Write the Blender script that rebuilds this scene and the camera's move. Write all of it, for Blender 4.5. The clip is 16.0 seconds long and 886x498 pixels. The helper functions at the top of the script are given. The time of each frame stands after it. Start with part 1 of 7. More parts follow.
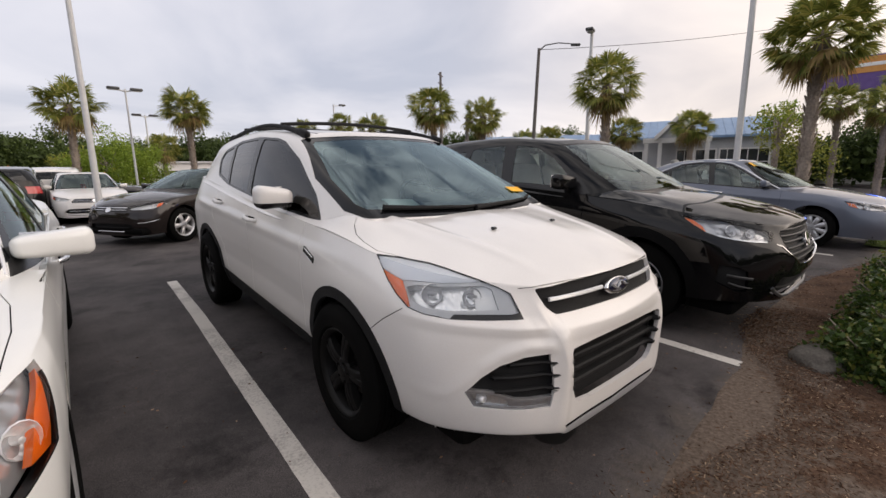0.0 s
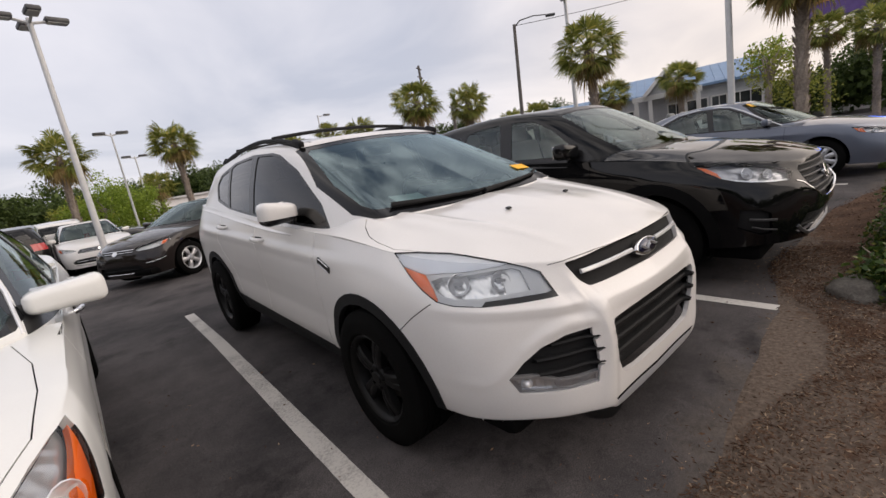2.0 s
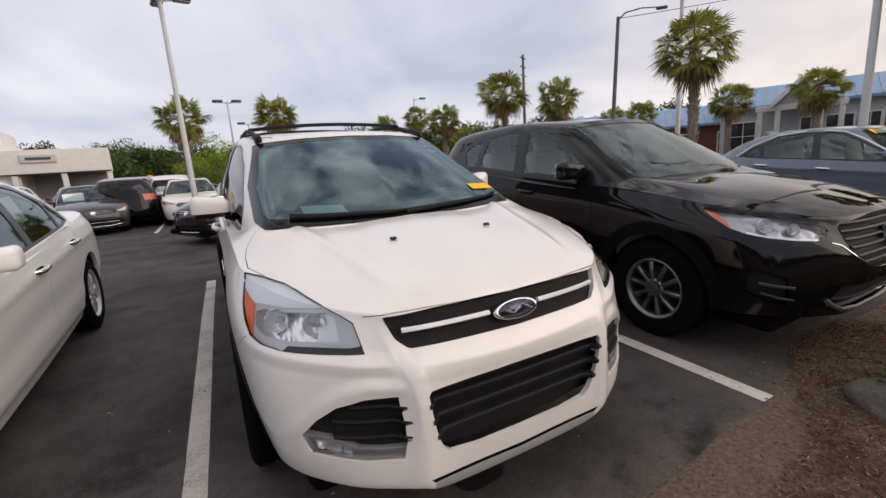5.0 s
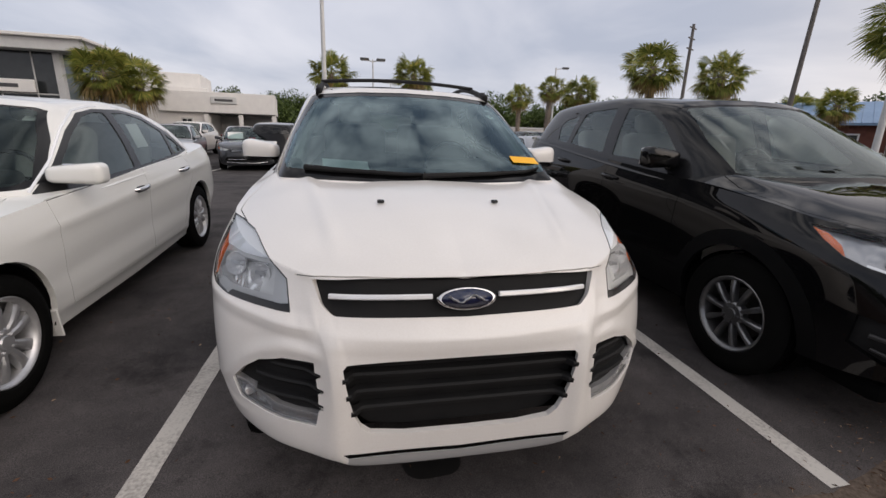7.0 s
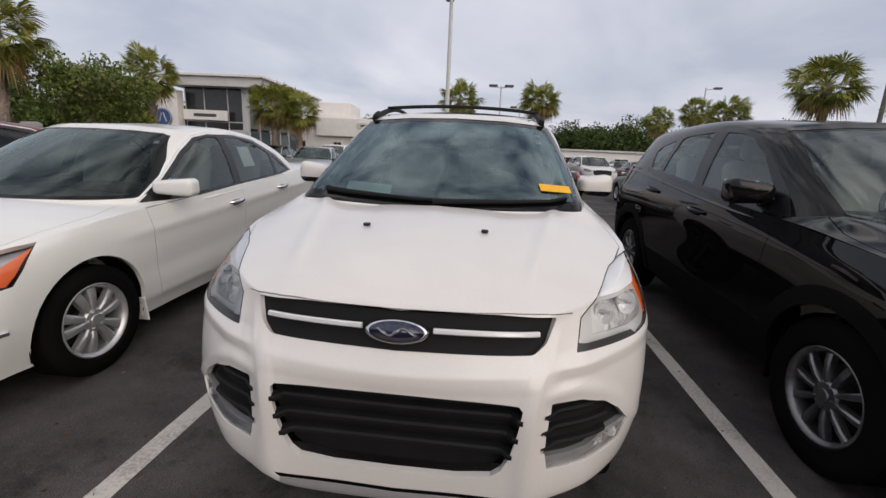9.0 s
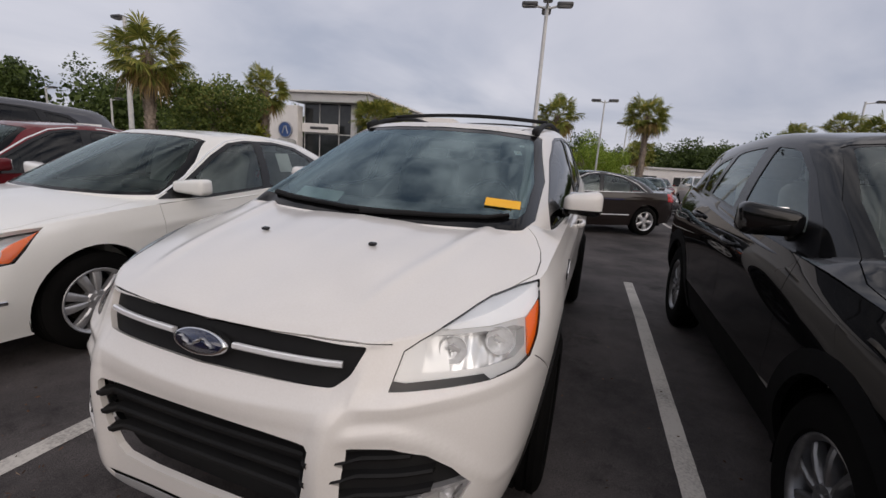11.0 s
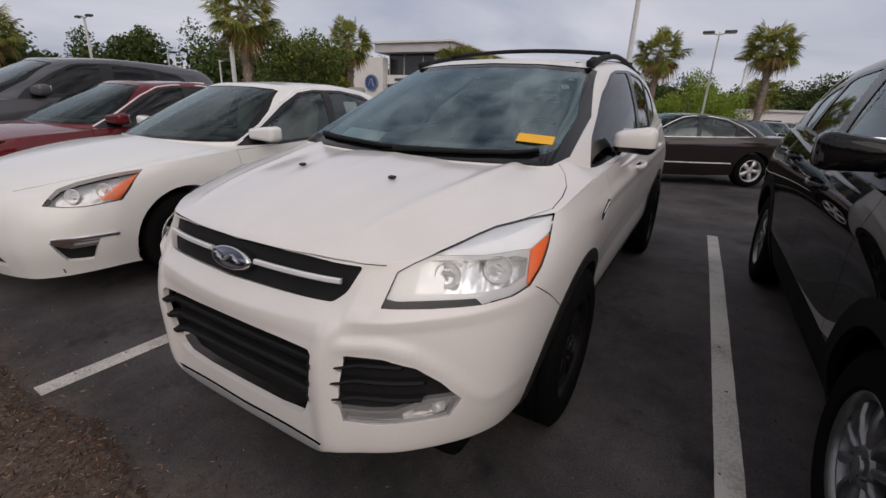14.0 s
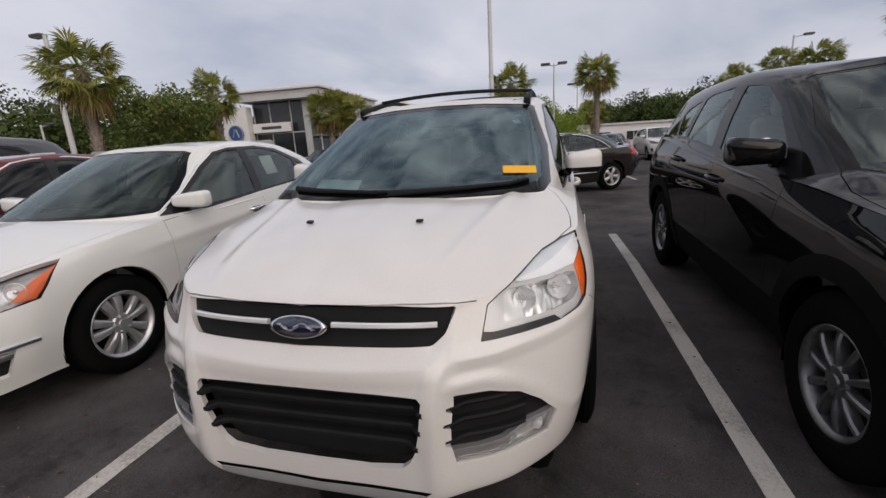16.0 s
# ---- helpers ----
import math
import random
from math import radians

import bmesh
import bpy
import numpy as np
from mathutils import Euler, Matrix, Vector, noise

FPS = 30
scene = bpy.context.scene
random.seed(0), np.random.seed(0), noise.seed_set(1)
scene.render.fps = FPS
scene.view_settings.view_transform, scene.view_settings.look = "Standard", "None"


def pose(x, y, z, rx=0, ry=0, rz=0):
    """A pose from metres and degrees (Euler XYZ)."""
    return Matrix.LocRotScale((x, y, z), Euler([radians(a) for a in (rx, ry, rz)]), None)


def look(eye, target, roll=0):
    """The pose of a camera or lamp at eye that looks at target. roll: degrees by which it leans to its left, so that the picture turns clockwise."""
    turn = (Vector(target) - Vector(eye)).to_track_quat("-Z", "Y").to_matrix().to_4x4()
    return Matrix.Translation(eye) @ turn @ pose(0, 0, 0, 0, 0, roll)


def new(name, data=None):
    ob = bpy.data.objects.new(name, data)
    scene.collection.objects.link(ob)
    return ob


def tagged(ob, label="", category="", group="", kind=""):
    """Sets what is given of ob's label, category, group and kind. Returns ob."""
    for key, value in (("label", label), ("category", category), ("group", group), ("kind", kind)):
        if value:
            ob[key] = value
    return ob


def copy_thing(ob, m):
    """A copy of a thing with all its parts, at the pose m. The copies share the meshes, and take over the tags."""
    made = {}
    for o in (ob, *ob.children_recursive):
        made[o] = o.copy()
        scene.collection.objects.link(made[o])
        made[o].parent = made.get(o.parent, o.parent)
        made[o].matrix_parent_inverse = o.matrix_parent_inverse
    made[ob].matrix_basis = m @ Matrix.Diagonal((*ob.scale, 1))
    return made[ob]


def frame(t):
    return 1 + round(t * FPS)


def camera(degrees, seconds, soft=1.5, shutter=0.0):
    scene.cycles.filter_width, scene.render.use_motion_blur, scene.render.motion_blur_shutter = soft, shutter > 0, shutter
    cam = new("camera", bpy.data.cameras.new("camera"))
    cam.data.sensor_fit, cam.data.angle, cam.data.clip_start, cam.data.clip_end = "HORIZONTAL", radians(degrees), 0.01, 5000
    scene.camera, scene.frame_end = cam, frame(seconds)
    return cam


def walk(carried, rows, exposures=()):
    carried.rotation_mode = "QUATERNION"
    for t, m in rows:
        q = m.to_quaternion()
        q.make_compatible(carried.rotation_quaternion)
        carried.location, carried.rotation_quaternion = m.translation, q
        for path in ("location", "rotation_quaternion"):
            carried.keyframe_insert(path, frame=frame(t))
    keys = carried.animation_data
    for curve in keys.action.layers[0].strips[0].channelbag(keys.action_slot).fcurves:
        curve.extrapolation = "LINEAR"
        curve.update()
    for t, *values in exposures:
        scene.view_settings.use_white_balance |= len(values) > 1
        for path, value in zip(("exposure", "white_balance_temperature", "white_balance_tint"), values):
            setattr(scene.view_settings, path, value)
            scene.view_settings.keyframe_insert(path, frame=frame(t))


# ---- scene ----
cam = camera(91.6, 16.0)
PATH = [
    (0, (-1.853, -0.967, 1.391), (-0.579, 0.532, 1.028), -0.7),
    (0.5, (-1.861, -0.929, 1.379), (-0.629, 0.599, 0.997), -1.5),
    (1, (-1.86, -0.903, 1.38), (-0.625, 0.623, 0.997), -5.3),
    (1.5, (-1.86, -0.89, 1.376), (-0.635, 0.648, 1.008), -8.0),
    (2, (-1.853, -0.875, 1.368), (-0.606, 0.638, 0.976), -9.9),
    (2.5, (-1.818, -0.943, 1.39), (-0.495, 0.515, 1.034), -8.0),
    (3, (-1.74, -1.024, 1.403), (-0.398, 0.425, 1.086), -4.1),
    (3.5, (-1.515, -1.003, 1.404), (-0.257, 0.511, 1.05), -0.4),
    (4, (-1.317, -1.073, 1.422), (-0.194, 0.545, 1.077), -3.0),
    (6.5, (-0.438, -1.356, 1.378), (0.132, 0.502, 0.907), 1.6),
    (7, (-0.341, -1.287, 1.372), (0.042, 0.608, 0.859), 1.8),
    (7.5, (-0.274, -1.223, 1.372), (-0.034, 0.675, 0.789), 0.9),
    (8, (-0.159, -1.208, 1.385), (-0.12, 0.709, 0.816), -1.4),
    (8.5, (0.027, -1.261, 1.394), (-0.047, 0.678, 0.913), 0.6),
    (11, (1.016, -0.882, 1.412), (0.37, 0.97, 1.018), 4.2),
    (11.5, (1.091, -0.823, 1.403), (0.365, 0.977, 0.92), 4.2),
    (12, (1.176, -0.797, 1.383), (0.317, 0.913, 0.801), 3.6),
    (12.5, (1.254, -0.779, 1.368), (0.319, 0.872, 0.733), 3.6),
    (13, (1.309, -0.792, 1.355), (0.332, 0.827, 0.704), 3.3),
    (13.5, (1.301, -0.8, 1.357), (0.329, 0.822, 0.708), 3.8),
    (14, (1.274, -0.811, 1.357), (0.31, 0.828, 0.736), 2.6),
    (14.5, (1.254, -0.832, 1.362), (0.299, 0.824, 0.774), -1.1),
    (15, (1.185, -0.896, 1.371), (0.286, 0.8, 0.811), -4.1),
    (15.5, (1.02, -1.033, 1.39), (0.329, 0.765, 0.852), -4.0),
    (16, (0.779, -1.112, 1.389), (0.272, 0.764, 0.916), -3.4),
]

walk(cam, [(t, look(eye, target, roll)) for t, eye, target, roll in PATH],
     exposures=((0.0, .41, 6760, 14), (4.0, .41, 6760, 14), (5.5, .30, 6620, 14), (6.5, .22, 6560, 13), (8.5, .20, 6540, 13),
                (10.5, 0.0, 6480, 14), (12.0, -.11, 6500, 15), (14.0, -.11, 6500, 15), (16.0, .04, 6500, 14)))

# ---- world and light: thin overcast, low soft sun ----
SUN_AZ, SUN_EL = 140.0, 30.0


def make_world():
    w = bpy.data.worlds.new("overcast_sky")
    scene.world = w
    w.use_nodes = True
    nt = w.node_tree
    nt.nodes.clear()
    N, L = nt.nodes.new, nt.links.new
    out, bg = N("ShaderNodeOutputWorld"), N("ShaderNodeBackground")
    sky = N("ShaderNodeTexSky")
    sky.sky_type = "NISHITA"
    sky.sun_disc = False
    sky.sun_elevation, sky.sun_rotation = radians(SUN_EL), radians(SUN_AZ)
    sky.dust_density, sky.air_density = 3.0, 1.0
    tc, sep = N("ShaderNodeTexCoord"), N("ShaderNodeSeparateXYZ")
    L(tc.outputs["Generated"], sep.inputs[0])

    def m(op, a, b=None):
        n = N("ShaderNodeMath")
        n.operation = op
        for i, v in enumerate((a, b)):
            if v is None:
                continue
            if isinstance(v, (int, float)):
                n.inputs[i].default_value = v
            else:
                L(v, n.inputs[i])
        return n.outputs[0]
    def noise_at(vec, scale, detail, rough, dist):
        n = N("ShaderNodeTexNoise")
        for k, v in (("Scale", scale), ("Detail", detail), ("Roughness", rough), ("Distortion", dist)):
            n.inputs[k].default_value = v
        L(vec, n.inputs["Vector"])
        return n.outputs["Fac"]

    def ramp(f, p0, c0, p1, c1):
        r = N("ShaderNodeValToRGB")
        e = r.color_ramp.elements
        e[0].position, e[0].color, e[1].position, e[1].color = p0, (*c0, 1), p1, (*c1, 1)
        L(f, r.inputs["Fac"])
        return r.outputs["Color"]

    def mixc(f, a, b):
        x = N("ShaderNodeMix")
        x.data_type = "RGBA"
        for s, v in (("Factor", f), ("A", a), ("B", b)):
            if isinstance(v, (int, float)):
                x.inputs[s].default_value = v
            else:
                L(v, x.inputs[s])
        return x.outputs["Result"]

    def smooth(v, lo, hi):
        r = N("ShaderNodeMapRange")
        r.interpolation_type = "SMOOTHSTEP"
        r.inputs["From Min"].default_value, r.inputs["From Max"].default_value = lo, hi
        L(v, r.inputs["Value"])
        return r.outputs[0]
    zz = m("ADD", m("MAXIMUM", sep.outputs[2], 0.0), 0.22)
    com = N("ShaderNodeCombineXYZ")
    L(m("DIVIDE", sep.outputs[0], zz), com.inputs[0])
    L(m("DIVIDE", sep.outputs[1], zz), com.inputs[1])
    # broken cloud overhead, thin even veil lower down that warms towards the east
    broken = ramp(noise_at(com.outputs[0], 5.2, 5, .55, .15), .38, (.20, .235, .30), .64, (1.24, 1.21, 1.19))
    streak = noise_at(com.outputs[0], .8, 6, .5, .5)
    cool = ramp(streak, .35, (.44, .48, .57), .66, (.74, .75, .80))
    warm = ramp(streak, .35, (.68, .63, .60), .66, (1.0, .90, .80))
    veil = mixc(smooth(m("ADD", m("MULTIPLY", sep.outputs[0], .86), m("MULTIPLY", sep.outputs[1], -.51)), .08, .9), cool, warm)
    clouds = mixc(smooth(sep.outputs[2], .42, .78), veil, broken)
    skys = N("ShaderNodeVectorMath")
    skys.operation = "SCALE"
    skys.inputs["Scale"].default_value = 0.09
    L(sky.outputs[0], skys.inputs[0])
    L(mixc(.88, skys.outputs[0], clouds), bg.inputs[0])
    bg.inputs[1].default_value = 1.0
    L(bg.outputs[0], out.inputs[0])


make_world()
sun = new("sun", bpy.data.lights.new("sun", "SUN"))
sun.data.energy, sun.data.angle, sun.data.color = .95, radians(60), (1.0, 0.92, 0.84)
sa, se = radians(SUN_AZ), radians(SUN_EL)
sun.matrix_world = look((math.sin(sa) * math.cos(se) * 50, math.cos(sa) * math.cos(se) * 50, math.sin(se) * 50), (0, 0, 0))
scene.view_settings.exposure = 0.0

# ---- ground: the bays climb gently, the aisle behind them is level ----
SLOPE = 0.032


def ground_z(x, y):
    return float(np.interp(y, [-6.0, 3.4, 9.0, 16.0], [-6.0 * SLOPE, 3.4 * SLOPE, 0.08, -0.04]))


def on_lot(x, y, heading=0.0):
    """Pose on the lot; heading 0 faces -y. Cars in the near row stand on the slope."""
    tilt = math.degrees(math.atan(SLOPE)) if y < 3.0 else 0.0
    return Matrix.Translation((x, y, ground_z(x, y))) @ pose(0, 0, 0, tilt) @ pose(0, 0, 0, 0, 0, heading)


# ---- materials ----
def base_mat(name, col, rough=0.5, metal=0.0, coat=0.0, spec=0.5):
    m = bpy.data.materials.new(name)
    m.use_nodes = True
    b = m.node_tree.nodes["Principled BSDF"]
    b.inputs["Base Color"].default_value = (*col, 1)
    b.inputs["Roughness"].default_value = rough
    b.inputs["Metallic"].default_value = metal
    b.inputs["Coat Weight"].default_value = coat
    b.inputs["Coat Roughness"].default_value = 0.04
    b.inputs["Specular IOR Level"].default_value = spec
    return m, b


def grainy(name, col, col2, scale=20.0, rough=0.6, rough2=None, bump=0.0, metal=0.0, coat=0.0, fine=None, spec=0.5, low=0.35, high=0.65):
    """Principled surface mixed between two colours by a coarse and a fine noise, with bump."""
    m, b = base_mat(name, col, rough, metal, coat, spec)
    nt = m.node_tree
    N, L = nt.nodes.new, nt.links.new
    tc = N("ShaderNodeTexCoord")
    n1, n2 = N("ShaderNodeTexNoise"), N("ShaderNodeTexNoise")
    n1.inputs["Scale"].default_value, n1.inputs["Detail"].default_value = scale * 0.12, 4
    n2.inputs["Scale"].default_value, n2.inputs["Detail"].default_value = fine or scale, 6
    L(tc.outputs["Object"], n1.inputs["Vector"])
    L(tc.outputs["Object"], n2.inputs["Vector"])
    add = N("ShaderNodeMath")
    add.operation = "MULTIPLY_ADD"
    L(n1.outputs["Fac"], add.inputs[0])
    add.inputs[1].default_value = 0.55
    half = N("ShaderNodeMath")
    half.operation = "MULTIPLY"
    half.inputs[1].default_value = 0.45
    L(n2.outputs["Fac"], half.inputs[0])
    L(half.outputs[0], add.inputs[2])
    ramp = N("ShaderNodeValToRGB")
    e = ramp.color_ramp.elements
    e[0].position, e[0].color = low, (*col, 1)
    e[1].position, e[1].color = high, (*col2, 1)
    L(add.outputs[0], ramp.inputs["Fac"])
    L(ramp.outputs["Color"], b.inputs["Base Color"])
    if rough2 is not None:
        mr = N("ShaderNodeMapRange")
        mr.inputs["To Min"].default_value, mr.inputs["To Max"].default_value = rough, rough2
        L(n1.outputs["Fac"], mr.inputs["Value"])
        L(mr.outputs[0], b.inputs["Roughness"])
    if bump:
        bp = N("ShaderNodeBump")
        bp.inputs["Strength"].default_value = min(1.0, bump)
        bp.inputs["Distance"].default_value = 0.01
        L(n2.outputs["Fac"], bp.inputs["Height"])
        L(bp.outputs[0], b.inputs["Normal"])
    return m


def car_paint(name, col, dust, flake=0.0):
    """Clear-coated paint with a thin uneven film of dust."""
    m = grainy(name, col, dust, scale=9.0, rough=0.42, rough2=0.5, coat=1.0, metal=flake, fine=160.0, low=0.4, high=0.85)
    b = m.node_tree.nodes["Principled BSDF"]
    b.inputs["Coat Roughness"].default_value = 0.14 if max(col) > 0.3 else 0.02
    b.inputs["Specular IOR Level"].default_value = 0.5 if max(col) > 0.3 else 0.0 if max(col) < .01 else .05
    if max(col) < .01:
        b.inputs["Coat IOR"].default_value = 1.42
    return m


def glass(name, tint, gloss=(1, 1, 1), rough=0.0, ior=1.75):
    m = bpy.data.materials.new(name)
    m.use_nodes = True
    nt = m.node_tree
    nt.nodes.clear()
    N, L = nt.nodes.new, nt.links.new
    out, mix = N("ShaderNodeOutputMaterial"), N("ShaderNodeMixShader")
    tr, gl, fr = N("ShaderNodeBsdfTransparent"), N("ShaderNodeBsdfGlossy"), N("ShaderNodeFresnel")
    tr.inputs["Color"].default_value = (*tint, 1)
    gl.inputs["Roughness"].default_value = rough
    gl.inputs["Color"].default_value = (*gloss, 1)
    fr.inputs["IOR"].default_value = ior
    L(fr.outputs[0], mix.inputs[0])
    L(tr.outputs[0], mix.inputs[1])
    L(gl.outputs[0], mix.inputs[2])
    L(mix.outputs[0], out.inputs[0])
    return m


WHITE = car_paint("white_pearl_paint", (0.765, 0.741, 0.715), (0.69, 0.660, 0.622))
CREAM = car_paint("warm_white_paint", (0.80, 0.80, 0.775), (0.76, 0.755, 0.72))
BLACK = car_paint("black_paint", (0.003, 0.003, 0.0035), (0.009, 0.0085, 0.008))
GREY = car_paint("blue_grey_paint", (0.15, 0.17, 0.215), (0.19, 0.20, 0.24), 0.45)
BROWN = car_paint("dark_brown_paint", (0.015, 0.011, 0.010), (0.028, 0.022, 0.02), 0.3)
RED = car_paint("burgundy_paint", (0.13, 0.008, 0.012), (0.16, 0.02, 0.022), 0.3)
VANGREY = car_paint("steel_grey_paint", (0.085, 0.088, 0.102), (0.11, 0.11, 0.12), 0.3)
DGREY = car_paint("dark_grey_paint", (0.035, 0.037, 0.042), (0.06, 0.06, 0.064), 0.4)
SILVER = car_paint("silver_paint", (0.34, 0.35, 0.37), (0.42, 0.42, 0.43), 0.6)
PLASTIC = grainy("black_textured_plastic", (0.008, 0.008, 0.009), (0.015, 0.015, 0.015), 60, 0.55, 0.75, bump=0.15, fine=900, spec=0.2)
CLADDING = grainy("matt_black_cladding", (0.003, 0.003, 0.0035), (0.006, 0.006, 0.006), 60, 0.6, 0.8, bump=0.1, fine=900, spec=0.08)
TRIM = base_mat("black_gloss_trim", (0.008, 0.008, 0.009), 0.25)[0]
FRIT = base_mat("black_glass_border", (0.004, 0.004, 0.0045), 0.12, spec=.3)[0]
GAP = base_mat("dark_gap", (0.004, 0.004, 0.004), 0.9, spec=0.05)[0]
CHROME = base_mat("chrome", (0.75, 0.75, 0.76), 0.12, 1.0)[0]
SATIN = base_mat("satin_silver", (0.45, 0.45, 0.46), 0.35, 0.9)[0]
ALLOY = grainy("alloy_wheel", (0.48, 0.48, 0.49), (0.60, 0.60, 0.61), 30, 0.3, 0.4, metal=0.7)
DULL_ALLOY = grainy("dull_alloy_wheel", (0.16, 0.16, 0.165), (0.24, 0.24, 0.245), 30, 0.28, 0.4, metal=0.85)
BLACK_ALLOY = grainy("black_alloy_wheel", (0.003, 0.003, 0.0035), (0.008, 0.0075, 0.007), 30, 0.35, 0.55, spec=0.2)
RUBBER = grainy("tyre_rubber", (0.0035, 0.0035, 0.0035), (0.008, 0.0078, 0.0075), 25, 0.8, 0.9, bump=0.2, fine=300, spec=0.04)
SCREEN_GLASS = glass("windscreen_glass", (0.64, 0.79, 0.76), (.72, .93, 1.0), ior=2.05)
DOOR_GLASS = glass("door_glass", (0.80, 0.88, 0.86), (.9, 1.0, 1.0), ior=1.75)
DARK_GLASS = glass("privacy_glass", (0.10, 0.11, 0.115), ior=1.5)
PALE_SCREEN = glass("pale_windscreen_glass", (0.82, 0.90, 0.89), (.9, 1, 1), ior=1.62)
CAR_SCREEN = glass("clear_windscreen_glass", (0.74, 0.84, 0.82), (.85, 1, 1), ior=1.42)
LENS = glass("clear_lens", (0.97, 0.98, 0.985), ior=1.4)
AMBER = base_mat("amber_lens", (0.92, 0.17, 0.015), 0.15, coat=1.0)[0]
RED_LENS = base_mat("red_lens", (0.45, 0.01, 0.01), 0.15, coat=1.0)[0]
FROST = grainy("frosted_reflector", (0.86, 0.88, 0.91), (0.92, 0.93, 0.95), 40, 0.3, 0.4)
REFLECT = grainy("bright_reflector", (0.62, 0.63, 0.64), (0.85, 0.85, 0.86), 60, 0.22, 0.3, metal=0.45)


def faceted(name, col, scale=17.0, squeeze=(1, 1, 1), depth=.55, metal=.6):
    """Silvered reflector, moulded in uneven facets that squeeze draws out."""
    m, b = base_mat(name, col, .2, metal)
    nt = m.node_tree
    tc, vo, bp = nt.nodes.new("ShaderNodeTexCoord"), nt.nodes.new("ShaderNodeTexVoronoi"), nt.nodes.new("ShaderNodeBump")
    vo.feature = "SMOOTH_F1"
    vo.inputs["Scale"].default_value = scale
    bp.inputs["Strength"].default_value, bp.inputs["Distance"].default_value = depth, .012
    mp = nt.nodes.new("ShaderNodeMapping")
    mp.inputs["Scale"].default_value = (1 / squeeze[0], 1 / squeeze[1], squeeze[2])
    nt.links.new(tc.outputs["Object"], mp.inputs["Vector"])
    nt.links.new(mp.outputs[0], vo.inputs["Vector"])
    nt.links.new(vo.outputs["Distance"], bp.inputs["Height"])
    nt.links.new(bp.outputs[0], b.inputs["Normal"])
    return m


FACET = faceted("moulded_reflector", (.84, .84, .83), metal=.3)
FINE_FACET = faceted("ribbed_reflector", (.90, .90, .89), 24.0, (.45, 1.0, .45), .75, .72)
GREY_FACET = faceted("grey_reflector", (.52, .52, .53), 22.0)
BRIGHT = base_mat("bright_chrome", (.92, .92, .93), .2, .4)[0]
SILVER_PLASTIC = base_mat("silver_plastic", (0.40, 0.40, 0.405), 0.35, 0.2)[0]
LAMP_SILVER = base_mat("lamp_silver", (0.64, 0.64, 0.64), 0.22, 0.2)[0]
DARK_SATIN = base_mat("dark_satin_grey", (0.05, 0.05, 0.052), 0.45, 0.5)[0]
DULL_SATIN = base_mat("dull_satin_grey", (0.16, 0.16, 0.165), 0.4, 0.7)[0]
CABIN = grainy("dark_interior", (0.02, 0.02, 0.021), (0.035, 0.034, 0.034), 30, 0.8, bump=0.1)
CABIN_PALE = grainy("pale_interior_trim", (0.60, 0.57, 0.52), (0.68, 0.65, 0.60), 30, 0.8, bump=0.1)
CABIN_LIGHT = grainy("grey_interior_trim", (0.20, 0.20, 0.19), (0.27, 0.27, 0.25), 30, 0.8, bump=0.1)
NAVY = base_mat("navy_enamel", (0.006, 0.012, 0.045), 0.2, coat=1.0)[0]
YELLOW = grainy("yellow_paper", (0.90, 0.44, 0.02), (0.92, 0.50, 0.04), 20, 0.7)
PAPER = grainy("white_paper", (0.75, 0.75, 0.74), (0.8, 0.8, 0.79), 20, 0.7)
INK = base_mat("dark_ink", (0.35, 0.16, 0.03), 0.7)[0]


# ---- surface engine: lofted panels that are split along outlines ----
def catmull(P, t):
    P = np.asarray(P, float)
    K = len(P)
    i = np.clip(np.floor(t).astype(int), 0, K - 2)
    f = (t - i).reshape((-1,) + (1,) * (P.ndim - 1))
    Pe = np.concatenate([[2 * P[0] - P[1]], P, [2 * P[-1] - P[-2]]])
    a, b, c, d = Pe[i], Pe[i + 1], Pe[i + 2], Pe[i + 3]
    return 0.5 * (2 * b + (c - a) * f + (2 * a - 5 * b + 4 * c - d) * f ** 2 + (3 * b - a - 3 * c + d) * f ** 3)


def loft(curves, nu=6, nv=5):
    P = np.asarray(curves, float)
    u = np.linspace(0, P.shape[1] - 1, (P.shape[1] - 1) * nu + 1)
    v = np.linspace(0, P.shape[0] - 1, (P.shape[0] - 1) * nv + 1)
    Q = catmull(P, v)
    return np.swapaxes(catmull(np.swapaxes(Q, 0, 1), u), 0, 1)


def deck_rows(edge, spine, n=4, crown=2.2):
    rows = []
    e, s = np.asarray(edge, float), np.asarray(spine, float)
    for k in range(n + 1):
        f = k / n
        r = e + (s - e) * f
        r[:, 2] = e[:, 2] + (s[:, 2] - e[:, 2]) * (1 - (1 - f) ** crown)
        rows.append(r)
    return rows


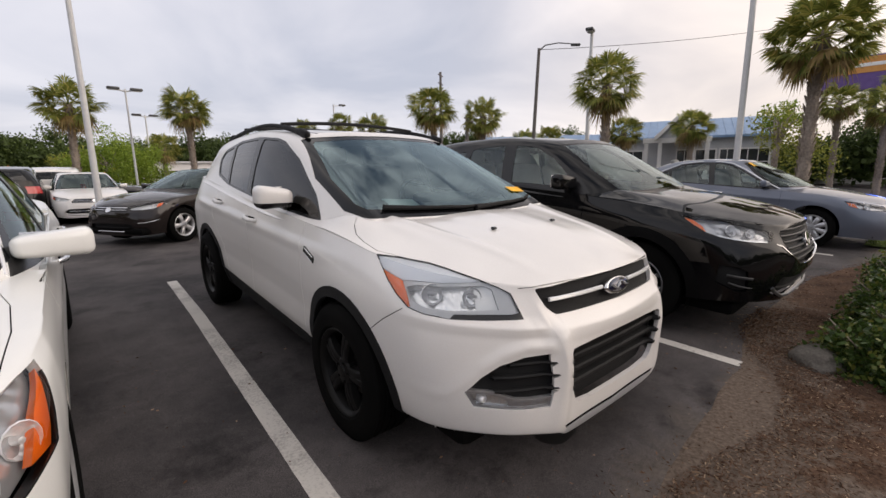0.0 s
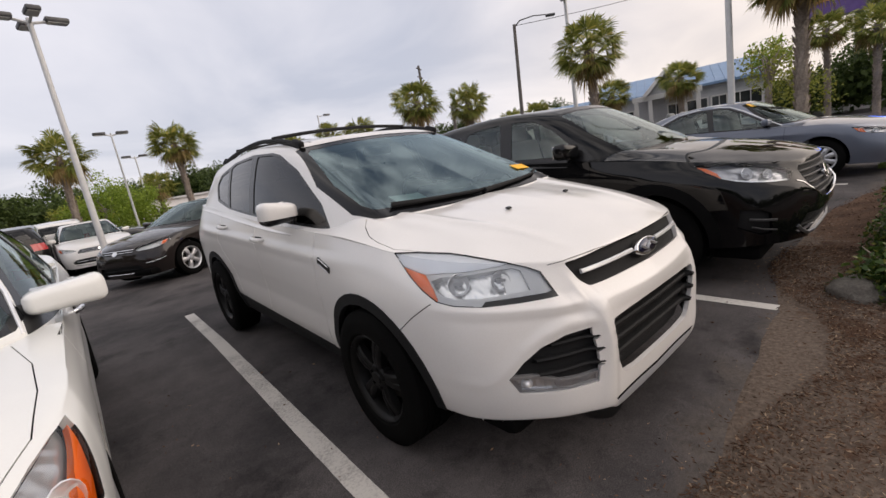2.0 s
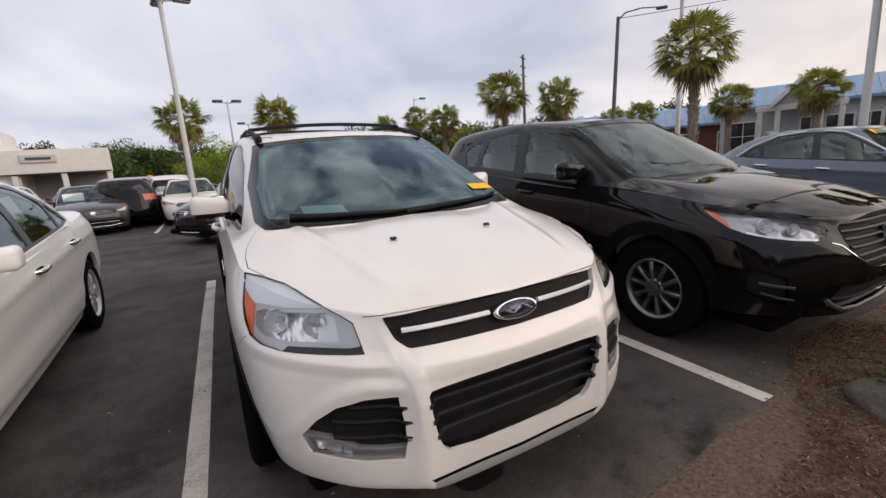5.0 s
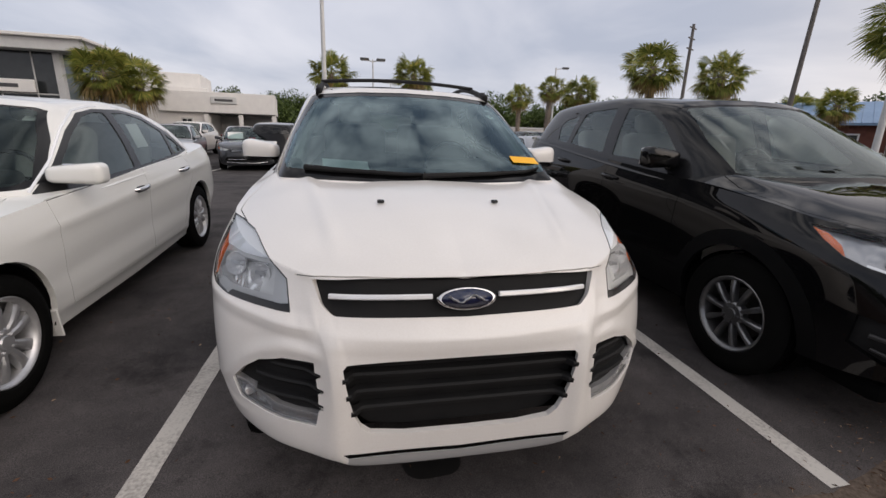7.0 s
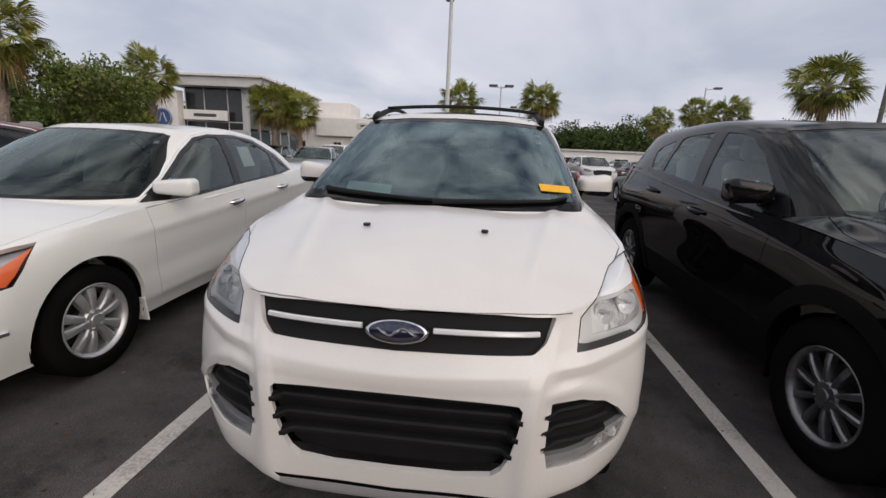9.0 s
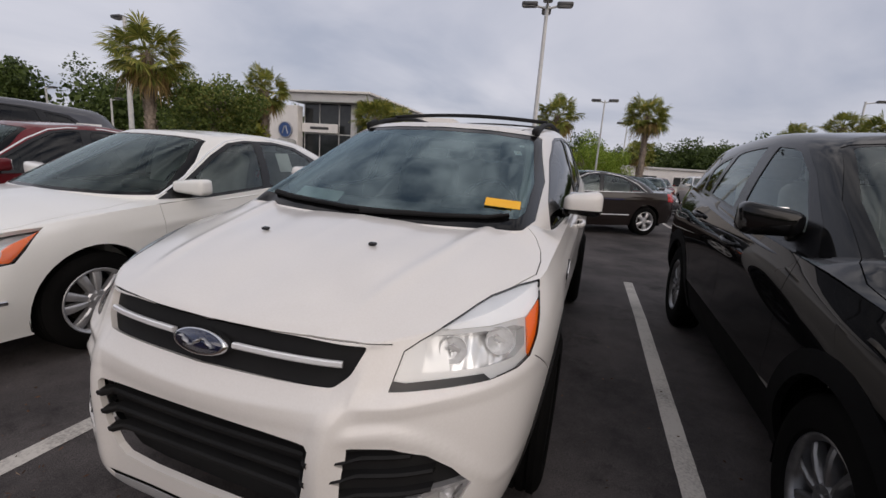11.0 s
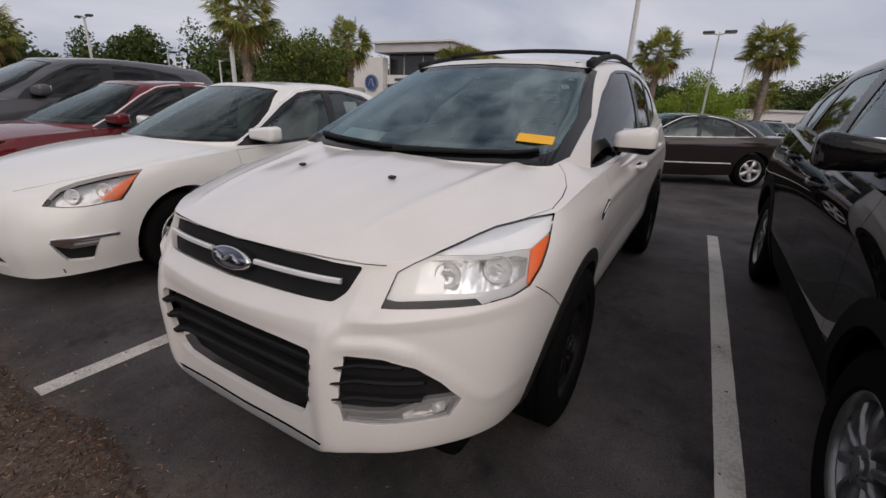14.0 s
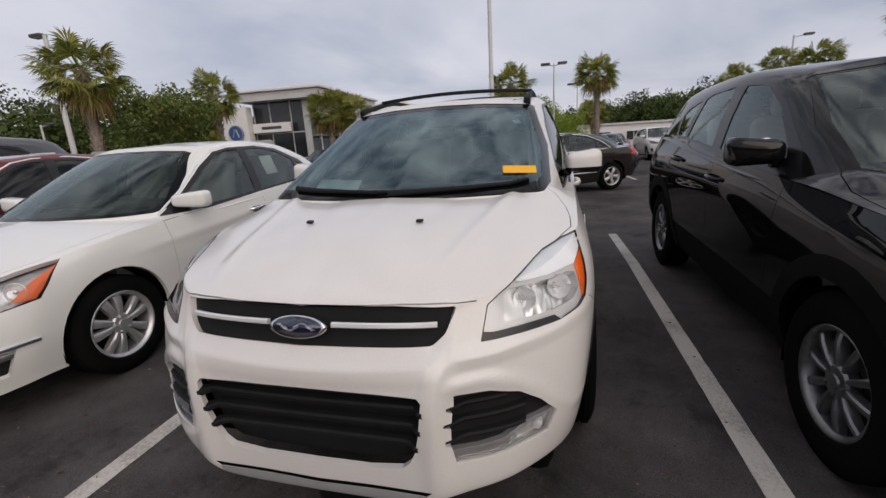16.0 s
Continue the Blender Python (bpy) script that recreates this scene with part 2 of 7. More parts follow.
def soups(*grids):
    """Quads of several grids as (k, 6) arrays of place and smooth normal; the grids share normals where they touch."""
    quads, acc = [], {}
    key = lambda p: (round(p[0], 3), round(p[1], 3), round(p[2], 3))
    for gi, G in enumerate(grids):
        mine = []
        for r in range(G.shape[0] - 1):
            for c in range(G.shape[1] - 1):
                q = np.array([G[r, c], G[r, c + 1], G[r + 1, c + 1], G[r + 1, c]])
                n = np.cross(q[2] - q[0], q[3] - q[1])
                if np.linalg.norm(n) < 1e-9:
                    continue
                m = q.mean(0)
                if np.dot(n, m - np.array([0, min(max(m[1], 1.0), 3.4), .55])) < 0:
                    q, n = q[::-1], -n
                mine.append(q)
                for p in q:
                    k = key(p)
                    acc[k] = acc.get(k, 0) + n
                    if p[0] < 1e-3:
                        acc[k] = acc[k] * np.array([0, 1, 1])
        quads.append(mine)
    out = []
    for mine in quads:
        so = []
        for q in mine:
            nn = np.array([acc[key(p)] for p in q])
            nn /= np.maximum(np.linalg.norm(nn, axis=1), 1e-9)[:, None]
            so.append(np.hstack([q, nn]))
        out.append(so)
    return out


FRONT = np.array([[1, 0, 0], [0, 0, 1.0]])
SIDE = np.array([[0, 1, 0], [0, 0, 1.0]])
TOPV = np.array([[1, 0, 0], [0, 1.0, 0]])
DIAG = np.array([[.8, .6, 0], [0, 0, 1.0]])


def area2(P):
    return sum(P[i - 1][0] * P[i][1] - P[i][0] * P[i - 1][1] for i in range(len(P)))


def convex_pieces(shape):
    P = [tuple(p) for p in shape]
    if area2(P) < 0:
        P = P[::-1]
    n = len(P)
    if all((P[(i + 1) % n][0] - P[i][0]) * (P[(i + 2) % n][1] - P[(i + 1) % n][1]) - (P[(i + 1) % n][1] - P[i][1]) * (P[(i + 2) % n][0] - P[(i + 1) % n][0]) >= -1e-12 for i in range(n)):
        return [P]
    from mathutils.geometry import tessellate_polygon
    out = []
    for t in tessellate_polygon([[Vector((p[0], p[1], 0)) for p in P]]):
        T = [P[k] for k in t]
        if abs(area2(T)) > 1e-10:
            out.append(T if area2(T) > 0 else T[::-1])
    return out


def halves(poly, P2, a, b):
    ex, ey = b[0] - a[0], b[1] - a[1]
    d = [ex * (p[1] - a[1]) - ey * (p[0] - a[0]) for p in P2]
    if min(d) >= -1e-10:
        return poly, P2, None
    if max(d) <= 1e-10:
        return None, None, poly
    inn, in2, out = [], [], []
    n = len(poly)
    for i in range(n):
        j = (i + 1) % n
        if d[i] >= 0:
            inn.append(poly[i])
            in2.append(P2[i])
        if d[i] <= 0:
            out.append(poly[i])
        if (d[i] > 0 > d[j]) or (d[i] < 0 < d[j]):
            f = d[i] / (d[i] - d[j])
            q = poly[i] + (poly[j] - poly[i]) * f
            q2 = P2[i] + (P2[j] - P2[i]) * f
            inn.append(q)
            in2.append(q2)
            out.append(q)
    return (np.array(inn) if len(inn) > 2 else None), in2, (np.array(out) if len(out) > 2 else None)


def split(soup, shapes, proj, where=None):
    """Cuts a soup by one outline (or several) in a projection: what lies within, and the rest."""
    if isinstance(shapes[0][0], (int, float, np.floating)):
        shapes = [shapes]
    inside, rest = [], soup
    for shape in shapes:
        for C in convex_pieces(shape):
            lo = (min(p[0] for p in C), min(p[1] for p in C))
            hi = (max(p[0] for p in C), max(p[1] for p in C))
            nxt = []
            for f in rest:
                P2 = f[:, :3] @ proj.T
                if P2[:, 0].max() <= lo[0] or P2[:, 0].min() >= hi[0] or P2[:, 1].max() <= lo[1] or P2[:, 1].min() >= hi[1] or (where and not where(f[:, :3].mean(0), f[:, 3:].mean(0))):
                    nxt.append(f)
                    continue
                cur, c2 = f, list(P2)
                pieces = []
                for i in range(len(C)):
                    cur, c2, o = halves(cur, c2, C[i - 1], C[i])
                    if o is not None:
                        pieces.append(o)
                    if cur is None:
                        break
                if cur is None:
                    nxt.append(f)
                else:
                    inside.append(cur)
                    nxt += pieces
            rest = nxt
    return inside, rest


def rounded(P, r=.02, n=4):
    out = []
    k = len(P)
    for i in range(k):
        a, b, c = (np.array(P[(i + d) % k], float) for d in (-1, 0, 1))
        u, v = a - b, c - b
        lu, lv = np.linalg.norm(u), np.linalg.norm(v)
        q = min(r, lu * .45, lv * .45)
        p0, p2 = b + u / lu * q, b + v / lv * q
        for t in np.linspace(0, 1, n + 1):
            out.append(tuple((1 - t) ** 2 * p0 + 2 * t * (1 - t) * b + t * t * p2))
    return out


def circle(cx, cy, r, n=40):
    return [(cx + r * math.cos(2 * math.pi * i / n), cy + r * math.sin(2 * math.pi * i / n)) for i in range(n)]


def grown(P, d):
    P = [np.array(p, float) for p in P]
    if area2(P) < 0:
        P = P[::-1]
    out = []
    for i in range(len(P)):
        a, b, c = P[i - 1], P[i], P[(i + 1) % len(P)]
        n1 = np.array([(b - a)[1], -(b - a)[0]]) / max(np.linalg.norm(b - a), 1e-9)
        n2 = np.array([(c - b)[1], -(c - b)[0]]) / max(np.linalg.norm(c - b), 1e-9)
        m = n1 + n2
        out.append(tuple(b + m / max(np.dot(m, m) / 2, .4) * d))
    return out


def ribbon(P, w=.005, closed=False):
    P = [np.array(p, float) for p in P]
    if closed:
        P.append(P[0])
    out = []
    for a, b in zip(P[:-1], P[1:]):
        d = (b - a) / max(np.linalg.norm(b - a), 1e-9)
        n = np.array([-d[1], d[0]]) * w / 2
        a2, b2 = a - d * w * .3, b + d * w * .3
        out.append([tuple(a2 + n), tuple(b2 + n), tuple(b2 - n), tuple(a2 - n)])
    return out


def flip(soup):
    m = np.array([-1, 1, 1, -1, 1, 1.0])
    return [(f * m)[::-1] for f in soup]


def moved(soup, d):
    return [np.hstack([f[:, :3] + f[:, 3:] * d, f[:, 3:]]) for f in soup]


def soup_mesh(name, soup, mat, rim=0.0):
    ids, V, Nn, F, edges = {}, [], [], [], {}
    for f in soup:
        face = []
        for p in f:
            k = (round(p[0] * 2e4), round(p[1] * 2e4), round(p[2] * 2e4))
            if k not in ids:
                ids[k] = len(V)
                V.append(tuple(p[:3]))
                Nn.append(tuple(p[3:]))
            if ids[k] not in face:
                face.append(ids[k])
        if len(face) > 2:
            F.append(face)
            if rim:
                for i in range(len(face)):
                    e = (face[i - 1], face[i])
                    edges[e] = edges.get(e, 0) + 1
    nmain = len(V)
    if rim:
        for (a, b) in list(edges):
            if (b, a) in edges:
                continue
            if abs(V[a][0]) < 1e-4 and abs(V[b][0]) < 1e-4:
                continue
            pa, pb = np.array(V[a]), np.array(V[b])
            qa, qb = pa - np.array(Nn[a]) * rim, pb - np.array(Nn[b]) * rim
            nn = np.cross(qa - pa, pb - pa)
            ln = np.linalg.norm(nn)
            if ln < 1e-12:
                continue
            nn = tuple(nn / ln)
            s = len(V)
            V += [tuple(pa), tuple(qa), tuple(qb), tuple(pb)]
            Nn += [nn] * 4
            F.append([s, s + 1, s + 2, s + 3])
    me = bpy.data.meshes.new(name)
    me.from_pydata(V, [], F)
    me.polygons.foreach_set("use_smooth", [True] * len(me.polygons))
    me.normals_split_custom_set_from_vertices([tuple(Vector(n).normalized()) for n in Nn])
    me.materials.append(mat)
    return me


def child(name, me, parent, label="", m=None):
    ob = new(name, me)
    ob.parent = parent
    if m is not None:
        ob.matrix_local = m
    if label:
        ob["label"] = label
    return ob


def panel(name, soup, mat, parent, label="", rim=.012, both=False, side=0):
    """side 0: the half and its mirror as one panel; both: two separate parts."""
    if not soup:
        return []
    if both:
        return [child(name, soup_mesh(name, s, mat, rim), parent, label) for s in (soup, flip(soup))]
    return [child(name, soup_mesh(name, soup + flip(soup), mat, rim), parent, label)]


def islands(soup):
    """The soup parted into its connected pieces."""
    root, at = list(range(len(soup))), {}

    def find(i):
        while root[i] != i:
            root[i] = root[root[i]]
            i = root[i]
        return i
    for i, f in enumerate(soup):
        for p in f:
            k = (round(p[0] * 2e4), round(p[1] * 2e4), round(p[2] * 2e4))
            if k in at:
                root[find(i)] = find(at[k])
            else:
                at[k] = i
    out = {}
    for i, f in enumerate(soup):
        out.setdefault(find(i), []).append(f)
    return [q for q in out.values() if len(q) > 2]


def bm_mesh(name, bm, mat, smooth=True):
    me = bpy.data.meshes.new(name)
    bm.to_mesh(me)
    bm.free()
    if smooth:
        me.polygons.foreach_set("use_smooth", [True] * len(me.polygons))
        me.set_sharp_from_angle(angle=radians(35))
    for k in (mat if isinstance(mat, (list, tuple)) else (mat,)):
        me.materials.append(k)
    return me


def part(name, bm, mat, parent, label="", m=None, smooth=True):
    return child(name, bm_mesh(name, bm, mat, smooth), parent, label, m)


def rbox(sx, sy, sz, r=.02, seg=3, m=None):
    """A box of that size round the origin with rounded edges."""
    bm = bmesh.new()
    bmesh.ops.create_cube(bm, size=1, matrix=Matrix.Diagonal((sx, sy, sz, 1)))
    r = min(r, .49 * min(sx, sy, sz))
    bmesh.ops.bevel(bm, geom=bm.edges[:], offset=r, segments=seg, affect="EDGES", profile=.5)
    if m is not None:
        bmesh.ops.transform(bm, matrix=m, verts=bm.verts)
    return bm


def lathe(profile, n=48, axis="X"):
    """Profile of (along, radius) turned round the axis."""
    bm = bmesh.new()
    rings = []
    for a, r in profile:
        ring = []
        for i in range(n):
            t = 2 * math.pi * i / n
            c, s = r * math.cos(t), r * math.sin(t)
            ring.append(bm.verts.new((a, c, s) if axis == "X" else (c, s, a)))
        rings.append(ring)
    for A, B in zip(rings[:-1], rings[1:]):
        for i in range(n):
            bm.faces.new((A[i], A[(i + 1) % n], B[(i + 1) % n], B[i]))
    bmesh.ops.remove_doubles(bm, verts=bm.verts, dist=1e-5)
    bmesh.ops.recalc_face_normals(bm, faces=bm.faces)
    return bm


def tube(points, r, n=8, flat=1.0, bm=None):
    """A round bar along points; flat squeezes it vertically; r may be a list."""
    bm = bm or bmesh.new()
    P = [Vector(p) for p in points]
    rings = []
    for i, p in enumerate(P):
        d = (P[min(i + 1, len(P) - 1)] - P[max(i - 1, 0)]).normalized()
        s = d.cross(Vector((0, 0, 1)))
        s = s.normalized() if s.length > 1e-4 else Vector((1, 0, 0))
        u = s.cross(d).normalized()
        rr = r[i] if isinstance(r, (list, tuple)) else r
        rings.append([bm.verts.new(p + (s * math.cos(2 * math.pi * k / n) + u * math.sin(2 * math.pi * k / n) * flat) * rr) for k in range(n)])
    for A, B in zip(rings[:-1], rings[1:]):
        for k in range(n):
            bm.faces.new((A[k], A[(k + 1) % n], B[(k + 1) % n], B[k]))
    bm.faces.new(rings[0][::-1])
    bm.faces.new(rings[-1])
    return bm


class Surf:
    """The uncut half shell, to seat small parts on."""

    def __init__(self, soup):
        from mathutils.bvhtree import BVHTree
        V, F = [], []
        for f in soup:
            F.append(list(range(len(V), len(V) + len(f))))
            V += [tuple(p[:3]) for p in f]
        self.tree = BVHTree.FromPolygons(V, F)

    def hit(self, o, d):
        p, n, i, t = self.tree.ray_cast(Vector(o), Vector(d))
        if p is None:
            p, n, i, t = self.tree.find_nearest(Vector(o))
        if n.dot(Vector(d)) > 0:
            n = -n
        return p, n

    def front(self, x, z):
        return self.hit((x, -2, z), (0, 1, 0))

    def side(self, y, z):
        return self.hit((3, y, z), (-1, 0, 0))

    def top(self, x, y):
        return self.hit((x, y, 3), (0, 0, -1))


def strip_on(points, normals, w, h, n_up=(0, 0, 1)):
    """A low bar of width w (along n_up) and height h (along the normal) that follows points."""
    bm = bmesh.new()
    rings = []
    for i, (p, n) in enumerate(zip(points, normals)):
        p, n = Vector(p), Vector(n).normalized()
        d = (Vector(points[min(i + 1, len(points) - 1)]) - Vector(points[max(i - 1, 0)])).normalized()
        u = n.cross(d).normalized()
        rings.append([bm.verts.new(q) for q in (p - u * w / 2 - n * .006, p - u * w / 2 + n * h * .6, p - u * w * .3 + n * h, p + u * w * .3 + n * h, p + u * w / 2 + n * h * .6, p + u * w / 2 - n * .006)])
    for A, B in zip(rings[:-1], rings[1:]):
        for k in range(6):
            bm.faces.new((A[k], B[k], B[(k + 1) % 6], A[(k + 1) % 6]))
    bm.faces.new(rings[0])
    bm.faces.new(rings[-1][::-1])
    bmesh.ops.recalc_face_normals(bm, faces=bm.faces)
    return bm


# ---- wheels ----
WHEELS = {}


def wheel_meshes(style, R, W, rimR, mat):
    """Meshes of a wheel that faces +x, with its hub at the origin: rim with spokes, tyre, disc, centre cap."""
    k = (style, R, W, rimR, mat.name)
    if k in WHEELS:
        return WHEELS[k]
    h = W / 2
    prof = [(-h * .75, rimR - .01), (-h, rimR + .015), (-h - .004, (R + rimR) / 2), (-h * .92, R - .02), (-h * .78, R - .004)]
    n = 5
    for i in range(n):
        x0 = -h * .7 + 1.4 * h * i / (n - 1)
        prof += [(x0 - .012, R), (x0 + .012, R)]
        if i < n - 1:
            xm = x0 + .7 * h / (n - 1)
            prof += [(xm - .005, R - .009), (xm + .005, R - .009)]
    prof += [(h * .78, R - .004), (h * .92, R - .02), (h + .002, R - .05), (h + .004, (R + rimR) / 2), (h, rimR + .015), (h * .75, rimR - .01)]
    tyre = bm_mesh("tyre", lathe(prof, 64), RUBBER)
    rim = lathe([(-h * .8, rimR * .92), (h * .2, rimR * .9), (h * .62, rimR * .95), (h * .80, rimR), (h * .90, rimR + .006), (h * .93, rimR), (h * .86, rimR - .012), (h * .72, rimR - .02)], 64)
    N = {"five": 5, "ten": 10, "six": 6, "seven": 5, "cover": 9, "star": 5}[style]
    x1, x2 = h * .62, h * .74
    w0 = {"five": .030, "ten": .013, "six": .034, "seven": .018, "cover": .034, "star": .030}[style]
    w1 = {"five": .024, "ten": .021, "six": .046, "seven": .034, "cover": .045, "star": .052}[style]
    bm, rows = bmesh.new(), []
    for f in (0, .35, .7, 1.0):
        r = .045 + (rimR - .012 - .045) * f
        c, t = Vector((0, r, 0)), Vector((0, 0, 1))
        w = w0 + (w1 - w0) * f
        xo = x2 + .012 * math.sin(math.pi * f) - .004 * f
        rows.append([c - t * w + Vector((x1 - .02, 0, 0)), c - t * w * .85 + Vector((xo - .008, 0, 0)), c - t * w * .45 + Vector((xo, 0, 0)), c + t * w * .45 + Vector((xo, 0, 0)), c + t * w * .85 + Vector((xo - .008, 0, 0)), c + t * w + Vector((x1 - .02, 0, 0))])
    vs = [[bm.verts.new(p) for p in row] for row in rows]
    for A, B in zip(vs[:-1], vs[1:]):
        for q in range(5):
            bm.faces.new((A[q], A[q + 1], B[q + 1], B[q]))
    bmesh.ops.recalc_face_normals(bm, faces=bm.faces)
    spoke = bm_mesh("spoke", bm, mat)
    arms = []
    for i in range(N):
        for off in ((-.105, .105) if style == "five" else (-.25, .25) if style == "seven" else (0,)):
            arms.append(2 * math.pi * i / N + off)
    rim = bm_mesh("wheel", rim, mat)
    hub = lathe([(x1 - .03, .075), (x2 - .006, .072), (x2 + .004, .062), (x2 + .006, .034), (x2 + .014, .03), (x2 + .016, .0)], 32)
    for i in range(5):
        a = 2 * math.pi * i / 5
        bmesh.ops.create_cone(hub, segments=6, radius1=.010, radius2=.008, depth=.02, cap_ends=True, matrix=Matrix.Translation((x2 + .006, math.cos(a) * .05, math.sin(a) * .05)) @ Matrix.Rotation(math.pi / 2, 4, "Y"))
    hub = bm_mesh("hub_cap", hub, mat)
    disc = bm_mesh("brake_disc", lathe([(-.02, .02), (-.02, .15), (0, .15), (0, .07), (.02, .06), (.02, .0)], 40), base_mat("brake_iron", (.06, .055, .05), .5, .8)[0] if "brake_iron" not in bpy.data.materials else bpy.data.materials["brake_iron"])
    # near-black disc added for the shade behind the spokes
    shade_disc = bm_mesh("wheel_shade_disc", lathe([(-.04, .0), (-.04, rimR * .9)], 40), GAP)
    WHEELS[k] = (rim, tyre, hub, disc, shade_disc, spoke, arms)
    return WHEELS[k]


def joined_spokes(spoke, arms):
    k = (spoke.name, len(arms))
    if k not in WHEELS:
        bm = bmesh.new()
        for a in arms:
            n0 = len(bm.verts)
            bm.from_mesh(spoke)
            bm.verts.ensure_lookup_table()
            bmesh.ops.rotate(bm, verts=bm.verts[n0:], cent=(0, 0, 0), matrix=Matrix.Rotation(a, 3, "X"))
        WHEELS[k] = bm_mesh("spokes", bm, spoke.materials[0])
    return WHEELS[k]


def add_wheels(car, hubs, R, track, W, rimR, style, mat, label="", turn=0.0, hubs_near=True):
    for sx in (1, -1):
        for n, y in enumerate(hubs):
            rim, tyre, hub, disc, shade_disc, spoke, arms = wheel_meshes(style, R, W, rimR, mat)
            spin = random.uniform(0, 360)
            m = pose(sx * track, y, R, 0, 0, (0 if sx > 0 else 180) + (turn if n == 0 else 0)) @ pose(0, 0, 0, spin)
            w = child("wheel", rim, car, label, m)
            child("tyre", tyre, w, "black rubber tyre")
            child("hub_cap", hub, w)
            child("brake_disc", disc, w)
            child("wheel_shade_disc", shade_disc, w)
            if hubs_near:
                for a in arms:
                    child("spoke", spoke, w, "", Matrix.Rotation(a, 4, "X"))
            else:
                child("spokes", joined_spokes(spoke, arms), w)


def liner(car, hubs, R, x0, x1):
    for sx in (1, -1):
        for y in hubs:
            bm = bmesh.new()
            a = np.linspace(-.25, math.pi + .25, 22)
            rows = [[bm.verts.new((sx * x, y + R * math.cos(t), .33 + R * math.sin(t))) for t in a] for x in (x0, x1)]
            for i in range(len(a) - 1):
                bm.faces.new((rows[0][i], rows[0][i + 1], rows[1][i + 1], rows[1][i]))
            bm.faces.new(rows[0])
            part("wheel_liner", bm, GAP, car)


# ---- small car parts ----
def cabin(car, y0, z0, floor, roof, w, seats, dash_z, light=None):
    """Dark cabin seen through the glass: tub, dash, wheel, seats. y0: dash front; seats: y of the rows."""
    trim = light or CABIN
    bm = bmesh.new()
    bmesh.ops.create_cube(bm, size=1, matrix=Matrix.Translation((0, (y0 + seats[-1]) / 2 + .35, (floor + dash_z) / 2 - .04)) @ Matrix.Diagonal((2 * w - .14, seats[-1] - y0 + .9, dash_z - floor - .08, 1)))
    top = [f for f in bm.faces if f.normal.z > .9]
    bmesh.ops.delete(bm, geom=top, context="FACES")
    part("cabin_tub", bm, trim if light is not None else CABIN, car, smooth=False)
    bm = rbox(2 * w - .2, .62, .16, .06, 4, pose(0, y0 + .34, dash_z - .07, -4))
    for v in bm.verts:
        v.co.x *= 1 - .34 * max(0.0, min(1.0, (y0 + .42 - v.co.y) / .4))
    part("dashboard", bm, CABIN, car)
    part("instrument_hood", rbox(.42, .22, .09, .04, 3, pose(w * .42, y0 + .55, dash_z + .02)), CABIN, car)
    bm = bmesh.new()
    for i in range(28):
        a, b = 2 * math.pi * i / 28, 2 * math.pi * (i + 1) / 28
        tube([(math.cos(a) * .185, 0, math.sin(a) * .185), (math.cos(b) * .185, 0, math.sin(b) * .185)], .015, 6, bm=bm)
    for a in (0, math.pi, -math.pi / 2):
        tube([(0, 0, 0), (math.cos(a) * .18, 0, math.sin(a) * .18)], .018, 6, bm=bm)
    part("steering_wheel", bm, TRIM, car, m=pose(w * .42, y0 + .82, dash_z - .02, -22))
    for n, ys in enumerate(seats):
        xs = (w * .44, -w * .44)
        for x in xs:
            wd = .50 if n == 0 else .56
            s = part("seat", rbox(wd, .52, .16, .06, 3, pose(x, ys - .22, floor + .32, 4)), trim, car)
            part("backrest", rbox(wd, .16, .60, .06, 3, pose(x, ys + .1, floor + .64, -14)), trim, s)
            part("headrest", rbox(.26, .10, .17, .045, 3, pose(x, ys + .2, floor + 1.02, -12)), trim, s)


def mirror(car, x, y, z, mat, size=(.23, .13, .165), low=.3, label=""):
    """A door mirror on each side: painted cap over a black shell, glass to the rear, on a foot."""
    sx, sy, sz = size
    for s in (1, -1):
        bm = rbox(sx, sy, sz, sz * .30, 4)
        for v in bm.verts:
            f = v.co.x / sx + .5
            v.co.z *= 1 - .42 * (1 - f) if v.co.z > 0 else 1 - .25 * (1 - f) - .08 * f
            if v.co.y < 0:
                v.co.y *= 1 - .45 * max(0, f - .3)
        bmesh.ops.scale(bm, vec=(s, 1, 1), verts=bm.verts)
        bmesh.ops.recalc_face_normals(bm, faces=bm.faces)
        top = bm.copy()
        for b, up in ((bm, False), (top, True)):
            bmesh.ops.bisect_plane(b, geom=b.verts[:] + b.edges[:] + b.faces[:], plane_co=(0, 0, -sz * (.5 - low)), plane_no=(0, 0, -1 if up else 1), clear_outer=True)
        cap = part("mirror_cap", top, mat, car, label, pose(s * x, y, z))
        bm2 = bm
        bmesh.ops.scale(bm2, vec=(.985, .985, 1), verts=bm2.verts)
        part("mirror_shell", bm2, TRIM, cap)
        part("mirror_glass", rbox(sx * .8, .006, sz * .7, .03, 3, pose(0, sy / 2 + .001, 0)), CHROME, cap)
        part("mirror_foot", rbox(.12, .05, .05, .02, 2, pose(-s * (sx / 2 + .02), .03, -sz * .42)), TRIM, cap)


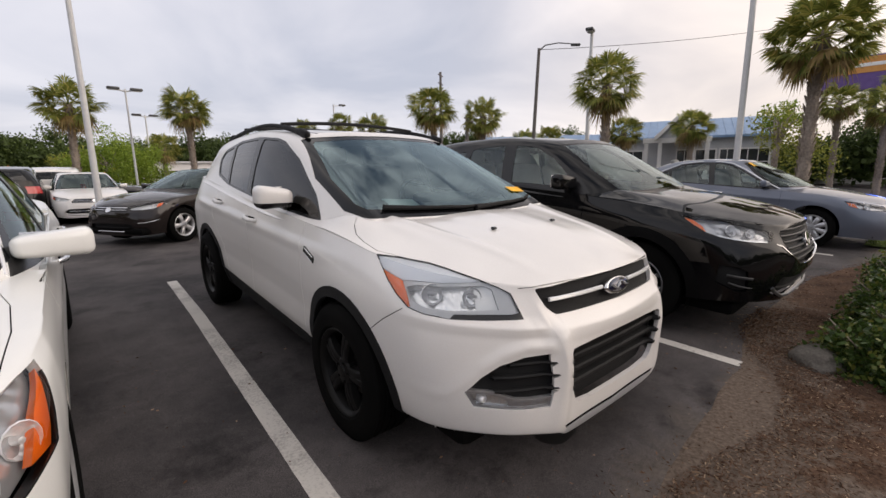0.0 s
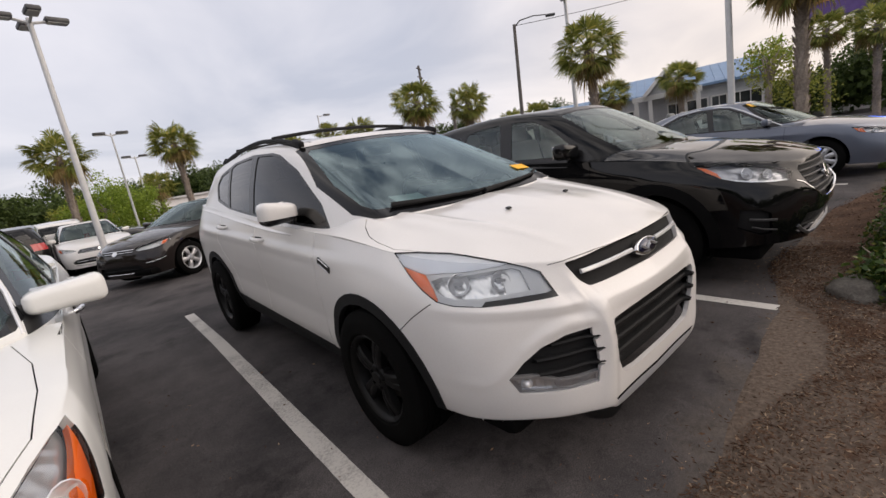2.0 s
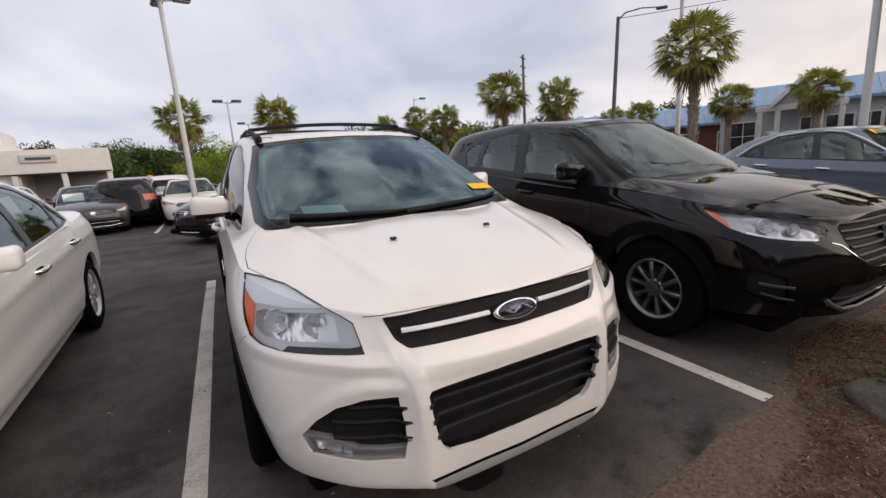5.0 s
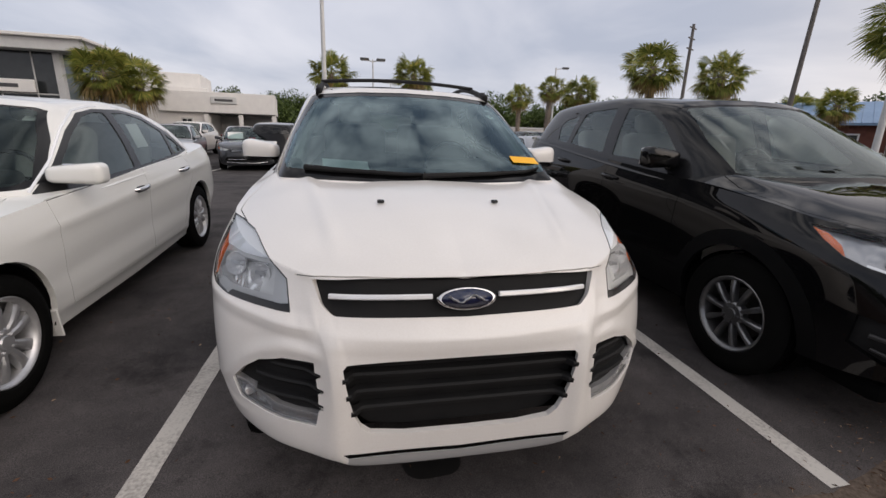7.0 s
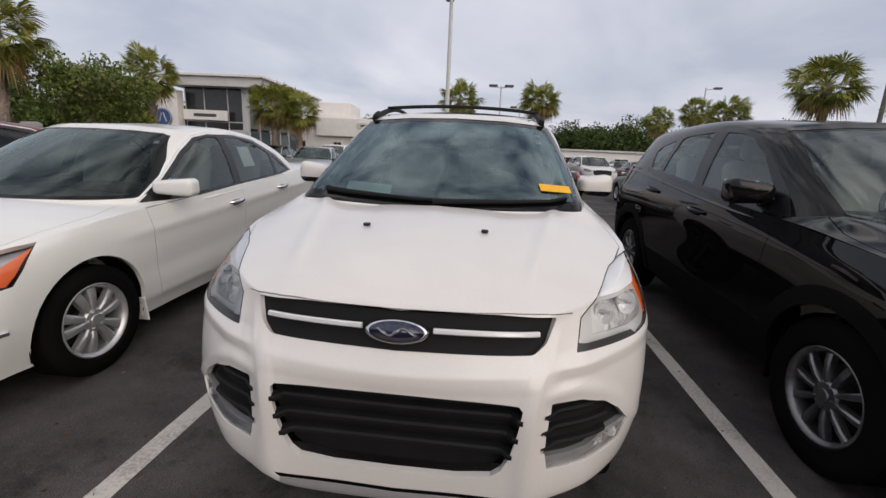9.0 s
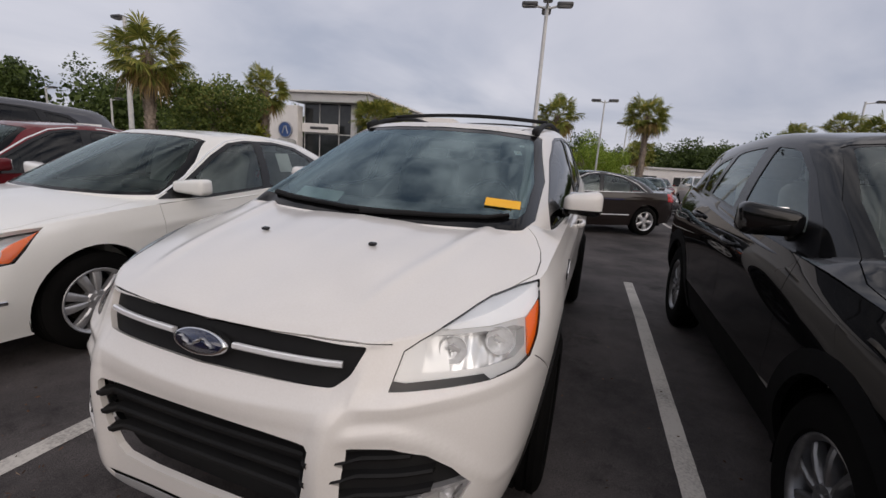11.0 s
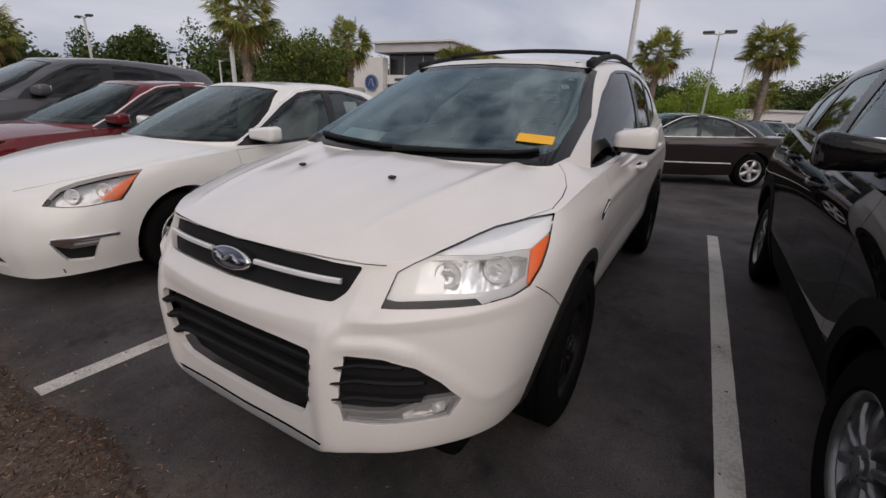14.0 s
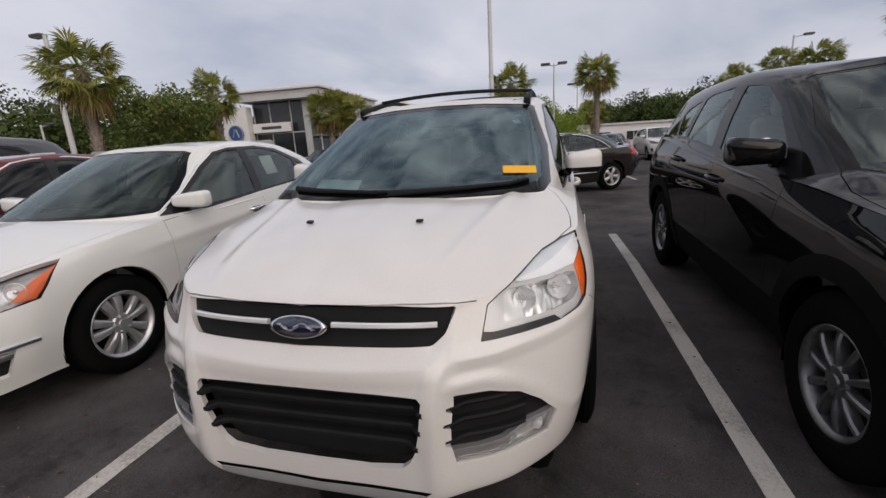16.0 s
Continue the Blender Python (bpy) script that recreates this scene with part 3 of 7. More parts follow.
def handle(car, S, y, z, mat, L=.2):
    p, n = S.side(y, z)
    for s in (1, -1):
        pts = [(s * (p.x + o), y + L * f, z + .012 * (f + .5)) for f, o in ((-.5, -.004), (-.42, .022), (-.2, .036), (.2, .036), (.42, .022), (.5, -.004))]
        h = part("door_handle", tube(pts, [.010, .014, .015, .015, .014, .010], 10, 1.15), mat, car)
        # flat near-black plate; its colour gives the shade of the hollow behind the handle
        part("handle_cup_shade", rbox(.008, L * .62, .045, .02, 3, pose(s * (p.x + .001), y, z - .004, 0, -s * 4, 0)), GAP, h)


def wiper(car, S, pts, thick=1.0):
    """Arm from the pivot (first point) with a separate rubber blade under its outer part."""
    P, B = [], []
    for i, (x, y, o) in enumerate(pts):
        p = S.top(abs(x), y)[0]
        x_ = math.copysign(p.x, x)
        P.append(Vector((x_, p.y, p.z + .5 * o + .008)))
        B.append(Vector((x_, p.y + .012, p.z + .006)))
    k = len(P)
    w = part("wiper", tube(P, [(.014 - .008 * i / (k - 1)) * thick for i in range(k)], 8, 1.1), PLASTIC, car, "black wiper arm and blade")
    part("wiper_blade", tube(B[1:], .007 * thick, 6, 1.6), RUBBER, w)
    return w


def seam(soup, shapes, proj, where=None, w=.004):
    """Takes a narrow line out of a soup for a panel gap; gives the sunk line and the rest."""
    ins, rest = split(soup, ribbon(shapes, w), proj, where)
    return moved(ins, -.007), rest


# ---- white compact SUV ----
def suv_shape():
    L0 = [(0, -.015, .264), (.2, -.015, .266), (.36, -.022, .282), (.43, -.027, .312), (.50, .0, .324), (.66, .09, .343), (.815, .28, .345), (.862, .5, .33), (.86, .95, .3), (.84, 1.6, .28), (.84, 2.5, .28), (.85, 3.64, .32), (.82, 4.25, .36), (.55, 4.45, .38), (0, 4.5, .38)]
    L1 = [(0, -.03, .46), (.2, -.03, .46), (.35, -.032, .46), (.425, -.038, .46), (.49, -.01, .47), (.66, .08, .5), (.838, .26, .52), (.90, .5, .52), (.922, .95, .5), (.895, 1.6, .48), (.895, 2.5, .48), (.9, 3.64, .5), (.87, 4.25, .52), (.58, 4.5, .52), (0, 4.55, .52)]
    L2 = [(0, -.045, .68), (.2, -.04, .68), (.34, -.032, .68), (.42, -.024, .69), (.48, .01, .69), (.64, .1, .71), (.828, .28, .73), (.915, .52, .74), (.938, .95, .78), (.905, 1.6, .7), (.9, 2.5, .7), (.92, 3.64, .75), (.88, 4.25, .75), (.58, 4.47, .75), (0, 4.5, .75)]
    L3 = [(0, -.005, .8), (.2, .005, .8), (.34, .02, .8), (.43, .045, .81), (.5, .07, .81), (.62, .13, .81), (.806, .32, .84), (.902, .55, .87), (.918, .95, .92), (.91, 1.6, .9), (.91, 2.5, .92), (.91, 3.64, .96), (.87, 4.25, .95), (.58, 4.42, .95), (0, 4.46, .95)]
    L4 = [(0, .03, .925), (.2, .04, .925), (.34, .06, .925), (.45, .085, .92), (.54, .14, .925), (.64, .24, .94), (.77, .44, .965), (.855, .7, 1.0), (.87, .95, 1.03), (.875, 1.6, 1.075), (.87, 2.5, 1.12), (.84, 3.64, 1.2), (.78, 4.2, 1.22), (.5, 4.38, 1.22), (0, 4.42, 1.22)]
    spine = [(0, .03, .925), (0, .06, .945), (0, .10, .962), (0, .15, .98), (0, .23, 1.005), (0, .33, 1.033), (0, .48, 1.068), (0, .62, 1.09), (0, .77, 1.107), (0, .92, 1.12)]
    A = [(0, .96, 1.07), (.36, .99, 1.07), (.62, 1.06, 1.065), (.775, 1.16, 1.06), (.885, 1.72, 1.04), (.895, 2.5, 1.08), (.87, 3.5, 1.15), (.81, 4.13, 1.18), (.52, 4.36, 1.18), (0, 4.41, 1.18)]
    B = [(0, .90, 1.118), (.35, .93, 1.12), (.60, .99, 1.124), (.737, 1.07, 1.126), (.848, 1.70, 1.085), (.865, 2.5, 1.125), (.84, 3.5, 1.195), (.78, 4.1, 1.22), (.5, 4.33, 1.22), (0, 4.38, 1.22)]
    C = [(0, 1.40, 1.365), (.34, 1.425, 1.362), (.57, 1.475, 1.355), (.692, 1.56, 1.345), (.765, 2.05, 1.355), (.785, 2.6, 1.38), (.76, 3.5, 1.4), (.69, 4.05, 1.4), (.45, 4.25, 1.41), (0, 4.3, 1.41)]
    D = [(0, 1.93, 1.588), (.32, 1.94, 1.58), (.54, 1.965, 1.56), (.625, 2.03, 1.55), (.665, 2.35, 1.575), (.675, 2.8, 1.595), (.655, 3.5, 1.57), (.6, 3.95, 1.54), (.4, 4.1, 1.54), (0, 4.15, 1.545)]
    E = [(0, 2.0, 1.607), (.22, 2.02, 1.605), (.37, 2.1, 1.605), (.44, 2.2, 1.61), (.47, 2.45, 1.627), (.48, 2.8, 1.638), (.46, 3.45, 1.612), (.4, 3.85, 1.575), (.26, 4.0, 1.565), (0, 4.05, 1.565)]
    F = [(0, 2.05, 1.614), (0, 2.1, 1.617), (0, 2.2, 1.622), (0, 2.3, 1.632), (0, 2.5, 1.642), (0, 2.8, 1.652), (0, 3.4, 1.632), (0, 3.75, 1.6), (0, 3.9, 1.585), (0, 3.98, 1.58)]
    under = [(x * .985, y + .04, z - .016) if y < .4 else (x - .03, y, z - .01) for x, y, z in L0]
    return dict(wall=[under, L0, L1, L2, L3, L4], spine=spine, house=[A, B, C, D, E, F], swell=[(.64, 1.08, .16, .40, .034), (.75, 1.12, .09, .16, .040), (.36, 1.0, .25, .2, .005)])


def tent(d, w):
    return np.clip(1 - np.abs(d) / w, 0, 1)


def suv_sculpt(G):
    """Creases of the nose: upright strakes, the shelf under the grille and lamps, brows over the fog lamps."""
    x, y, z = G[..., 0], G[..., 1], G[..., 2]
    nose = np.clip((.62 - y) / .25, 0, 1)
    xs = np.interp(z, [.30, .45, .62, .72, .80, .90], [.425, .425, .432, .452, .485, .51])
    push = np.interp(z, [.30, .45, .60, .80], [.001, .003, .011, .014]) * tent(x - xs, .06) * np.clip((.90 - z) / .10, 0, 1)
    push += .015 * tent(z - .742 - .02 * (x / .45) ** 2, .06) * np.clip((.47 - x) / .06, 0, 1)
    zl = np.interp(x, [.48, .6, .75, .9], [.765, .772, .785, .80])
    push += .015 * tent(z - zl, .04) * np.clip((x - .47) / .05, 0, 1)
    zb = np.interp(x, [.46, .58, .66, .73, .80, .84], [.69, .698, .672, .625, .55, .50])
    push += .011 * tent(z - zb, .035) * np.clip((x - .45) / .04, 0, 1)
    G[..., 1] = y - push * nose
    # shoulder crease and lower door crease along the flank
    side = np.clip((y - .9) / .5, 0, 1) * np.clip((4.1 - y) / .3, 0, 1)
    zc = .93 + .05 * (y - 1.3) / 2
    G[..., 0] += side * (.010 * tent(z - zc, .05) - .012 * tent(z - .56 - .05 * (y - 1.4) / 2, .14))
    return G


def shell(S, nu=6, nv=5, ridge=None, sculpt=None):
    """Soups of the half body below the glass, and of the glasshouse."""
    wall = loft(S["wall"], nu, nv)
    if sculpt:
        wall = sculpt(wall)
    deck = loft(deck_rows(S["wall"][-1][:len(S["spine"])], S["spine"]), nu, nv)
    if ridge:
        x, y = deck[..., 0], deck[..., 1]
        for (xf, yf, xb, yb, amp, wid) in ridge:
            c = xf + (xb - xf) * np.clip((y - yf) / (yb - yf), 0, 1)
            fade = np.clip((y - yf) / .2, 0, 1)
            deck[..., 2] += amp * fade * np.exp(-((x - c) / wid) ** 2)
    for (cx, cy, sx, sy, amp) in S.get("swell", ()):
        x, y = deck[..., 0], deck[..., 1]
        deck[..., 2] += amp * np.exp(-((x - cx) / sx) ** 2 - ((y - cy) / sy) ** 2)
    grids = [wall, deck]
    if "tail" in S:
        t = S["tail"]
        grids.append(loft(deck_rows(S["wall"][-1][-len(t):], t), nu, nv))
    low = sum(soups(*grids), [])
    house = soups(loft(S["house"], nu, nv))[0]
    return low, house


def build_suv(m):
    car = new("suv")
    tagged(car, "white compact SUV with black wheels, parked nose-out between bay lines", "car")
    low, house = shell(suv_shape(), 12, 15, ridge=[(.40, .12, .62, 1.2, .009, .03), (.20, .3, .34, 1.0, -.003, .06)], sculpt=suv_sculpt)
    S = Surf(low + house)
    gap = []
    hubs, R = (.945, 3.64), .354
    # wheel openings, black arch lips and sills
    for y in hubs:
        _, low = split(low, circle(y, .355, .39), SIDE, lambda c, n: c[0] > .55)
    lips = []
    for y in hubs:
        a, low = split(low, circle(y, .355, .445), SIDE, lambda c, n: c[0] > .55)
        lips.append(moved(a, .006))
    sill, low = split(low, [(.5, .2), (4.1, .2), (4.1, .47), (3.2, .445), (1.4, .365), (1.2, .36)], SIDE, lambda c, n: c[0] > .55 and c[1] > 1.0)
    for a in lips:
        panel("arch_lip", a, PLASTIC, car, "black plastic wheel arch lip", .03, True)
    panel("sill", sill, PLASTIC, car, "black plastic sill", .03, True)
    # front openings
    near = lambda c, n: c[1] < .45
    ug = rounded([(-.1, .927), (.30, .924), (.492, .911), (.462, .838), (.425, .806), (-.1, .802)], .012)
    ugr, low = split(low, ug, FRONT, lambda c, n: c[1] < .3)
    teeth = [(0, .679), (.25, .675), (.385, .668), (.397, .655), (.390, .60), (.380, .54), (.366, .48), (.345, .435), (.315, .408), (.2, .390), (0, .387)]
    lgr, low = split(low, teeth, FRONT, lambda c, n: c[1] < .3)
    fogshape = [(.488, .664), (.59, .66), (.675, .632), (.735, .585), (.785, .522), (.757, .46), (.60, .443), (.49, .44), (.478, .50), (.460, .508), (.478, .515), (.478, .56), (.458, .57), (.480, .578), (.483, .61), (.466, .62), (.487, .628)]
    fog, low = split(low, fogshape, FRONT, near)
    hl = [(.503, .803), (.65, .803), (.793, .806), (.90, .815), (.962, .83), (1.01, .87), (1.049, .915), (1.104, 1.002), (1.0, .998), (.872, .986), (.806, .974), (.668, .943), (.60, .92), (.551, .897)]
    lamp, low = split(low, hl, DIAG, lambda c, n: c[0] > .4 and c[1] < .85)
    slot = [(0, .314), (.36, .326), (.41, .333), (.388, .309), (0, .294)]
    slt, low = split(low, slot, FRONT, lambda c, n: c[1] < .3)
    skid, low = split(low, [(0, .294), (.388, .309), (.40, .22), (0, .22)], FRONT, lambda c, n: c[1] < .3)
    # panel gaps and panels
    hood_line = [(.0, .006), (.45, .062), (.535, .12), (.62, .2), (.74, .46), (.80, .62), (.838, .72), (.836, .84), (.82, .94), (.785, 1.02), (.735, 1.07)]
    isdeck = lambda c, n: n[2] > .5 and c[1] < 1.5
    g, low = seam(low, hood_line[4:], TOPV, isdeck)
    gap.append(g)
    g, low = seam(low, [(0, .926), (.2, .926), (.34, .927), (.46, .922), (.545, .914)], FRONT, lambda c, n: c[1] < .25, .003)
    gap.append(g)
    hood, low = split(low, hood_line + [(0, 1.07)], TOPV, lambda c, n: n[2] > .35 and c[1] < 1.5 and c[2] > .918)
    g, low = seam(low, [(.452, .822), (.56, .75), (.66, .672)], SIDE, lambda c, n: c[0] > .8 and c[1] < .8)
    gap.append(g)
    bumper, low = split(low, [(-.3, .2), (.7, .2), (.56, .45), (.66, .672), (.452, .822), (.40, .85), (.1, .94), (-.3, .94)], SIDE, lambda c, n: c[1] < .8)
    doors = []
    for pts in ([(1.47, .37), (1.44, .70), (1.42, 1.09), (2.40, 1.16), (2.42, .40)], [(2.42, .40), (2.40, 1.16), (3.22, 1.22), (3.40, .92), (3.15, .70), (3.06, .44)]):
        isd = lambda c, n: c[0] > .6
        g, low = seam(low, pts + [pts[0]], SIDE, isd)
        gap.append(g)
        d, low = split(low, pts, SIDE, isd)
        doors.append(d)
    body = panel("body", low, WHITE, car, "", .03)[0]
    panel("hood", hood, WHITE, car, "white bonnet with two raised creases")
    panel("front_bumper", bumper, WHITE, car, "", .022)
    for d in doors:
        panel("door", d, WHITE, car, "", .012, True)
    for i, g in enumerate(gap):
        for piece in islands(g):
            panel("panel_gap", piece, GAP, car, "", 0, i != 1)
    # grilles
    gr = panel("upper_grille", moved(ugr, -.02), PLASTIC, car, "black grille band with chrome bars", 0)[0]
    for s in (1, -1):
        P, Nn = [], []
        for x in np.linspace(.112, .436, 9):
            p, n = S.front(x, .868 - .004 * (x / .43) ** 2)
            P.append((s * p.x, p.y + .002, p.z))
            Nn.append((s * n.x, n.y, n.z))
        part("chrome_bar", strip_on(P, Nn, .017, .010), BRIGHT, gr, "chrome bar")
    lg = panel("lower_grille", moved(lgr, -.055), PLASTIC, car, "black slatted air intake", 0)[0]
    for z, x1 in ((.618, .400), (.556, .390), (.492, .376)):
        bm = bmesh.new()
        rows = []
        for x in np.linspace(-x1, x1, 49):
            p, n = S.front(abs(x), z)
            # the ends stand proud of the bumper as small fins
            y = p.y + .012 - .024 * max(0.0, min(1.0, (abs(x) - x1 + .034) / .016))
            rows.append([bm.verts.new((x, y + a, z + b)) for a, b in ((.045, .012), (.014, .009), (.008, .002), (.012, -.012), (.045, -.006))])
        for A2, B2 in zip(rows[:-1], rows[1:]):
            for k in range(4):
                bm.faces.new((A2[k], B2[k], B2[k + 1], A2[k + 1]))
        bmesh.ops.recalc_face_normals(bm, faces=bm.faces)
        part("slat", bm, PLASTIC, lg)
    # nearly flush black strip; its colour stands for the shade inside the slot
    panel("lip_slot_shade", moved(slt, -.003), GAP, car, "", 0)
    panel("skid_strip", skid, SILVER_PLASTIC, car, "satin silver strip under the bumper", .03)
    # fog lamp pods: dark slats above a clear lamp
    lens, pod = split(fog, [(.40, .40), (.495, .40), (.80, .40), (.80, .53), (.70, .524), (.63, .49), (.56, .482), (.40, .482)], FRONT)
    for s, q in ((1, pod), (-1, flip(pod))):
        fp = child("fog_pod", soup_mesh("fog_pod", moved(q, -.03), PLASTIC), car, "black fog lamp surround")
        for z, xa, xb in ((.626, .468, .635), (.575, .460, .69), (.52, .463, .69)):
            bm = bmesh.new()
            rows = []
            for x in np.linspace(xa, xb, 24):
                p, n = S.front(x, z)
                out = .012 - .016 * max(0.0, 1 - max(0.0, x - xa - .02) / .03)
                k = .4 + .6 * min(1.0, (x - xa) / .06)
                rows.append([bm.verts.new((s * x, p.y + out + a, z + b * k)) for a, b in ((.04, .012), (.003, .008), (-.004, .002), (.001, -.006), (.04, -.006))])
            for A2, B2 in zip(rows[:-1], rows[1:]):
                for k in range(4):
                    bm.faces.new((A2[k], B2[k], B2[k + 1], A2[k + 1]))
            bmesh.ops.recalc_face_normals(bm, faces=bm.faces)
            part("slat", bm, PLASTIC, fp)
    for s, q in ((1, lens), (-1, flip(lens))):
        fl = child("fog_lamp", soup_mesh("fog_lamp", moved(q, -.004), LENS, 0), car, "clear fog lamp")
        inner, edge = split(q if s > 0 else flip(q), [(.497, .450), (.60, .452), (.750, .470), (.770, .518), (.71, .512), (.638, .478), (.56, .473), (.497, .472)], FRONT)
        bright, strip = split(inner, [(.645, .44), (.80, .44), (.80, .53), (.66, .53)], FRONT)
        g = (lambda z: z) if s > 0 else flip
        child("bezel", soup_mesh("bezel", moved(g(edge), -.010), GREY_FACET, .02), fl, "grey fluted bezel")
        child("reflector", soup_mesh("reflector", moved(g(bright), -.022), FINE_FACET), fl, "fluted silver reflector")
        child("marker", soup_mesh("marker", moved(g(strip), -.014), GREY_FACET), fl, "fluted silver strip beside the lamp")
        p, n = S.front(.722, .492)
        part("bulb", lathe([(-.012, 0), (-.012, .013), (0, .018), (.02, .018)], 20), BRIGHT, fl, "", Matrix.Translation((s * p.x, p.y + .02, p.z)) @ Matrix.Rotation(radians(90), 4, "Z"))
    # headlamps
    dark, lens = split(lamp, [(.45, .79), (.83, .79), (.80, .806), (.78, .822), (.55, .822), (.5, .83)], DIAG)
    amber, _ = split(lens, [(.958, .838), (.968, .880), (.986, .923), (1.078, .954), (1.10, .98), (1.06, .90), (1.02, .85), (.97, .82)], DIAG)
    upper, lowr = split(lens, [(.645, .948), (.70, .934), (.83, .927), (.93, .928), (.984, .926), (1.083, .960), (1.12, .985), (1.12, 1.03), (.645, 1.03)], DIAG)
    bezel, pit = split(lowr, [(.600, .840), (.80, .836), (.905, .842), (.955, .862), (.972, .905), (.93, .916), (.84, .916), (.70, .922), (.655, .924), (.625, .912)], DIAG)
    bezel, pit = pit, bezel
    flute, pit = split(pit, [(.55, .83), (.690, .83), (.700, .95), (.55, .95)], DIAG)
    seal = split(lens, grown(hl, -.003), DIAG)[1]
    seal = [q for q in seal if q[:, 5].mean() < .6] + [q for q in split(lens, grown(hl, -.0012), DIAG)[1] if q[:, 5].mean() >= .6]
    bowl_at = [(S.front(.690, .880), .040), (S.front(.800, .884), .044)]
    for s, f in ((1, lambda q: q), (-1, flip)):
        hd = child("headlamp", soup_mesh("headlamp", f(lens), LENS, 0), car, "clear headlamp with amber corner")
        child("lamp_trim", soup_mesh("lamp_trim", moved(f(dark), .001), TRIM, .03), hd, "black lower trim")
        child("seal", soup_mesh("seal", moved(f(seal), .0015), TRIM, .02), hd, "thin black seal round the lens")
        child("indicator", soup_mesh("indicator", moved(f(amber), -.006), AMBER, .02), hd, "amber indicator")
        child("upper_reflector", soup_mesh("upper_reflector", moved(f(upper), -.006), FROST, .03), hd, "frosted pale reflector")
        child("bezel", soup_mesh("bezel", moved(f(bezel), -.012), LAMP_SILVER, .045), hd, "silver bezel round the lamp bowls")
        child("back_plate", soup_mesh("back_plate", moved(f(pit), -.052), FINE_FACET, 0), hd, "ribbed silver back plate")
        child("fluted_reflector", soup_mesh("fluted_reflector", moved(f(flute), -.035), FACET, .02), hd, "fluted silver reflector")
        for (p, n), r in bowl_at:
            n = Vector((s * n.x, n.y, n.z)) * .5 + Vector((s * .22, -.8, 0))
            n.normalize()
            c = Vector((s * p.x, p.y, p.z)) - n * .026
            q = Matrix.Translation(c) @ Vector((1, 0, 0)).rotation_difference(-n).to_matrix().to_4x4()
            bowl = part("lamp_bowl", lathe([(-.002, r * 1.03), (-.004, r), (.002, r * .95), (.014, r * .86), (.026, r * .68), (.034, r * .42), (.038, .012)], 14), BRIGHT, hd, "polished faceted lamp bowl", q, False)
            part("bulb", lathe([(-.002, 0), (.0, .007), (.008, .010), (.038, .010)], 16), REFLECT, bowl)
            part("bulb_shield", rbox(.004, .040, .012, .0015, 1, pose(-.004, 0, .004)), SATIN, bowl)
    # badge on the nose
    p, n = S.front(0, .862)
    bm = lathe([(-.02, 1), (-.004, 1), (.004, .97), (.006, .9), (.006, .86)], 48, "Z")
    em = part("emblem", bm, CHROME, car, "oval badge with chrome rim", Matrix.Translation((0, p.y - .006, .862)) @ Matrix.Rotation(radians(72), 4, "X") @ Matrix.Diagonal((.10, .038, 1, 1)))
    part("badge_field", lathe([(.0, .89), (.006, .86), (.008, 0)], 48, "Z"), NAVY, em)
    part("badge_mark", tube([(x, .34 * math.sin(x * 7) * (1 - .5 * abs(x)), .010) for x in np.linspace(-.62, .62, 23)], [.07 + .03 * math.cos(i * 1.7) for i in range(23)], 6, .12), SATIN, em)
    # glass
    ws = [(0, 1.108), (.35, 1.109), (.60, 1.112), (.725, 1.116), (.755, 1.14), (.732, 1.30), (.636, 1.535), (.604, 1.55), (.32, 1.572), (0, 1.58)]
    isw = lambda c, n: c[1] < 2.12 and n[1] < .3
    scr, house = split(house, ws, FRONT, isw)
    clear, frit = split(scr, [(0, 1.152), (.35, 1.152), (.60, 1.154), (.69, 1.160), (.712, 1.18), (.697, 1.30), (.606, 1.51), (.576, 1.527), (.32, 1.55), (0, 1.557)], FRONT)
    panel("windscreen", moved(clear, -.004), SCREEN_GLASS, car, "wide windscreen that mirrors the clouds", 0)
    panel("windscreen_border", moved(frit, -.003), FRIT, car, "black glass border and cowl", 0)
    wins = [([(1.36, 1.085), (1.50, 1.20), (1.86, 1.40), (2.14, 1.512), (2.26, 1.538), (2.50, 1.552), (2.44, 1.155)], DARK_GLASS), ([(2.53, 1.16), (2.60, 1.552), (3.02, 1.535), (3.13, 1.51), (3.03, 1.20)], DARK_GLASS), ([(3.09, 1.215), (3.19, 1.50), (3.45, 1.46), (3.52, 1.40), (3.42, 1.275)], DARK_GLASS)]
    isg = lambda c, n: c[0] > .5 and n[0] > .4
    allw = rounded([(1.33, 1.066), (1.48, 1.205), (1.85, 1.415), (2.13, 1.528), (2.27, 1.555), (2.6, 1.572), (3.05, 1.552), (3.48, 1.475), (3.56, 1.40), (3.44, 1.255), (3.05, 1.19), (2.45, 1.14)], .03)
    band, house = split(house, allw, SIDE, isg)
    for pts, gm in wins:
        w, band = split(band, rounded(pts, .02), SIDE, isg)
        panel("window", moved(w, -.004), gm, car, "dark tinted side glass", 0, True)
    panel("window_trim", moved(band, .001), TRIM, car, "", .012, True)
    rg, house = split(house, rounded([(0, 1.25), (.62, 1.25), (.50, 1.48), (0, 1.49)], .03), FRONT, lambda c, n: c[1] > 3.9)
    panel("rear_window", moved(rg, -.004), DARK_GLASS, car, "", 0)
    roof, house = split(house, [(0, 1.9), (.6, 1.9), (.61, 2.2), (.63, 2.8), (.6, 3.6), (.5, 4.2), (0, 4.2)], TOPV, lambda c, n: n[2] > .6 and c[2] > 1.5)
    g, roof = seam(roof, [(.50, 2.02), (.565, 2.3), (.575, 2.8), (.55, 3.5), (.48, 4.0)], TOPV, None, .012)
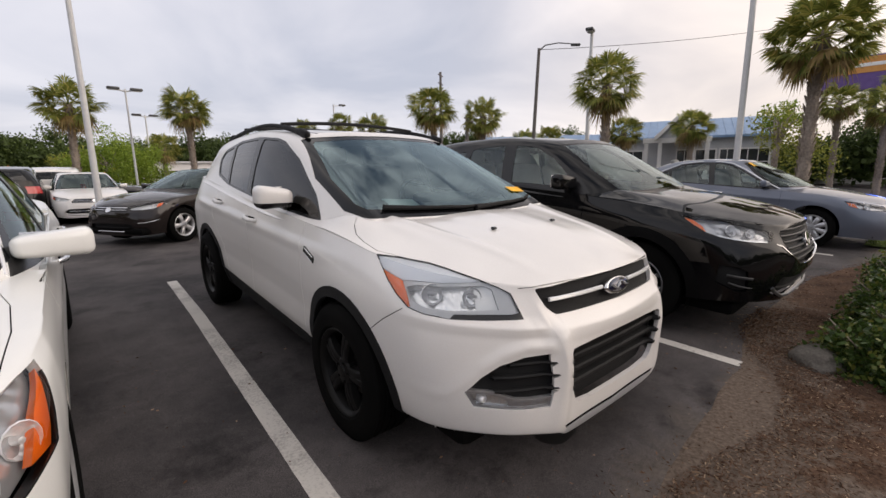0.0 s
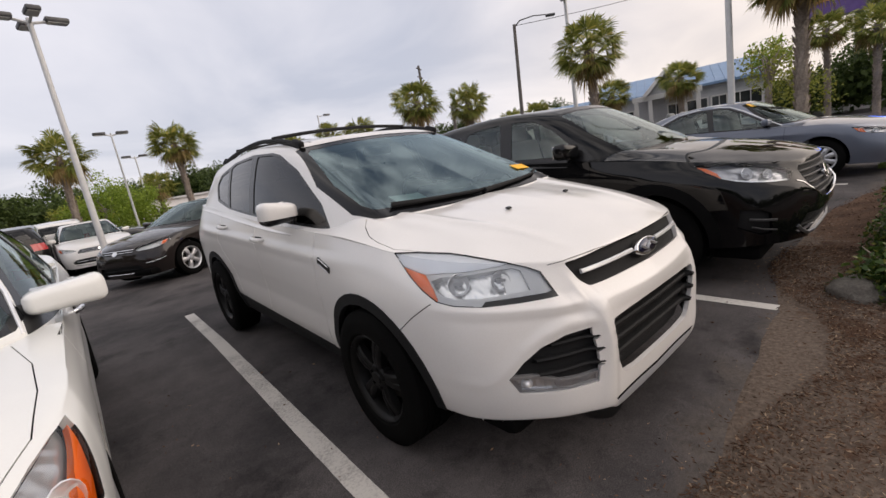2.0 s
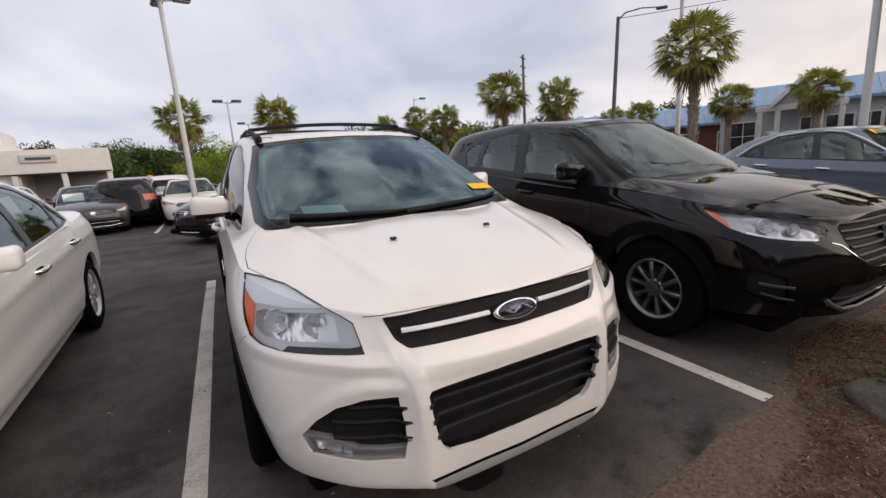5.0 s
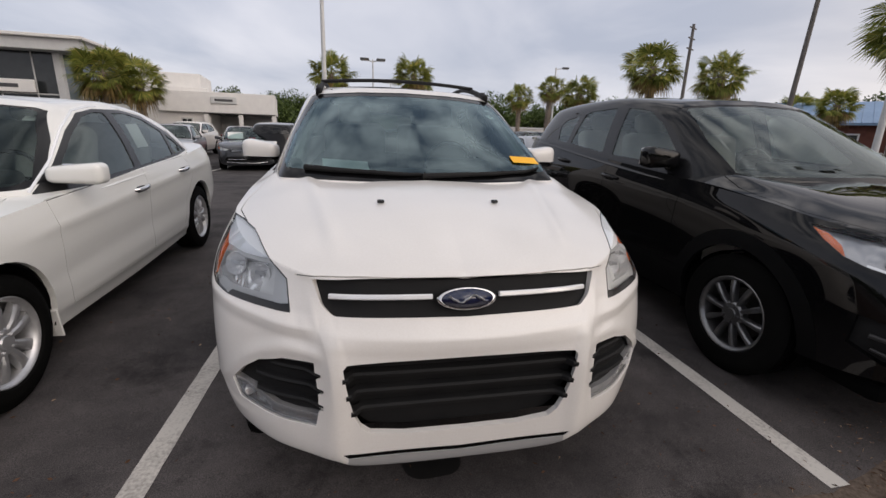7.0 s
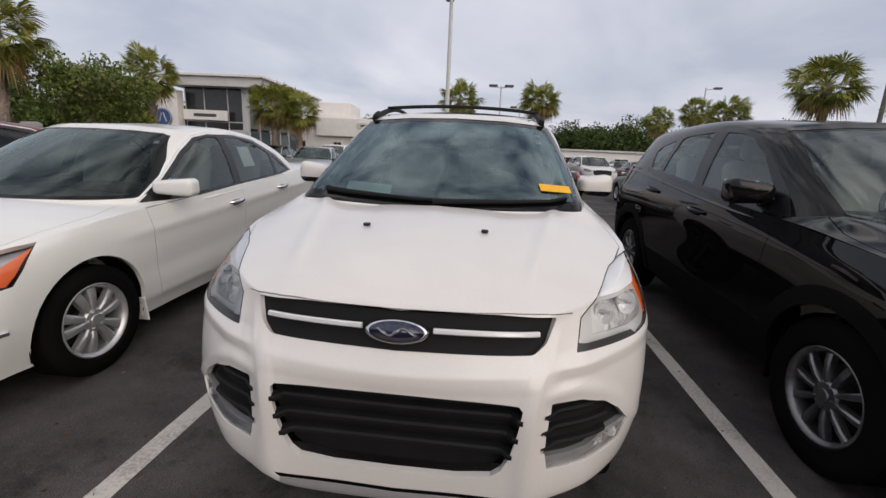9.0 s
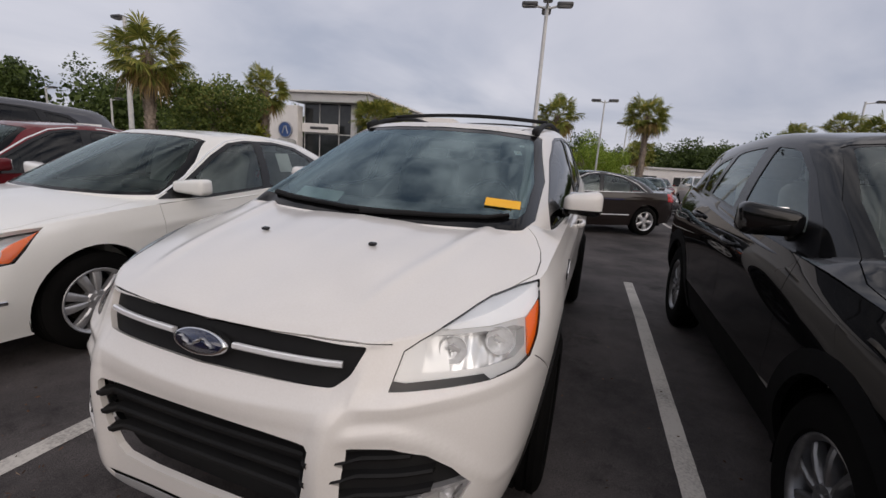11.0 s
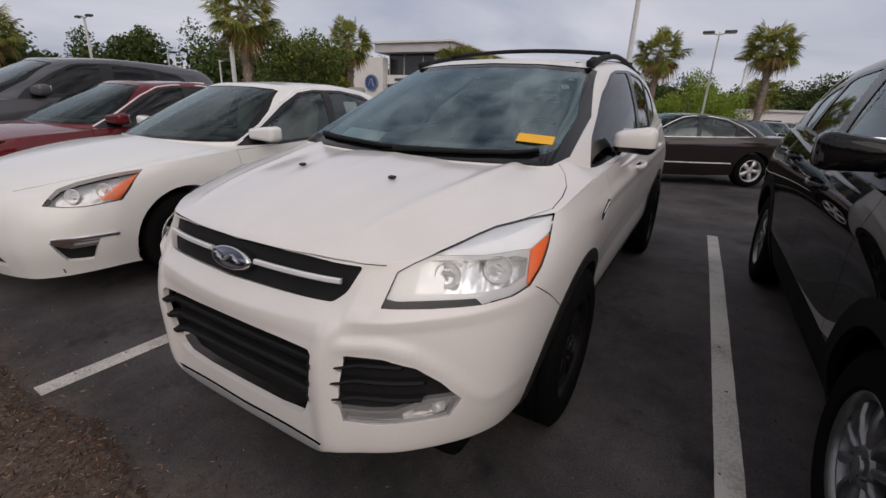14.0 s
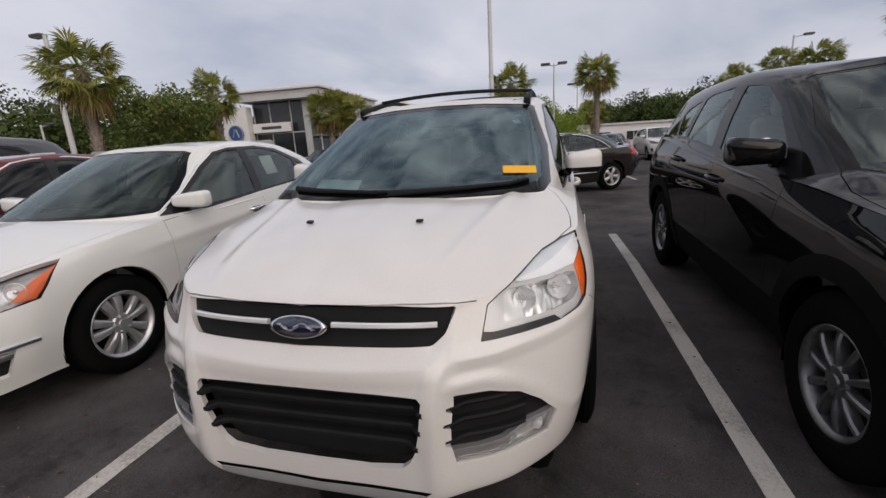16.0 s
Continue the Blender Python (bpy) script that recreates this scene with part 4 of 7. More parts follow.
    panel("roof_gutter", g, TRIM, car, "", 0)
    panel("roof", roof, WHITE, car, "", 0)
    panel("pillar_frame", house, WHITE, car, "", .012)
    # roof rails and cross bars
    for s in (1, -1):
        pts, rr = [], []
        for f in np.linspace(0, 1, 19):
            y = 1.99 + 1.79 * f
            e = math.sin(math.pi * f) ** .45
            pts.append((s * .588, y, S.top(.60, y)[0].z - .01 + .050 * e))
            rr.append(.026 - .011 * e)
        part("roof_rail", tube(pts, rr, 10, 1.1), PLASTIC, car, "black roof rail")
        for y, d in ((2.03, -1), (3.74, 1)):
            z = S.top(.588, y)[0].z
            ft = rbox(.042, .12, .06, .016, 3, pose(s * .588, y, z + .012, d * -16))
            part("rail_foot", ft, PLASTIC, car, "black roof rail foot")
    for y in (2.42, 3.3):
        z = S.top(.60, y)[0].z
        part("cross_bar", tube([(x, y, z + .05 + .03 * (1 - (x / .6) ** 2)) for x in np.linspace(-.6, .6, 13)], .017, 8, .8), PLASTIC, car, "black roof cross bar")
    # mirrors, handles, nozzles, wipers, small badges, papers
    mirror(car, .938, 1.73, 1.185, WHITE, (.21, .165, .155), .30, "white mirror cap over black shell")
    handle(car, S, 2.30, .985, WHITE)
    handle(car, S, 3.18, 1.04, WHITE)
    for s in (1, -1):
        p, n = S.top(.248, .555)
        part("washer_nozzle", rbox(.03, .022, .012, .005, 2, pose(s * .248, .555, p.z + .008, 8)), TRIM, car, "black washer nozzle")
        p, n = S.side(1.29, .905)
        bdg = part("fender_badge", rbox(.012, .135, .040, .005, 2, pose(s * (p.x + .001), 1.29, .903, 20)), TRIM, car, "black side vent badge with chrome edges")
        for d in (.014, -.014):
            part("badge_edge", rbox(.016, .105, .005, .002, 2, pose(s * (p.x + .001), 1.29 - d * .4, .903 + d, 20)), BRIGHT, bdg)
        p, n = S.side(.60, .70)
        fs = part("mud_guard", rbox(.10, .02, .20, .01, 2, pose(s * .80, 1.36, .30, 8)), PLASTIC, car, "black mud guard")
    wiper(car, S, [(-.02, .915, .010), (.12, .925, .014), (.36, .958, .012), (.56, 1.012, .010), (.65, 1.055, .008)])
    wiper(car, S, [(-.60, 1.035, .008), (-.46, .985, .012), (-.3, .952, .014), (-.1, .925, .016), (.02, .922, .018)])
    def paper(name, x, z, w, h, mat, label, roll=0, marks=(), off=-.012):
        p, n = S.front(x, z)
        q = n.to_track_quat("Z", "Y").to_matrix().to_4x4()
        ob = part(name, rbox(w, h, .003, .001, 1), mat, car, label, Matrix.Translation(p + n * off) @ q @ Matrix.Rotation(radians(roll), 4, "Z"))
        for (a, b, ww, hh) in marks:
            part("print_mark", rbox(ww, hh, .001, .0003, 1, pose(a, b, .002)), INK, ob)
    paper("price_card", .60, 1.205, .165, .068, YELLOW, "orange-yellow price card on the windscreen", -7, (), .004)
    paper("inspection_sticker", .548, 1.452, .04, .05, PAPER, "small white sticker", 0, ((0, .01, .025, .006), (0, -.008, .02, .006)))
    paper("small_sticker", .55, 1.492, .03, .02, PAPER, "small pale sticker", 0)
    add_wheels(car, hubs, R, .828, .235, .225, "five", BLACK_ALLOY, "glossy black alloy wheel")
    liner(car, hubs, .40, .5, .86)
    part("underbody", rbox(1.55, 4.1, .12, .05, 2, pose(0, 2.25, .30)), GAP, car)
    cabin(car, 1.12, 0, .42, 1.5, .80, (2.45, 3.25), 1.10, CABIN_LIGHT)
    for sx in (1, -1):
        part("inner_pillar", tube([(sx * .665, 1.24, 1.16), (sx * .645, 1.56, 1.30), (sx * .565, 1.98, 1.505)], [.035, .032, .03], 8), CABIN_LIGHT, car, "pale inside trim of the windscreen pillar")
    part("headliner", rbox(1.1, 1.9, .03, .012, 2, pose(0, 2.95, 1.55)), CABIN_LIGHT, car, "pale cloth headliner")
    part("mirror_pod", rbox(.24, .04, .07, .02, 3, pose(0, 1.98, 1.47)), CABIN, car, "inside mirror")
    part("dash_paper", rbox(.24, .10, .004, .001, 1, pose(-.40, 1.14, 1.165, 24, 4, 8)), PAPER, car, "white paper on the dash")
    car.matrix_world = m
    return car




# ---- shapes of the other cars ----
def cross_shape():
    """Black crossover: the same proportions with a taller upright nose and a longer bonnet."""
    S = suv_shape()
    f = np.array([1.0, 1.005, 1.02])
    g = lambda rows: [tuple(np.array(p) * f) for p in rows]
    S = dict(wall=[g(r) for r in S["wall"][1:]], spine=g(S["spine"]), house=[g(r) for r in S["house"]])
    # cowl and screen set farther back than on the white car
    S["spine"] = [(x, y + .21 * max(0.0, min(1.0, (y - .1) / .8)), z) for x, y, z in S["spine"]]
    for k, d in enumerate((.20, .20, .11, .03)):
        row = S["house"][k]
        row[:4] = [(x, y + d, z) for x, y, z in row[:4]]
    S["swell"] = [(.64, 1.22, .16, .40, .034), (.75, 1.29, .09, .18, .040)]
    L0, L1 = S["wall"][0], S["wall"][1]
    L0[:8] = [(0, .03, .335), (.2, .03, .336), (.36, .035, .34), (.44, .045, .345), (.54, .08, .35), (.68, .15, .352), (.815, .31, .35), (.862, .5, .335)]
    L1[:6] = [(0, -.03, .47), (.2, -.03, .47), (.36, -.022, .47), (.44, -.006, .47), (.53, .03, .475), (.68, .11, .50)]
    return S


def sedan_shape():
    L0 = [(0, .05, .2), (.25, .06, .2), (.42, .09, .2), (.52, .12, .2), (.62, .17, .2), (.74, .3, .21), (.81, .46, .22), (.83, .6, .22), (.84, .96, .2), (.84, 1.7, .2), (.84, 2.6, .2), (.84, 3.74, .24), (.8, 4.4, .3), (.55, 4.72, .3), (0, 4.8, .3)]
    L1 = [(0, .0, .40), (.25, .01, .40), (.42, .04, .40), (.53, .075, .40), (.65, .13, .40), (.79, .28, .41), (.865, .47, .42), (.885, .64, .43), (.895, .96, .45), (.895, 1.7, .40), (.895, 2.6, .40), (.9, 3.74, .45), (.86, 4.4, .5), (.6, 4.78, .5), (0, 4.86, .5)]
    L2 = [(0, .0, .57), (.25, .015, .57), (.42, .05, .57), (.53, .09, .57), (.66, .16, .58), (.80, .33, .60), (.88, .53, .62), (.905, .70, .64), (.915, .96, .68), (.905, 1.7, .62), (.905, 2.6, .64), (.915, 3.74, .70), (.87, 4.4, .70), (.61, 4.78, .7), (0, 4.85, .7)]
    L3 = [(0, .04, .68), (.25, .055, .68), (.42, .095, .685), (.53, .14, .69), (.65, .22, .70), (.79, .42, .74), (.875, .64, .78), (.90, .82, .80), (.905, 1.02, .81), (.91, 1.7, .80), (.91, 2.6, .83), (.91, 3.74, .88), (.86, 4.38, .9), (.61, 4.74, .9), (0, 4.81, .9)]
    L4 = [(0, .11, .755), (.25, .13, .757), (.42, .18, .76), (.52, .235, .765), (.62, .33, .785), (.745, .53, .825), (.835, .74, .86), (.87, .90, .88), (.88, 1.08, .895), (.885, 1.7, .93), (.885, 2.6, .96), (.87, 3.74, 1.0), (.81, 4.33, 1.03), (.58, 4.66, 1.04), (0, 4.74, 1.05)]
    spine = [(0, .11, .755), (0, .15, .785), (0, .20, .81), (0, .27, .838), (0, .36, .865), (0, .48, .893), (0, .64, .925), (0, .82, .952), (0, 1.02, .975), (0, 1.2, .99)]
    A = [(0, 1.26, .95), (.41, 1.33, .945), (.68, 1.48, .935), (.83, 1.70, .92), (.895, 2.02, .905), (.895, 2.7, .925), (.865, 3.6, .96), (.77, 4.08, .99), (.47, 4.28, 1.01), (0, 4.35, 1.015)]
    B = [(0, 1.2, .99), (.4, 1.27, .985), (.66, 1.42, .975), (.80, 1.66, .96), (.872, 2.0, .945), (.872, 2.7, .965), (.84, 3.6, 1.0), (.74, 4.05, 1.03), (.45, 4.25, 1.05), (0, 4.32, 1.055)]
    C = [(0, 1.68, 1.23), (.36, 1.73, 1.225), (.58, 1.83, 1.215), (.69, 2.03, 1.205), (.755, 2.3, 1.21), (.765, 2.75, 1.22), (.735, 3.5, 1.22), (.65, 3.84, 1.22), (.42, 3.98, 1.225), (0, 4.03, 1.23)]
    D = [(0, 2.15, 1.425), (.32, 2.17, 1.42), (.52, 2.23, 1.405), (.58, 2.36, 1.40), (.615, 2.6, 1.415), (.625, 2.9, 1.42), (.59, 3.38, 1.385), (.53, 3.56, 1.36), (.36, 3.64, 1.36), (0, 3.68, 1.37)]
    E = [(0, 2.25, 1.445), (.22, 2.27, 1.445), (.36, 2.34, 1.44), (.40, 2.45, 1.44), (.43, 2.65, 1.452), (.44, 2.9, 1.455), (.41, 3.3, 1.42), (.36, 3.46, 1.395), (.24, 3.54, 1.39), (0, 3.57, 1.39)]
    F = [(0, 2.32, 1.453), (0, 2.36, 1.456), (0, 2.42, 1.46), (0, 2.5, 1.463), (0, 2.68, 1.468), (0, 2.9, 1.468), (0, 3.22, 1.445), (0, 3.38, 1.42), (0, 3.46, 1.405), (0, 3.5, 1.4)]
    tail = [(0, 4.2, 1.05), (0, 4.45, 1.06), (0, 4.62, 1.06), (0, 4.74, 1.05)]
    return dict(wall=[L0, L1, L2, L3, L4], spine=spine, house=[A, B, C, D, E, F], tail=tail)


def sedan_sculpt(G):
    """Shoulder crease rising to the tail, a hollow over the sill and a crease along the bonnet's flank."""
    x, y, z = G[..., 0], G[..., 1], G[..., 2]
    side = np.clip((y - 1.15) / .4, 0, 1) * np.clip((4.3 - y) / .3, 0, 1)
    G[..., 0] = x + side * (.010 * tent(z - .775 - .035 * (y - 1.5), .045) - .014 * tent(z - .50 - .02 * (y - 1.5), .13) + .012 * tent(z - .315, .04))
    return G


def stretched(S, sx=1.0, sy=1.0, sz=1.0, low=0.0):
    """The shape scaled, with its roof lowered."""
    def g(rows):
        out = []
        for x, y, z in rows:
            z2 = z * sz - low * max(0.0, min(1.0, (z - .95) / .4))
            out.append((x * sx, y * sy, z2))
        return out
    T = dict(wall=[g(r) for r in S["wall"]], spine=g(S["spine"]), house=[g(r) for r in S["house"]])
    if "tail" in S:
        T["tail"] = g(S["tail"])
    return T


def short_nosed(S, k):
    """The shape with its front overhang shortened by the share k."""
    g = lambda rows: [(x, y + k * max(0.0, 1.0 - y), z) for x, y, z in rows]
    T = dict(S)
    T["wall"], T["spine"] = [g(r) for r in S["wall"]], g(S["spine"])
    return T


# ---- generic builder for the cars round about ----
def lamp_set(car, S, soup, sp):
    rest = soup
    lamp, rest = split(rest, sp["lamp"], DIAG, lambda c, n: c[0] > .3 and c[1] < 1.1)
    amber = split(lamp, sp["amber"], DIAG)[0] if sp.get("amber") else []
    seal = [q for q in split(lamp, grown(sp["lamp"], -.005), DIAG)[1] if q[:, 5].mean() < .6]
    for s, f in ((1, lambda q: q), (-1, flip)):
        hd = child("headlamp", soup_mesh("headlamp", f(lamp), LENS, 0), car, sp.get("lamp_label", "clear headlamp"))
        child("reflector", soup_mesh("reflector", moved(f(lamp), -.045), sp.get("lamp_mat", FACET), 0), hd, "fluted silver reflector")
        if sp.get("near"):
            child("seal", soup_mesh("seal", moved(f(seal), .0015), TRIM, .03), hd, "thin dark seal round the lens")
        if sp.get("lamp_edge"):
            edge = split(lamp, ribbon(sp["lamp_edge"], .011), DIAG)[0]
            child("chrome_edge", soup_mesh("chrome_edge", moved(f(edge), -.004), BRIGHT, .01), hd, "chrome edge along the lamp")
        if amber:
            child("indicator", soup_mesh("indicator", moved(f(amber), -.010), AMBER, .02), hd, "amber indicator")
        for (dx, dy, dz, r) in sp.get("bowls", ()):
            p, n = S.front(dx, dz)
            n = Vector((s * n.x, n.y, n.z)) * .6 + Vector((s * .3, -.7, 0))
            n.normalize()
            q = Matrix.Translation(Vector((s * p.x, p.y, p.z)) - n * .024) @ Vector((1, 0, 0)).rotation_difference(-n).to_matrix().to_4x4()
            bowl = part("lamp_bowl", lathe([(-.002, r * 1.06), (-.005, r), (.004, r * .92), (.018, r * .74), (.03, r * .4), (.034, .01)], 14), BRIGHT, hd, "polished faceted lamp bowl", q, False)
            part("bulb", lathe([(-.004, 0), (-.002, .009), (.008, .012), (.034, .012)], 14), REFLECT, bowl)
    return rest


def build_car(name, label, sp, m, group=""):
    car = new(name)
    tagged(car, label, "car", group)
    near = sp.get("near", False)
    nu, nv = (7, 7) if near else (4, 3)
    low, house = shell(sp["shape"], nu, nv, sp.get("ridge"), sp.get("sculpt") if near else None)
    S = Surf(low + house)
    gap = []
    hubs, R, hz = sp["hubs"], sp["R"], sp["R"] + .012
    for y in hubs:
        _, low = split(low, circle(y, hz, R + .045, 36), SIDE, lambda c, n: c[0] > .55)
    paint = sp["paint"]
    if sp.get("cladding"):
        w = sp["cladding"]
        for y in hubs:
            a, low = split(low, circle(y, hz, R + w, 36), SIDE, lambda c, n: c[0] > .55)
            panel("arch_lip", moved(a, .003), CLADDING, car, "black plastic wheel arch lip", .03, True)
        a, low = split(low, [(hubs[0], .1), (hubs[1], .1), (hubs[1], .545), (hubs[0], .515)], SIDE, lambda c, n: c[0] > .55)
        panel("sill", moved(a, -.006), CLADDING, car, "black plastic sill", .03, True)
        # unseen dark box added behind the sill; it keeps daylight out of the seam
        part("sill_filler", rbox(1.64, 1.78, .34, .03, 2, pose(0, (hubs[0] + hubs[1]) / 2, .46)), GAP, car)
    for nm, shape, mat, depth, lab in sp.get("front", ()):
        a, low = split(low, shape, FRONT, lambda c, n: c[1] < .6)
        panel(nm, moved(a, -depth), mat, car, lab, 0)
    for nm, shape, mat, depth, lab in sp.get("corner", ()):
        a, low = split(low, shape, DIAG, lambda c, n: c[0] > .4 and c[1] < 1.1)
        panel(nm, moved(a, -depth), mat, car, lab, 0, True)
    low = lamp_set(car, S, low, sp)
    a, low = split(low, sp["tail_lamp"], SIDE, lambda c, n: c[1] > 4.0 and c[0] > .56)
    panel("tail_lamp", a, RED_LENS, car, "red tail lamp", .02, True)
    if near:
        hl = sp["hood"]
        g, low = seam(low, hl, TOPV, lambda c, n: n[2] > .4 and c[1] < 1.6)
        gap.append(g)
        hood, low = split(low, [(0, hl[0][1] - .1), *hl, (0, hl[-1][1])], TOPV, lambda c, n: n[2] > .3 and c[1] < 1.6 and c[2] > sp.get("hood_z", .74))
        panel("hood", hood, paint, car, "")
        for pts in sp["doors"]:
            isd = lambda c, n: c[0] > .6
            g, low = seam(low, pts + [pts[0]], SIDE, isd)
            gap.append(g)
            d, low = split(low, pts, SIDE, isd)
            panel("door", d, paint, car, "", .012, True)
        for g in gap:
            for piece in islands(g):
                panel("panel_gap", piece, GAP, car, "", 0, True)
    panel("body", low, paint, car, "", .03)
    isw = lambda c, n: c[1] < sp["screen"][-1][0] and n[1] < .3
    scr, house = split(house, sp["screen"][:-1], FRONT, isw)
    inner = [(p[0] * .955, z) for p, z in zip(sp["screen"][:-1], [p[1] for p in sp["screen"][:-1]])]
    zl, zh = min(p[1] for p in inner), max(p[1] for p in inner)
    inner = [(x, zl + (z - zl) * .93 + (zh - zl) * .05) for x, z in inner]
    clear, frit = split(scr, inner, FRONT)
    panel("windscreen", moved(clear, -.004), sp.get("screen_glass", CAR_SCREEN), car, "", 0)
    panel("windscreen_border", moved(frit, -.003), FRIT, car, "", 0)
    isg = lambda c, n: c[0] > .45 and n[0] > .35
    band, house = split(house, rounded(sp["band"], .02), SIDE, isg)
    for pts in sp["wins"]:
        w, band = split(band, rounded(pts, .015, 3), SIDE, isg)
        panel("window", moved(w, -.004), sp.get("glass", DOOR_GLASS), car, "", 0, True)
    panel("window_trim", moved(band, .001), TRIM, car, "", .01, True)
    if sp.get("chrome_line"):
        for s in (1, -1):
            P, Nn = [], []
            for y, z in sp["chrome_line"]:
                p, n = S.side(y, z)
                P.append((s * p.x, p.y, p.z))
                Nn.append((s * n.x, n.y, n.z))
            part("chrome_trim", strip_on(P, Nn, .016, .006), BRIGHT, car, "chrome window surround")
    if sp.get("flank_line"):
        for s in (1, -1):
            P, Nn = [], []
            for y, z in sp["flank_line"]:
                p, n = S.side(y, z)
                P.append((s * p.x, p.y, p.z))
                Nn.append((s * n.x, n.y, n.z))
            part("flank_strip", strip_on(P, Nn, .022, .008), BRIGHT, car, "chrome strip along the doors")
    rg, house = split(house, rounded(sp["rear_glass"], .03), FRONT, lambda c, n: c[1] > 3.3 and n[1] > .2)
    panel("rear_window", moved(rg, -.004), DARK_GLASS, car, "", 0)
    panel("roof", house, paint, car, "", .01)
    mx, my, mz = sp["mirror"]
    mirror(car, mx, my, mz, paint, sp.get("mirror_size", (.19, .12, .13)), sp.get("mirror_low", .12))
    if near:
        for y, z in sp["handles"]:
            handle(car, S, y, z, sp.get("handle_mat", paint), .19)
        for w in sp["wipers"]:
            wiper(car, S, w)
    add_wheels(car, hubs, R, sp["track"], .215, sp["rim"], sp["style"], sp.get("wheel_mat", ALLOY), sp.get("wheel_label", "silver alloy wheel"), hubs_near=near)
    liner(car, hubs, R + .05, .5, .86)
    part("underbody", rbox(1.5, 4.1, .12, .05, 2, pose(0, 2.3, .27)), GAP, car)
    y0 = sp["cabin"][0]
    cabin(car, y0, 0, sp["cabin"][1], 1.3, .78, sp["cabin"][2], sp["cabin"][3], sp.get("trim"))
    for nm, x, z, w, h, r, mat in sp.get("badges", ()):
        p, n = S.front(abs(x), z)
        q = n.to_track_quat("Z", "Y").to_matrix().to_4x4()
        if r:
            b = part(nm, lathe([(-.02, 1), (.004, 1), (.007, .93), (.004, .84), (.004, 0)], 32, "Z"), mat, car, "round badge", Matrix.Translation(p) @ q @ Matrix.Diagonal((w, h, 1, 1)))
        else:
            part(nm, rbox(w, h, .012, .004, 2), mat, car, "", Matrix.Translation(p) @ q)
    for bars in sp.get("bars", ()):
        z, x1, dep, th, mat = bars
        bm = bmesh.new()
        rows = []
        for x in np.linspace(-x1, x1, 21):
            p, n = S.front(abs(x), z)
            rows.append([bm.verts.new((x, p.y + dep + a, z + b)) for a, b in ((.03, th * .6), (.004, th * .5), (0, 0), (.004, -th * .5), (.03, -th * .6))])
        for A2, B2 in zip(rows[:-1], rows[1:]):
            for k in range(4):
                bm.faces.new((A2[k], B2[k], B2[k + 1], A2[k + 1]))
        bmesh.ops.recalc_face_normals(bm, faces=bm.faces)
        part("grille_bar", bm, mat, car)
    for nm, mat, w, h, pts, lab in sp.get("strips", ()):
        for s in ((1, -1) if pts[0][0] > .02 else (1,)):
            P, Nn = [], []
            full = pts if pts[0][0] > .02 else [(-x, z) for x, z in pts[::-1]] + pts
            for x, z in full:
                p, n = S.front(abs(x), z)
                P.append((s * math.copysign(p.x, x), p.y, p.z))
                Nn.append((s * math.copysign(n.x, x), n.y, n.z))
            part(nm, strip_on(P, Nn, w, h), mat, car, lab)
    car.matrix_world = m
    return car


